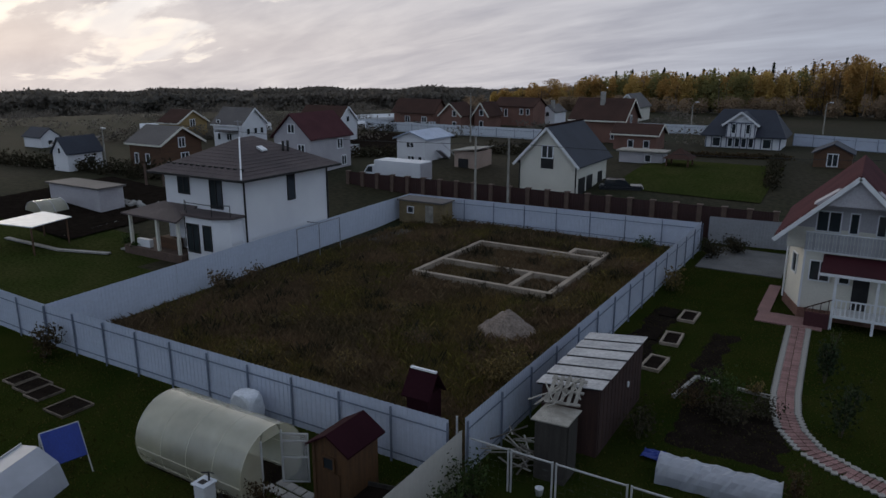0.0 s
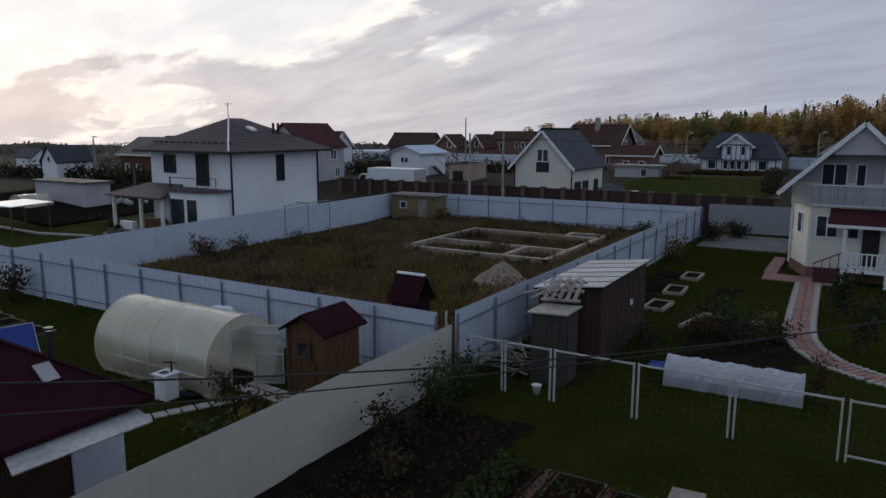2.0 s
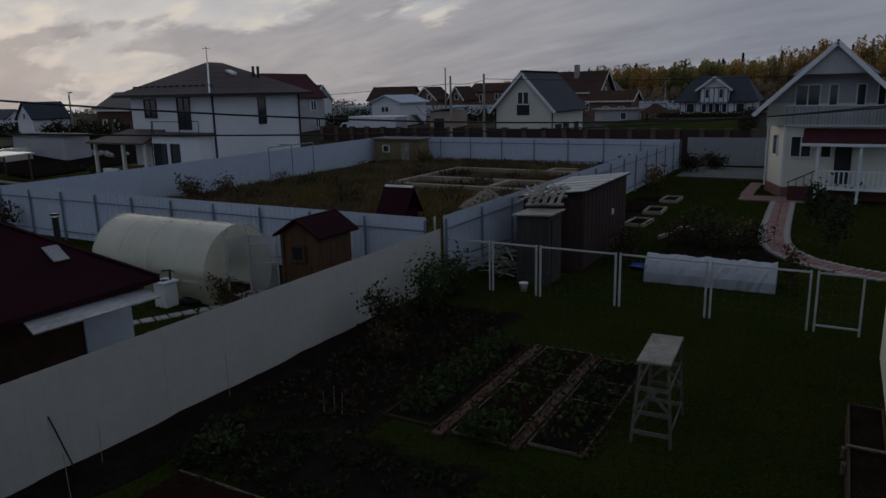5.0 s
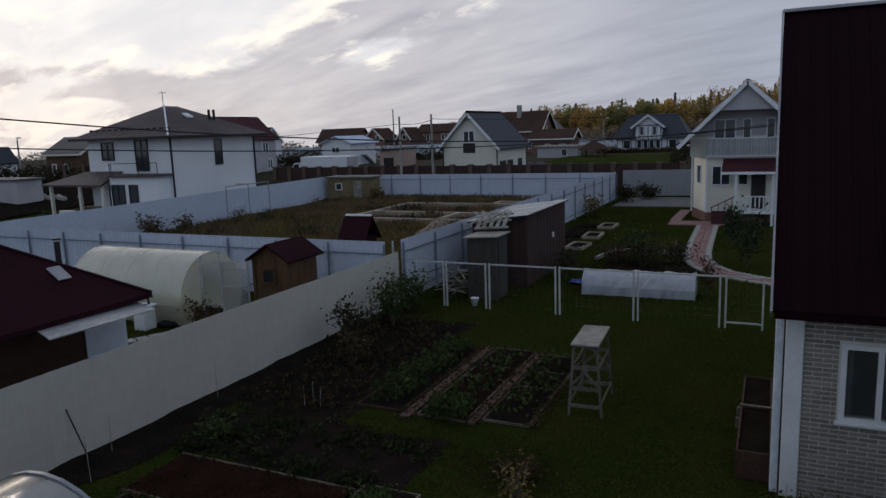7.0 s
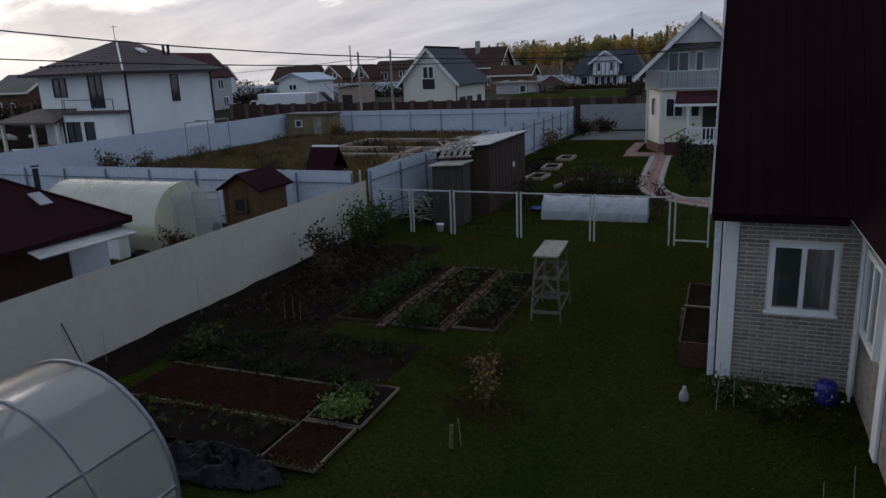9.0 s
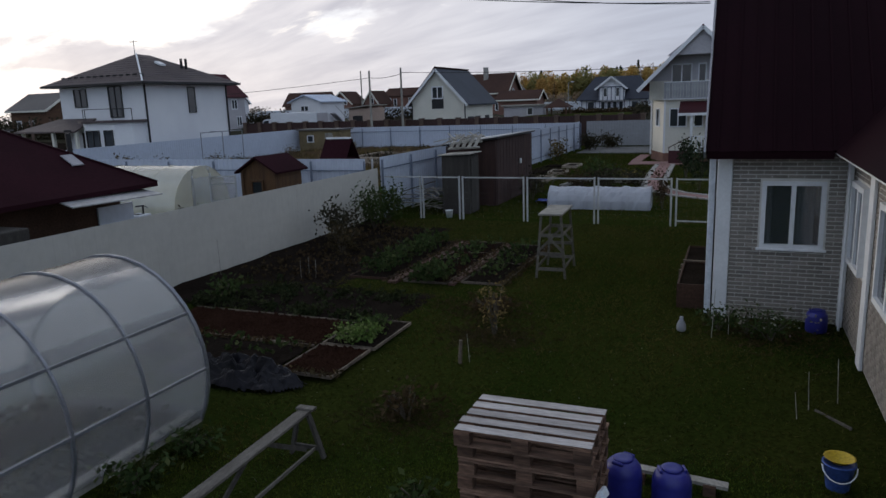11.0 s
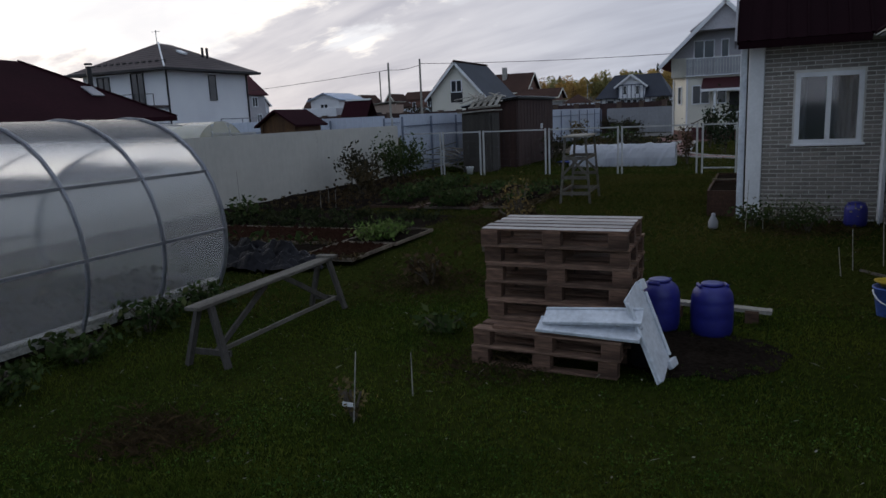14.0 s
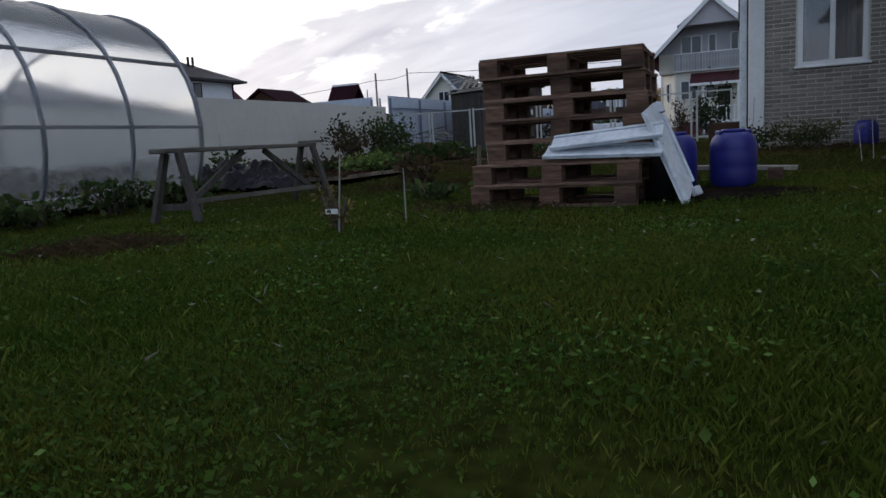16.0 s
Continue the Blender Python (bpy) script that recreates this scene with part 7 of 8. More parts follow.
rng = np.random.default_rng(73)
for x, y, n in ((-46.9, 18.3, 26), (-45.2, 19.4, 22), (-42.6, 19.9, 18)):
    bm = B()
    for _ in range(n):
        r = rng.uniform(0.12, 0.3)
        bmesh.ops.create_icosphere(bm, subdivisions=1, radius=r, matrix=Matrix.Translation((rng.normal() * 0.7, rng.normal() * 0.4, r * 0.6 + 0.2 * rng.random())))
    solo("stone_pile", bm, M_SLABS, "loose pile of pale stones in the garden", "stones", pose(x, y, float(ground_z(x, y))), kind="stuff")


def hedge_row(label, a, b, h, m, n):
    t = rng.random(n)
    x, y = a[0] + (b[0] - a[0]) * t + rng.normal(size=n) * 0.35, a[1] + (b[1] - a[1]) * t + rng.normal(size=n) * 0.35
    top = h * (0.75 + 0.35 * np.sin(t * 23.0) * np.sin(t * 57.0))
    v, f = leaves(rng, np.stack([x, y, ground_z(x, y) + top * rng.random(n)], 1), 0.13, 2)
    raw("hedge_row", v, f, m, label, "hedge")


hedge_row("dark hedge in front of the far cottages", (-71.0, 24.0), (-52.0, 26.5), 1.7, G_BROWNDARK, 2600)
hedge_row("dark hedge beside the log house", (-52.0, 26.0), (-41.0, 31.0), 1.9, G_BROWNDARK, 2200)
hedge_row("dark hedge behind the red-roofed house", (-44.0, 46.0), (-37.0, 53.0), 1.4, G_BROWNDARK, 1500)
hedge_row("row of brown bushes in the far gardens", (-83.0, 44.0), (-66.0, 60.0), 2.2, G_HAZEWOOD, 2600)
hedge_row("row of brown bushes in the far gardens", (-95.0, 62.0), (-70.0, 90.0), 2.6, G_HAZEWOOD, 3000)
hedge_row("row of brown bushes in the far gardens", (-70.0, 66.0), (-52.0, 82.0), 1.6, G_BROWNDARK, 2200)
hedge_row("brown bushes behind the gable house", (-30.0, 60.0), (-19.0, 63.0), 1.8, G_BROWNDARK, 1800)
hedge_row("brown bushes along the far lawn", (2.5, 53.0), (1.2, 69.0), 1.2, G_BROWNDARK, 1600)
hedge_row("low brown hedge before the half-timbered house", (-9.0, 70.0), (2.0, 72.0), 0.6, G_BROWNLEAF, 1600)


def street_lamp(x, y, h, label):
    s = thing("street_lamp", label, "street lamp", pose(x, y, float(ground_z(x, y)) - 0.2), group="street lamps")
    part("pole", rod(B(), (0, 0, 0), (0, 0, h), 0.11, 0.07), M_PALEWOOD, s)
    part("arm", rod(B(), (0, 0, h), (0.6, -0.3, h + 0.25), 0.04), M_TUBE, s)
    part("lamp_head", bevel(box(B(), 0.45, -0.45, h + 0.2, 1.0, -0.2, h + 0.32), 0.03), M_TRIM, s)


street_lamp(-15.5, 103.0, 4.6, "pale street lamp on a concrete pole")
street_lamp(3.2, 108.0, 4.8, "pale street lamp on a concrete pole")
street_lamp(-57.5, 27.6, 4.2, "pale street lamp on a concrete pole")
for x, y, h in ((*POLE_R, 6.7), (*POLE_L, 6.5), (-38.0, 70.0, 6.8)):
    s = thing("utility_pole", "plain grey-brown utility pole", "pole", pose(x, y, float(ground_z(x, y)) - 0.1), group="utility poles")
    part("pole", rod(B(), (0, 0, 0), (0, 0, h), 0.12, 0.08), M_PALEWOOD, s)


def cable(name, label, pts, r):
    cu = bpy.data.curves.new(name, "CURVE")
    cu.dimensions = "3D"
    cu.bevel_depth, cu.bevel_resolution = r, 2
    sp = cu.splines.new("POLY")
    sp.points.add(len(pts) - 1)
    for q, c in zip(sp.points, pts):
        q.co = (*c, 1)
    cu.materials.append(M_CABLE)
    ob = new(name, cu)
    return tagged(ob, label, "cable", "overhead cables")


def span(a, b, sag, n=24):
    return [(a[0] + (b[0] - a[0]) * t, a[1] + (b[1] - a[1]) * t, a[2] + (b[2] - a[2]) * t - 4 * sag * t * (1 - t)) for t in (i / n for i in range(n + 1))]


def hung(y0, m, z0, n, k):
    """A cable that sags along the line y = y0 + m x, down to the roof of the brick house."""
    return [(x, y0 + m * x, z0 + n * (x - 5) + k * (x - 5) ** 2) for x in (-8 + 19.05 * i / 40 for i in range(41))]


cable("power_cable", "black overhead power cable sagging across the gardens", hung(-21.1, 1.2, 5.633, -0.183, 0.022), 0.007)
cable("power_cable", "black overhead power cable sagging across the gardens", hung(-21.1, 1.2, 5.388, -0.102, 0.016), 0.006)
cable("lane_cable", "thin overhead cable along the lane", span((*POLE_L, 6.1), (-75.0, 45.0, 5.2), 0.6), 0.02)
cable("lane_cable", "thin overhead cable along the lane", span((*POLE_R, 6.4), (18.0, 41.0, 6.4), 0.4), 0.02)
cable("lane_cable", "thin overhead cable along the lane", span((*POLE_R, 6.3), (*POLE_L, 6.1), 0.15), 0.02)
# pale fences far off
sheet_fence("fence_behind_timbered", "white sheet fence behind the half-timbered house", (0.9, 88.5), (30.0, 80.0), 1.9, 2.6, M_FENCE, M_POST, -1, z0=1.6)
sheet_fence("fence_far_field", "pale concrete fence across the far field", (-62.0, 78.0), (-26.0, 78.0), 1.7, 3.0, M_WPLASTIC, M_POST, -1, z0=1.7)
sheet_fence("fence_far_lane", "pale fence along the far lane", (-28.0, 98.0), (-9.0, 98.0), 1.6, 3.0, M_WPLASTIC, M_POST, -1, z0=1.7)
sheet_fence("fence_far_plot", "pale low concrete fence between far plots", (-68.0, 76.0), (-56.0, 90.0), 0.9, 3.0, M_WPLASTIC, M_POST, -1, z0=1.8)
sheet_fence("fence_far_plot_back", "pale low concrete fence between far plots", (-76.0, 80.0), (-62.0, 96.0), 0.9, 3.0, M_WPLASTIC, M_POST, -1, z0=1.8)
for x, y, w in ((-78.0, 66.0, 9.0), (-68.0, 76.0, 12.0), (-90.0, 60.0, 7.0), (-72.0, 96.0, 16.0)):
    s = thing("far_greenhouse_row", "far row of pale low greenhouses", "greenhouse", pose(x, y, 1.6, 0, 0, 55), group="far greenhouse rows")
    part("row", prism(B(), [(-w / 2, -0.8, 0), (-w / 2, -0.8, 0.9), (-w / 2, 0, 1.5), (-w / 2, 0.8, 0.9), (-w / 2, 0.8, 0)], (w, 0, 0)), M_TRIM, s)


# ---- woods ----
WOOD_X, WOOD_TOP = (-110, -82, -62, -42, -30, -19, -6, 6, 20, 60, 90), (2.5, 5.6, 8.4, 10.4, 9.2, 10.2, 11.2, 13.0, 14.0, 16.0, 17.0)


def stand(rng, pts, name, label, material, lift=1.0, per=1150, leaf=0.24):
    """Trees of one hue as one stand: each a crown of overlapping rounded boughs of small leaf clumps."""
    cs = []
    for x, y in pts:
        z0 = float(ground_z(x, y))
        h = float(np.interp(x, WOOD_X, WOOD_TOP)) * rng.uniform(0.80, 1.0) * lift
        wide = rng.uniform(2.0, 3.0) * (0.7 + h / 30)
        boughs = rng.normal(size=(11, 3))
        boughs /= np.linalg.norm(boughs, axis=1)[:, None]
        boughs *= np.array([wide * 0.75, wide * 0.75, h * 0.40]) * rng.uniform(0.5, 1.0, (11, 1))
        boughs[0] = (0, 0, h * 0.40)
        boughs += np.array([x, y, z0 + h * 0.50])
        d = rng.normal(size=(per, 3))
        d /= np.linalg.norm(d, axis=1)[:, None]
        r = wide * rng.uniform(0.32, 0.52, 11)[rng.integers(0, 11, per)] * rng.uniform(0.7, 1.08, per)
        c = boughs[rng.integers(0, 11, per)] + d * np.column_stack([r, r, r * 1.15])
        c[:, 2] = np.clip(c[:, 2], z0 + 0.3, z0 + h * 1.02)
        cs.append(c)
    v, f = leaves(rng, np.concatenate(cs), leaf, 1)
    raw(name, v, f, material, label, "woods")


def spruce(rng, pts, name, label, extra):
    cs = []
    for x, y in pts:
        z0 = float(ground_z(x, y))
        h = float(np.interp(x, WOOD_X, WOOD_TOP)) + rng.uniform(*extra)
        t = rng.random(300) ** 0.6
        r = (1 - t) * h * 0.13 * (0.75 + 0.35 * np.sin(t * h * 5.0)) + 0.06
        a = rng.uniform(0, 2 * np.pi, 300)
        q = rng.uniform(0.3, 1.0, 300)
        cs.append(np.stack([x + np.cos(a) * r * q, y + np.sin(a) * r * q, z0 + h * (0.12 + 0.88 * t)], 1))
    v, f = leaves(rng, np.concatenate(cs), 0.33, 1, 0.3)
    raw(name, v, f, G_PINE, label, "woods")


rng = np.random.default_rng(21)


def band(n, x0, x1, ya, yb, depth):
    x = rng.uniform(x0, x1, n)
    t = (x - x0) / (x1 - x0)
    return np.stack([x, ya + (yb - ya) * t + rng.uniform(0, depth, n)], 1)


stand(rng, band(150, -82, 66, 160, 150, 20), "autumn_wood", "ochre autumn trees behind the houses", G_AUTUMN)
stand(rng, band(120, -90, 70, 149, 140, 6), "wood_edge", "low brown undergrowth along the edge of the wood", G_BAREWOOD, 0.36, 420, 0.2)
stand(rng, band(60, -80, 66, 158, 148, 14), "yellow_wood", "yellow autumn trees behind the houses", G_YELLOWWOOD, 0.92)
stand(rng, band(46, -58, -16, 160, 154, 18), "green_wood", "still green trees in the autumn wood", G_GREENWOOD, 1.02)
stand(rng, band(22, -16, 66, 158, 152, 18), "green_wood", "still green trees in the autumn wood", G_GREENWOOD, 0.9)
stand(rng, band(46, -100, 66, 162, 154, 14), "bare_wood", "half-bare brown trees in the autumn wood", G_BAREWOOD, 1.0, 700, 0.2)
spruce(rng, band(62, -12, 66, 168, 162, 16), "spruce_wood", "dark spruces rising out of the wood", (-1.4, 1.1))
spruce(rng, band(34, -60, -12, 172, 168, 14), "spruce_wood", "dark spruces rising out of the wood", (-0.4, 1.3))
bm = B()
for x, y in band(120, -86, 66, 158, 148, 18):
    z0 = float(ground_z(x, y))
    rod(bm, (x, y, z0 - 0.3), (x + rng.uniform(-0.4, 0.4), y, z0 + 0.7 * float(np.interp(x, WOOD_X, WOOD_TOP))), 0.13, 0.05, 5)
solo("wood_trunks", bm, M_BARK, "pale and dark trunks of the autumn wood", "trunks", kind="stuff")
cs = []
for ring, count, ha, hb in ((330.0, 3000, 6.0, 9.0), (420.0, 3600, 11.0, 14.0), (470.0, 3600, 14.0, 17.0)):
    a = rng.uniform(radians(-16), radians(70), count)
    r = ring + rng.uniform(-20, 20, count)
    x, y = 10 - np.sin(a) * r, -16 + np.cos(a) * r
    h = (ha + hb) / 2 + 0.7 * np.sin(a * 37) + 0.5 * np.sin(a * 91) + rng.uniform(-0.6, 0.6, count) + 1.2 * (rng.random(count) > 0.99)
    z = ground_z(x, y)
    for k in range(30):
        q = 1 - rng.random(count) ** 1.7
        cs.append(np.stack([x + rng.normal(size=count) * 2.2, y + rng.normal(size=count) * 2.2, z + h * (0.1 + 0.9 * q)], 1)) if k else None
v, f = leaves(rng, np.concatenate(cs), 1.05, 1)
raw("far_woods", v, f, G_HAZEWOOD, "distant grey-brown woods along the horizon, paled for haze", "woods")
cs = []
for count, spread in ((260, 1),):
    a = rng.uniform(radians(12), radians(80), count)
    r = rng.uniform(100, 320, count)
    x, y = 10 - np.sin(a) * r, -16 + np.cos(a) * r
    h = rng.uniform(0.8, 2.4, count)
    z = ground_z(x, y)
    for k in range(110):
        q = rng.random(count)
        cs.append(np.stack([x + rng.normal(size=count) * 1.3, y + rng.normal(size=count) * 1.3, z + h * q], 1))
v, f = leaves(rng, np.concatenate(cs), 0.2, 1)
raw("field_bushes", v, f, G_HAZEWOOD, "grey-brown bushes scattered over the far gardens, paled for haze", "bushes")


# ---- plants of the gardens ----
bushes = [
    ("currant_bush", "green currant bush turning brown by the fence", 1.25, -4.2, 0.6, 1.05, G_BROWNDARK, 900, 0.05), ("currant_bush", "leafy dark currant bush by the beige fence", 1.3, -2.2, 0.7, 1.15, G_GREEN, 1000, 0.05),
    ("currant_bush", "leafy dark currant bush by the beige fence", 1.0, -0.7, 0.7, 1.1, G_GREEN, 1000, 0.05), ("currant_bush", "reddish-brown currant bush in the garden", 2.1, -5.6, 0.55, 0.8, G_BROWNLEAF, 380, 0.05),
    ("young_shrub", "thin olive shrub standing in the lawn", 7.98, -10.75, 0.36, 0.95, G_OLIVE, 230, 0.034), ("young_shrub", "low brown shrub in the lawn", 7.9, -14.0, 0.35, 0.4, G_BROWNLEAF, 220, 0.04),
    ("young_shrub", "low withered shrub beside the shrubbery", 7.6, -9.6, 0.5, 0.35, G_BROWNLEAF, 240, 0.045), ("garden_plant", "tall leafy plant at the end of the strawberry row", 2.0, -10.2, 0.4, 0.5, G_GREEN, 260, 0.05),
    ("rose_bush", "dark shrub in the flower bed", 6.4, 9.6, 1.0, 1.1, G_GREEN, 620, 0.07), ("rose_bush", "dark brownish shrub in the flower bed", 5.4, 8.6, 0.9, 0.8, G_BROWNLEAF, 480, 0.06),
    ("young_conifer", "small dark conifer on the lawn", 9.5, 13.5, 0.5, 1.6, G_PINE, 520, 0.07), ("young_conifer", "small dark conifer on the lawn", 10.3, 8.95, 0.75, 2.0, G_PINE, 520, 0.07),
    ("young_tree", "thin sapling beside the paved path", 9.6, 15.8, 0.35, 1.5, G_GREEN, 160, 0.05), ("climbing_plant", "yellowing plant at the end of the tunnel", 9.35, 3.6, 0.4, 1.2, G_BROWNLEAF, 340, 0.05),
    ("hedge_bush", "dark bush by the far corner of the fence", 1.7, 31.0, 0.9, 1.2, G_BROWNDARK, 1100, 0.07), ("hedge_bush", "dark bush by the far corner of the fence", 3.0, 33.2, 1.1, 1.1, G_BROWNDARK, 1200, 0.07),
    ("fence_bush", "yellow-green weed bush by the long fence", 1.3, 22.5, 0.7, 1.2, G_OLIVE, 380, 0.08), ("ball_shrub", "clipped round dark shrub", -33.6, 12.9, 0.55, 0.9, G_GREEN, 420, 0.08),
    ("ball_shrub", "clipped round dark shrub", -31.9, 12.4, 0.5, 0.8, G_GREEN, 420, 0.08), ("corner_bush", "brown bush in the corner of the fences", -19.9, -1.3, 0.8, 1.4, G_BROWNLEAF, 520, 0.08),
    ("garden_plant", "yellow-brown plants by the cream greenhouse", -3.9, -4.3, 0.5, 0.8, G_BROWNLEAF, 360, 0.05), ("garden_plant", "brown plants along the slab path", -2.9, -4.7, 0.7, 0.6, G_BROWNLEAF, 360, 0.05),
    ("garden_plant", "low green plants along the slab path", -2.4, -6.2, 0.8, 0.5, G_GREEN, 360, 0.05), ("goldenrod", "yellow-green weed clump in the plot", -1.5, 6.6, 1.3, 1.5, G_OLIVE, 1500, 0.06),
    ("weed_clump", "dark weed clump by the west fence", -20.0, 8.6, 0.6, 1.3, G_DRY, 320, 0.08), ("weed_clump", "dark weed clump by the west fence", -20.1, 11.4, 0.6, 1.1, G_DRY, 320, 0.08),
    ("weed_clump", "weed clump in front of the low hut", -17.6, 29.2, 0.8, 1.2, G_OLIVE, 380, 0.09), ("weed_clump", "dark weed clump near the back fence", -2.6, 30.6, 0.7, 1.0, G_GREEN, 300, 0.08),
    ("flower_clump", "tall flowers with pale heads by the brick wall", 11.9, -9.6, 0.5, 0.40, G_GREEN, 460, 0.026), ("flower_clump", "tall flowers with pale heads by the brick wall", 12.2, -9.8, 0.42, 0.36, G_GREEN, 460, 0.026),
    ("flower_clump", "low green flowers by the house corner", 11.45, -9.5, 0.35, 0.35, G_GREEN, 260, 0.035), ("weed_clump", "low leafy weeds along the greenhouse", 5.85, -15.6, 0.36, 0.28, G_GREEN, 300, 0.04),
    ("weed_clump", "low leafy weeds along the greenhouse", 5.9, -16.5, 0.36, 0.30, G_GREEN, 300, 0.04), ("weed_clump", "low leafy weeds along the greenhouse", 6.0, -17.4, 0.38, 0.28, G_GREEN, 300, 0.04),
    ("weed_clump", "low leafy weeds along the greenhouse", 6.1, -18.3, 0.4, 0.28, G_GREEN, 300, 0.04), ("weed_clump", "low broad-leaved weeds by the trestle", 8.75, -15.7, 0.3, 0.16, G_GREEN, 140, 0.045),
]
rng = np.random.default_rng(61)
for x, y in ((-6.5, 8.2), (-9.0, 10.6), (-13.5, 7.0), (-16.0, 12.5), (-18.8, 5.0), (-19.2, 15.0), (-11.0, 14.6), (-2.2, 15.5), (-14.5, 20.5), (-16.8, 25.0), (-7.5, 4.0), (-2.0, 24.5), (-8.6, 20.6), (-5.8, 23.2), (-18.2, 22.0), (-11.8, 3.0)):
    dry = rng.random() < 0.5
    bushes.append(("weed_clump", "tall clump of withered weeds in the plot" if dry else "olive clump of weeds in the plot", x, y, float(rng.uniform(0.6, 1.1)), float(rng.uniform(0.7, 1.2)), G_DRY if dry else G_OLIVE, 420, 0.05))
for i, (nm, lb, x, y, r, h, m, n, lf) in enumerate(bushes):
    bush(nm, lb, nm.split("_")[-1], x, y, r, h, m, n, lf, 100 + i, z=float(ground_z(x, y)), stems=8)
solo("greenhouse_soil", box(B(), 3.35, -21.1, -0.1, 5.35, -14.8, -0.03), M_SOIL, "dark soil on the greenhouse floor", "soil", kind="structure")
solo("greenhouse_soil", box(B(), -8.7, -4.5, 0, -4.4, -2.3, 0.03), M_SOIL, "dark soil on the floor of the cream greenhouse", "soil", kind="structure")
rng = np.random.default_rng(67)
c = np.column_stack([rng.choice((3.55, 5.05), 1500) + rng.normal(size=1500) * 0.16, rng.uniform(-20.6, -15.3, 1500), 0.02 + 0.28 * rng.random(1500) ** 1.6])
v, f = leaves(rng, c, 0.055, 2)
v[:, 2] = np.abs(v[:, 2])
raw("greenhouse_plants", v, f, G_BROWNDARK, "withered dark plants inside the greenhouse", "plants")
bush("garden_plant", "small half-withered plant at the foot of a stake", "plant", 9.0, -17.7, 0.14, 0.26, G_OLIVE, 110, 0.022, 310, z=-0.1, stems=7)
bush("leafy_greens", "bright green leafy vegetables in the framed bed", "vegetables", 5.95, -11.75, 0.44, 0.28, G_BRIGHT, 900, 0.036, 300, stems=14)
bush("leafy_greens", "bright green leafy vegetables in the framed bed", "vegetables", 5.85, -11.2, 0.38, 0.22, G_GREEN, 520, 0.036, 301, stems=10)
rng = np.random.default_rng(31)
c = []
for x0, x1, y0, y1, n in ((1.6, 5.6, -10.85, -10.4, 520), (2.2, 5.9, -9.6, -9.1, 480), (1.4, 2.4, -10.9, -9.2, 150), (1.4, 5.9, -10.9, -8.6, 260)):
    k = max(8, n // 11)
    hx, hy = rng.uniform(x0, x1, k), rng.uniform(y0, y1, k)
    pick = rng.integers(0, k, n)
    c.append(np.stack([hx[pick] + rng.normal(size=n) * 0.07, hy[pick] + rng.normal(size=n) * 0.07, 0.02 + 0.14 * rng.random(n) ** 1.5], 1))
v, f = leaves(rng, np.concatenate(c), 0.042, 3)
v[:, 2] = np.abs(v[:, 2])
raw("strawberry_rows", v, f, G_STRAWBERRY, "dark rows of strawberry plants in bare soil", "plants")
soil_patch("strawberry_soil", "bare dark soil under the strawberry rows", 0.9, -11.1, 6.3, -8.6, M_SOIL, 3.0)
soil_patch("garden_soil", "bare dark soil with withered plants by the beige fence", 0.7, -9.0, 3.9, -1.3, M_SOIL, 8.0)
c = [np.stack([rng.uniform(1.0, 3.4, 700), rng.uniform(-8.6, -1.8, 700), 0.03 + 0.22 * rng.random(700) ** 2], 1)]
v, f = leaves(rng, np.concatenate(c), 0.05, 3)
v[:, 2] = np.abs(v[:, 2])
raw("withered_plants", v, f, G_BROWNLEAF, "withered brown plants on bare garden soil", "plants")
c = []
for x0, x1, y0, y1, n, hh in ((3.7, 4.5, -7.7, -3.8, 560, 0.3), (5.1, 5.9, -7.7, -3.7, 170, 0.16), (6.35, 7.1, -7.6, -3.8, 150, 0.14), (5.2, 6.0, -8.2, -7.4, 220, 0.3), (2.2, 5.3, -13.1, -12.4, 90, 0.14)):
    c.append(np.stack([rng.uniform(x0, x1, n), rng.uniform(y0, y1, n), rng.uniform(0.1, 0.1 + hh, n)], 1))
v, f = leaves(rng, np.concatenate(c), 0.06, 2)
raw("vegetable_leaves", v, f, G_GREEN, "green vegetable leaves in the timber-edged beds", "plants")
n = 70
c = np.stack([rng.uniform(11.3, 13.0, n), rng.uniform(-10.2, -9.2, n), rng.uniform(0.2, 0.5, n)], 1)
v, f = leaves(rng, c, 0.025, 2)
raw("flower_heads", v, f, G_FLOWER, "small pale flower heads by the brick wall", "flowers")


# ---- shrubs by the long shed, the film tunnel and the weedy plot ----
bush("shrub", "dark half-bare shrub beside the long shed", "shrub", 4.35, 5.24, 0.8, 1.0, G_BROWNDARK, 420, 0.06, 91)
bush("shrub", "dark half-bare shrub against the blue fence", "shrub", -20.0, 9.3, 0.8, 1.2, G_BROWNDARK, 420, 0.06, 92)
bush("shrub", "dark half-bare shrub in the empty plot", "shrub", -17.4, 14.2, 1.0, 0.9, G_BROWNDARK, 420, 0.06, 93)
bush("shrub", "low dark shrub on bare soil behind the film tunnel", "shrub", 6.6, 7.9, 1.0, 1.0, G_BROWNDARK, 620, 0.06, 98)
bush("shrub", "low dark shrub on bare soil behind the film tunnel", "shrub", 7.9, 8.9, 0.7, 0.8, G_BROWNDARK, 420, 0.06, 99)
soil_patch("bare_soil", "dark bare soil round the shrubs behind the tunnel", 4.9, 5.2, 9.0, 9.6, M_SOIL, 5.0)
bush("shrub", "small pale-leaved shrub on the neighbouring lawn", "shrub", 7.28, 10.82, 0.4, 0.6, G_OLIVE, 220, 0.05, 94)
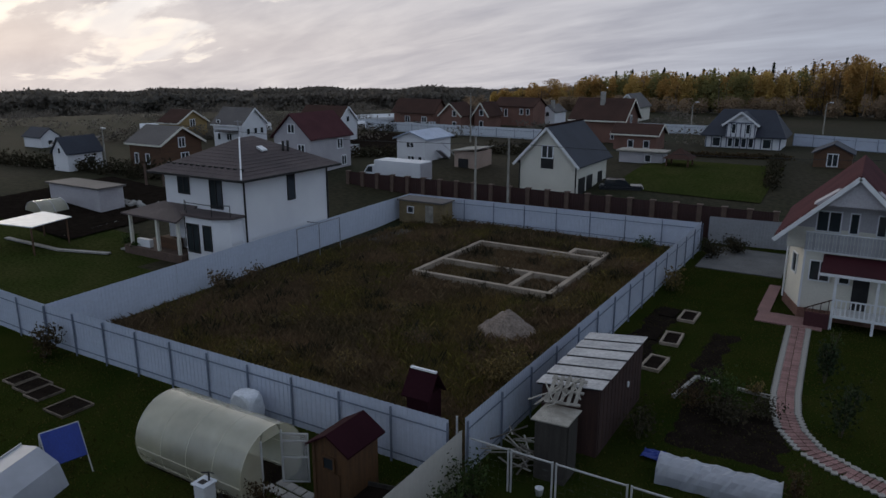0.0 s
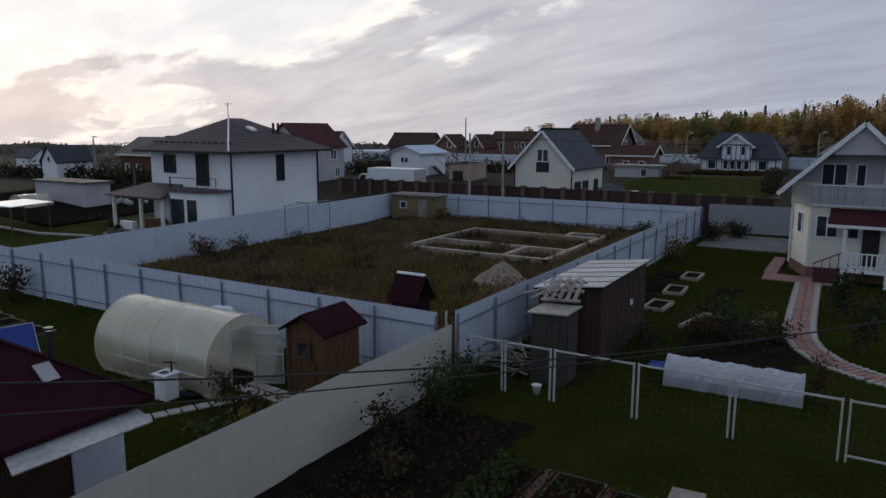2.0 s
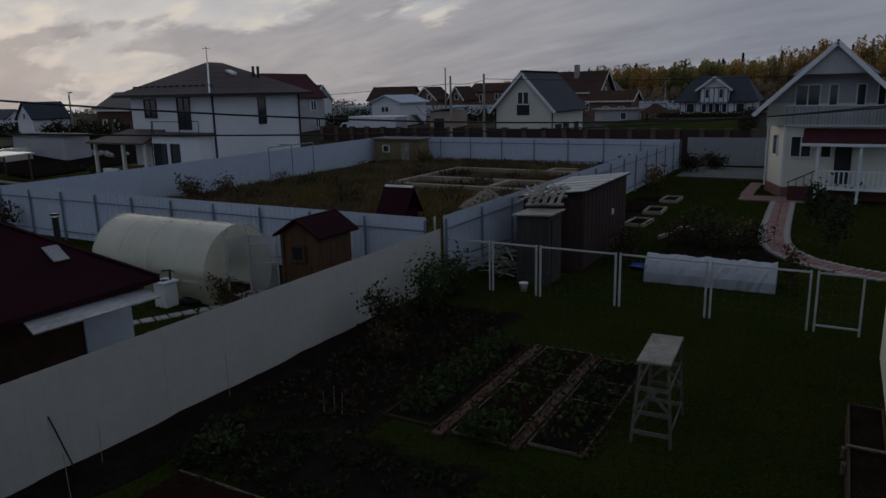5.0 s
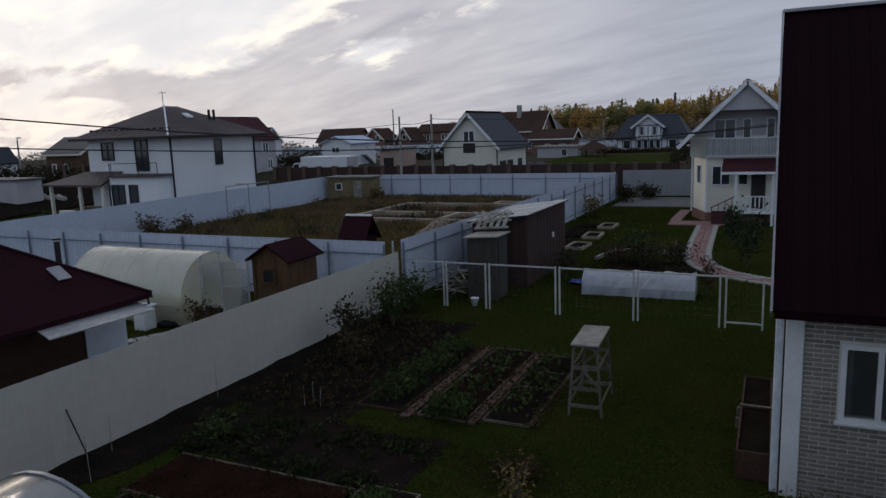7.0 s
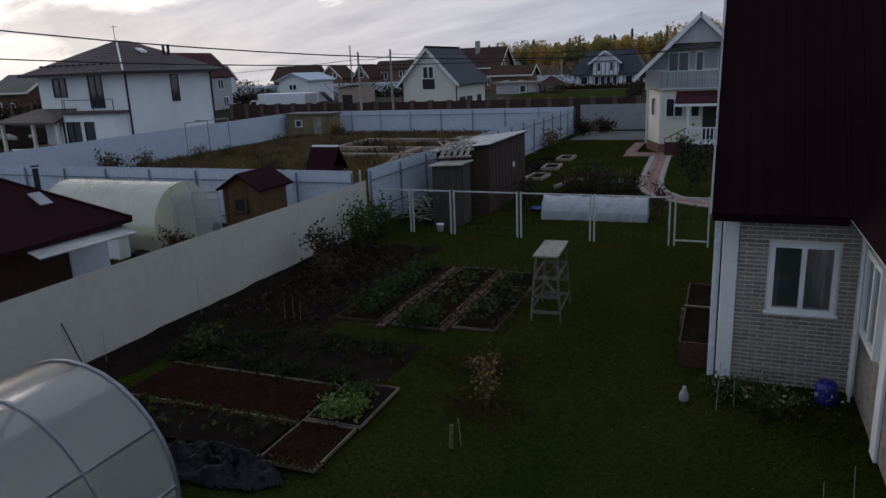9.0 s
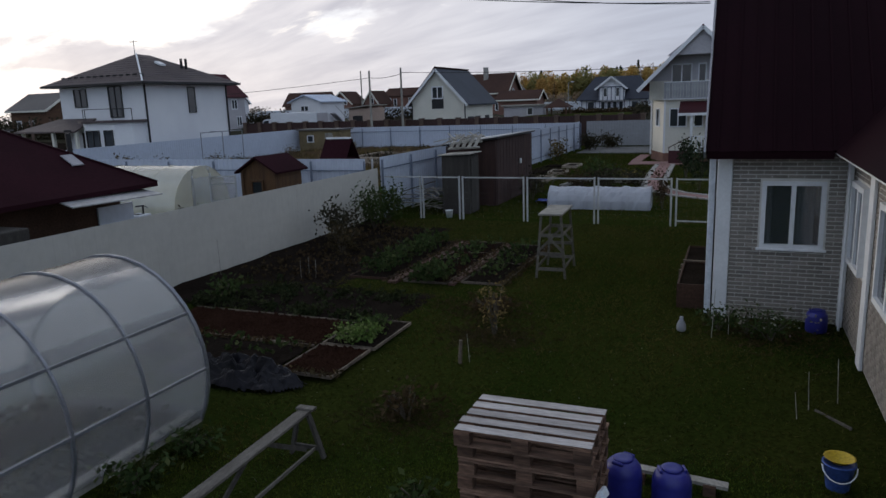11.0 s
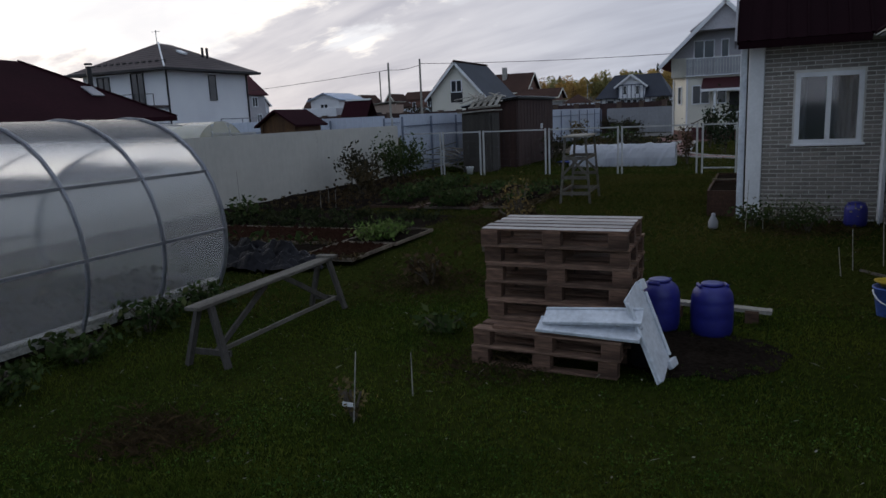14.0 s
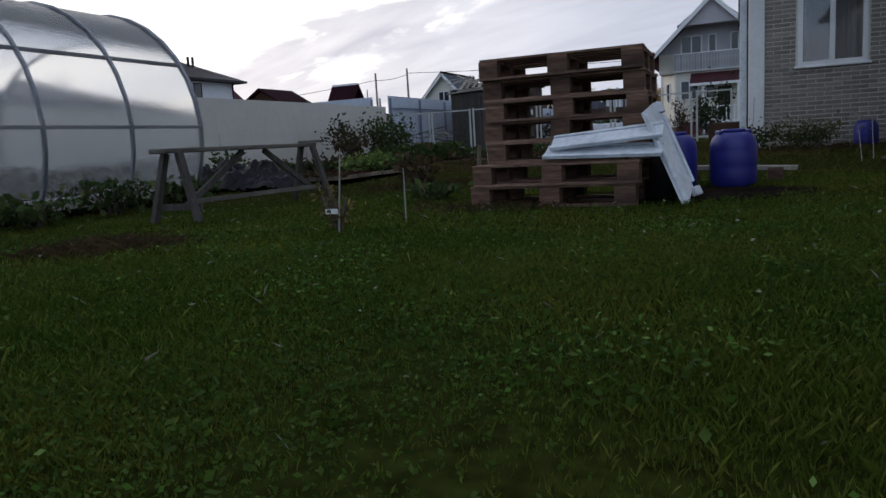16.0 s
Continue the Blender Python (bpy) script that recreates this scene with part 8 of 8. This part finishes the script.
for k, (x, y) in enumerate(((-1.41, -4.75), (-0.95, -5.5), (-1.9, -5.6))):
    bush("garden_plant", "yellow-green garden plant behind the beige fence", "plant", x, y, 0.45, 0.75, G_YELLOWING, 260, 0.05, 95 + k)
sheet = thing("tarpaulin_sheet", "small crumpled blue tarpaulin sheet on the soil", "tarpaulin", Matrix.Translation((5.2, 4.35, 0.0)))
bm = B()
bmesh.ops.create_grid(bm, x_segments=10, y_segments=7, size=0.5)
for w in bm.verts:
    w.co = Vector((w.co.x * 0.9, w.co.y * 0.6, 0.10 + 0.09 * noise.noise(Vector((w.co.x * 5, w.co.y * 5, 3)))))
bmesh.ops.solidify(bm, geom=bm.faces[:], thickness=0.012)
part("cloth", bm, M_BLUEPANEL, sheet)


def scatter(rng, n, x0, x1, y0, y1):
    return np.stack([rng.uniform(x0, x1, n), rng.uniform(y0, y1, n)], 1)


soil_patch("soil_strip", "dark dug flower strip across the lawn", 4.3, 9.2, 5.9, 17.3, M_SOIL, 11.0)
soil_patch("soil_strip", "dark bare soil along the blue fence", 1.0, 8.3, 2.9, 19.8, M_SOIL, 12.0)


# ---- clods and litter on the beds and their edges ----
rng = np.random.default_rng(77)
CLOD = ((-0.5, -0.5, 0), (0.5, -0.45, 0), (0.45, 0.5, 0), (-0.5, 0.42, 0), (0.05, 0.0, 0.7))
CLODF = ((0, 1, 4), (1, 2, 4), (2, 3, 4), (3, 0, 4))
for nm, lb, m, x0, x1, y0, y1, n in (
        ("soil_clods", "crumbled clods of reddish soil on the bare bed", M_REDSOIL, 1.95, 5.4, -12.2, -10.92, 1500),
        ("soil_clods", "crumbled clods of dry soil in the framed bed", M_REDSOIL, 5.53, 6.35, -13.3, -12.2, 500),
        ("soil_clods", "crumbled clods of dark soil in the vegetable bed", M_SOIL, 5.02, 5.95, -7.9, -3.55, 1100),
        ("soil_clods", "crumbled clods of dark soil in the vegetable bed", M_SOIL, 6.3, 7.12, -7.7, -3.7, 900),
        ("soil_clods", "crumbled clods of dark soil along the beige fence", M_SOIL, 1.0, 3.4, -8.5, -1.7, 2600)):
    c = np.column_stack([scatter(rng, n, x0, x1, y0, y1), np.full(n, 0.03)])
    s = 0.025 + 0.06 * rng.random(n) ** 3
    a = rng.uniform(0, 6.28, n)
    base = np.array(CLOD)
    v = np.empty((n, 5, 3))
    v[:, :, 0] = c[:, None, 0] + s[:, None] * (base[None, :, 0] * np.cos(a)[:, None] - base[None, :, 1] * np.sin(a)[:, None])
    v[:, :, 1] = c[:, None, 1] + s[:, None] * (base[None, :, 0] * np.sin(a)[:, None] + base[None, :, 1] * np.cos(a)[:, None])
    v[:, :, 2] = c[:, None, 2] + s[:, None] * base[None, :, 2]
    f = (np.array(CLODF)[None] + 5 * np.arange(n)[:, None, None]).reshape(-1, 3)
    raw(nm, v.reshape(-1, 3), f, m, lb, "soil")
# withered leaves caught along the boards
c = []
for x0, x1, y0, y1 in ((4.55, 5.05, -8.2, -3.5), (5.95, 6.3, -8.0, -3.6), (1.9, 5.5, -12.4, -12.2), (5.4, 6.5, -13.4, -13.2), (7.1, 7.35, -7.8, -3.6)):
    n = int(90 * ((x1 - x0) + (y1 - y0)))
    c.append(np.column_stack([scatter(rng, n, x0, x1, y0, y1), rng.uniform(0.03, 0.10, n)]))
v, f = leaves(rng, np.concatenate(c), 0.04, 1, 0.3)
raw("bed_litter", v, f, G_BROWNLEAF, "withered leaves and weeds along the bed boards", "leaves")


# ---- grass ----
BARE = ((0.9, 3.5, -8.6, -1.6), (1.2, 6.0, -13.3, -8.95), (3.6, 7.2, -8.15, -3.5), (5.4, 6.5, -13.4, -10.6), (3.2, 5.5, -21.5, -14.7), (9.36, 10.62, -16.45, -15.25), (0.2, 1.1, -33, 0.2))


def kept(p):
    ok = np.ones(len(p), bool)
    for x0, x1, y0, y1 in BARE:
        ok &= ~((p[:, 0] > x0) & (p[:, 0] < x1) & (p[:, 1] > y0) & (p[:, 1] < y1))
    ok &= np.hypot((p[:, 0] - 11.0) / 0.72, (p[:, 1] + 15.65) / 0.6) + 0.25 * np.sin(p[:, 0] * 19) * np.sin(p[:, 1] * 23) > 0.9
    return p[ok]


rng = np.random.default_rng(41)
# close lawn: fine blades and clover, coarser with distance from the landing spot
SPOT = np.array([11.2, -21.9])


def ring_of(k, r0, r1):
    rr = np.sqrt(rng.uniform(r0 * r0, r1 * r1, k))
    aa = rng.uniform(radians(18), radians(162), k)
    return kept(np.stack([SPOT[0] + rr * np.cos(aa), SPOT[1] + rr * np.sin(aa)], 1))


def patchy(p, scale, seed):
    return np.array([noise.noise((x * scale, y * scale, seed)) for x, y in p])


vs, fs, cvs, cfs, base, cbase = [], [], [], [], 0, 0
for r0, r1, k, kc, wide_by, leaf in ((0.9, 2.2, 62000, 30000, 0.0028, 0.0066), (2.2, 4.2, 105000, 52000, 0.0036, 0.0076), (4.2, 8.2, 120000, 52000, 0.0060, 0.0098)):
    p = ring_of(k, r0, r1)
    q = patchy(p, 0.9, 9.0)
    p = p[q + rng.normal(size=len(p)) * 0.3 > -0.25]
    h = 0.014 + 0.018 * rng.random(len(p)) ** 1.6 + 0.007 * np.sin(p[:, 0] * 2.3 + 1.3 * np.sin(p[:, 1] * 1.9))
    v, f = tufts(rng, p, ground_z(p[:, 0], p[:, 1]), h.clip(0.014) * 1.25, wide_by, 2, 0.75)
    vs.append(v), fs.append(f + base)
    base += len(v)
    p = ring_of(kc, r0, r1)
    p = p[patchy(p, 1.1, 4.0) + rng.normal(size=len(p)) * 0.2 > -0.12]
    c = np.column_stack([p, ground_z(p[:, 0], p[:, 1]) + rng.uniform(0.012, 0.036, len(p))])
    v, f = leaves(rng, c, leaf, 1, 0.35)
    cvs.append(v), cfs.append(f + cbase)
    cbase += len(v)
raw("lawn_grass", np.concatenate(vs), np.concatenate(fs), G_LAWN, "short dark green lawn grass with clover", "grass")
p = ring_of(34000, 0.9, 5.2)
p = p[patchy(p, 1.7, 21.0) + 0.5 * patchy(p, 5.0, 3.0) + rng.normal(size=len(p)) * 0.08 > 0.2]
v, f = leaves(rng, np.column_stack([p, ground_z(p[:, 0], p[:, 1]) + rng.uniform(0.026, 0.05, len(p))]), 0.0080, 1, 0.6)
raw("lush_clover", v, f, G_LUSH, "lush lighter clover patches in the lawn", "clover")
# broad leaves of plantain and dandelion in loose rosettes
p = ring_of(420, 1.0, 6.0)
p = np.repeat(p, 7, 0) + rng.normal(size=(len(p) * 7, 2)) * 0.035
v, f = leaves(rng, np.column_stack([p, ground_z(p[:, 0], p[:, 1]) + rng.uniform(0.022, 0.042, len(p))]), 0.013, 1, 0.6)
raw("broad_lawn_weeds", v, f, G_CLOVER, "broad-leaved weeds in loose rosettes in the lawn", "weeds")
raw("clover", np.concatenate(cvs), np.concatenate(cfs), G_CLOVER, "small clover leaves in the lawn", "clover")
p = ring_of(900, 1.2, 8.0)
v, f = tufts(rng, p, ground_z(p[:, 0], p[:, 1]) + 0.01, 0.018 + 0.02 * rng.random(len(p)), 0.002, 1, 1.8)
raw("dry_stalks", v, f, G_PALELEAF, "thin pale dry grass stalks in the lawn", "grass")
p = np.concatenate([np.column_stack([rng.normal(x, w, n), rng.normal(y, w * 0.8, n)]) for x, y, w, n in ((7.8, -18.35, 0.22, 500), (7.95, -10.85, 0.45, 700), (7.8, -13.9, 0.4, 600), (7.3, -9.4, 0.5, 600), (9.6, -16.4, 0.3, 300), (12.2, -9.6, 0.5, 400))])
v, f = tufts(rng, p, ground_z(p[:, 0], p[:, 1]), 0.03 + 0.04 * rng.random(len(p)), 0.006, 4, 1.8)
raw("withered_patch", v, f, G_BROWNLEAF, "withered brown patch of cut grass", "grass")
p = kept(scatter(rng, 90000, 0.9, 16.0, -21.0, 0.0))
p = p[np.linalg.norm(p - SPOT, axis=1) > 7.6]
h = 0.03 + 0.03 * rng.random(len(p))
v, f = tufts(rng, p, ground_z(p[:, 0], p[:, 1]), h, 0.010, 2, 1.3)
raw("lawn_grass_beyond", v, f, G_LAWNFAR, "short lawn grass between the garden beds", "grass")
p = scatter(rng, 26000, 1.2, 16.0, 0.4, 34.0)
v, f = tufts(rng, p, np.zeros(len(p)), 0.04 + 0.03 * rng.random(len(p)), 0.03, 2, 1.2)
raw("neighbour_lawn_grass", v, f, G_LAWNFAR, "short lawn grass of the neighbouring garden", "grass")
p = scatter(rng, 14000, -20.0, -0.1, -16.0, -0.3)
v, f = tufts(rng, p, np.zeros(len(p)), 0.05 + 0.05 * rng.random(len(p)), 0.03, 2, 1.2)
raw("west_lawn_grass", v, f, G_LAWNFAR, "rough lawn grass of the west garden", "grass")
# tall dry weeds of the empty plot
p = scatter(rng, 62000, -20.8, 0.0, 0.3, 31.5)
p = p[np.hypot(p[:, 0] + 3.9, p[:, 1] - 11.9) > 1.35]
clump = np.array([noise.noise((x * 0.22, y * 0.22, 1.0)) for x, y in p])
for nm, lb, m, keep, hh in (("dry_weeds", "tall dry brown weeds covering the empty plot", G_DRY, clump < 0.12, 0.75), ("green_weeds", "olive and yellowish weeds in the empty plot", G_OLIVE, clump > 0.02, 0.6)):
    q = p[keep]
    inside = (q[:, 0] > -13.6) & (q[:, 0] < -3.4) & (q[:, 1] > 16.4) & (q[:, 1] < 27.9)
    h = (0.14 + hh * 0.55 * rng.random(len(q)) ** 3.0) * np.where(inside, 0.5, 1)
    v, f = tufts(rng, q, np.zeros(len(q)), h, 0.0055, 8, 0.7)
    raw(nm, v, f, m, lb, "weeds")
# green and yellowish patches between the dry ones
g = np.array([noise.noise((x * 0.33 + 7, y * 0.2, 5.0)) + 0.5 * noise.noise((x * 1.1, y * 1.1, 2.0)) for x, y in p])
near = np.exp(-((p[:, 0] + 3.0) ** 2 / 3.0 + (p[:, 1] - 7.6) ** 2 / 9.0))
q = p[g + 0.8 * near > 0.16]
q = q[~((q[:, 0] > -13.6) & (q[:, 0] < -3.4) & (q[:, 1] > 16.4) & (q[:, 1] < 27.9))]
v, f = tufts(rng, q, np.zeros(len(q)), 0.14 + 0.34 * rng.random(len(q)) ** 2.5, 0.007, 8, 0.7)
raw("green_patches", v, f, G_FIELDGREEN, "yellow-green weed patches in the empty plot", "weeds")
q = p[rng.random(len(p)) < 0.34]
c = np.column_stack([q, rng.uniform(0.04, 0.34, len(q))])
v, f = leaves(rng, c + rng.normal(size=c.shape) * 0.06 * np.array([1, 1, 0.3]), 0.030, 7)
raw("weed_leaves", v, f, G_DRY, "withered leaves among the tall weeds", "weeds")
# dark clumps of tall dead stalks
c = scatter(rng, 110, -20.4, -0.6, 1.0, 31.0)
c = c[np.hypot(c[:, 0] + 3.9, c[:, 1] - 11.9) > 1.8]
q = np.repeat(c, 26, 0) + rng.normal(size=(len(c) * 26, 2)) * np.repeat(rng.uniform(0.15, 0.5, len(c)), 26)[:, None]
q = q[(q[:, 0] > -20.7) & (q[:, 0] < -0.2) & (q[:, 1] > 0.4) & (q[:, 1] < 31.4)]
v, f = tufts(rng, q, np.zeros(len(q)), 0.25 + 0.45 * rng.random(len(q)) ** 1.5, 0.008, 4, 0.5)
raw("dead_stalks", v, f, G_BROWNDARK, "dark clumps of tall dead stalks in the empty plot", "weeds")
# fallen leaves
n = 420
p = kept(scatter(rng, n, 6.0, 14.0, -21.5, -9.0))
v, f = leaves(rng, np.column_stack([p, ground_z(p[:, 0], p[:, 1]) + 0.035]), 0.011, 1, 0.8)
raw("fallen_leaves", v, f, G_PALELEAF, "small pale fallen leaves scattered on the lawn", "leaves")


# ---- bricks of the house walls ----
BH = 0.054


def brick_mesh(w):
    bm = B()
    a = [bm.verts.new(c) for c in ((0, 0, 0), (w, 0, 0), (w, 0, BH), (0, 0, BH))]
    b2 = [bm.verts.new(c) for c in ((0.005, -0.012, 0.004), (w - 0.005, -0.012, 0.004), (w - 0.005, -0.012, BH - 0.004), (0.005, -0.012, BH - 0.004))]
    bm.faces.new(b2)
    for i in range(4):
        j = (i + 1) % 4
        bm.faces.new((a[i], a[j], b2[j], b2[i]))
    return mesh_of("brick", bm, M_BRICK)


whole, half = brick_mesh(0.23), brick_mesh(0.11)
COURSE, STEP = 0.068, 0.24
for r in range(41):
    z = 0.03 + r * COURSE
    x = 0.225 - (0.12 if r % 2 else 0.0)
    while x < 1.93:
        a, b2 = max(x, 0.222), min(x + 0.23, 1.975)
        over_window = z + BH > WZ0 - 0.02 and z < WZ1 + 0.02
        if over_window and a < WX1 + 0.02 and b2 > WX0 - 0.02:
            if a < WX0 - 0.05:
                o = piece("brick", half, wall_front, pose(a, 0, z))
                o.scale.x = (WX0 - 0.03 - a) / 0.11
            elif b2 > WX1 + 0.05:
                o = piece("brick", half, wall_front, pose(WX1 + 0.03, 0, z))
                o.scale.x = (b2 - WX1 - 0.03) / 0.11
        elif b2 - a > 0.17:
            o = piece("brick", whole, wall_front, pose(a, 0, z))
            o.scale.x = (b2 - a) / 0.23
        elif b2 - a > 0.03:
            o = piece("brick", half, wall_front, pose(a, 0, z))
            o.scale.x = (b2 - a) / 0.11
        x += STEP
vs, fs = [], []
for r in range(41):
    z = 0.03 + r * COURSE
    y = -0.02 - (0.12 if r % 2 else 0.0)
    while y > -7.8:
        a, b2 = y, max(y - 0.23, -7.99)
        blocked = any(y0 - 0.1 < a and b2 < y1 + 0.1 and z > 1.1 and z < 2.45 for y0, y1 in ((-1.5, -0.55), (-4.2, -2.9)))
        if not blocked:
            k = len(vs)
            vs += [(2.0, a, z), (2.0, b2, z), (2.0, b2, z + BH), (2.0, a, z + BH), (1.988, a - 0.005, z + 0.004), (1.988, b2 + 0.005, z + 0.004), (1.988, b2 + 0.005, z + BH - 0.004), (1.988, a - 0.005, z + BH - 0.004)]
            fs += [(k + 4, k + 5, k + 6, k + 7), (k, k + 1, k + 5, k + 4), (k + 1, k + 2, k + 6, k + 5), (k + 2, k + 3, k + 7, k + 6), (k + 3, k, k + 4, k + 7)]
        y -= STEP
o = raw("wing_bricks", vs, fs, M_BRICK, "", "", parent=home)
o["kind"] = "stuff"
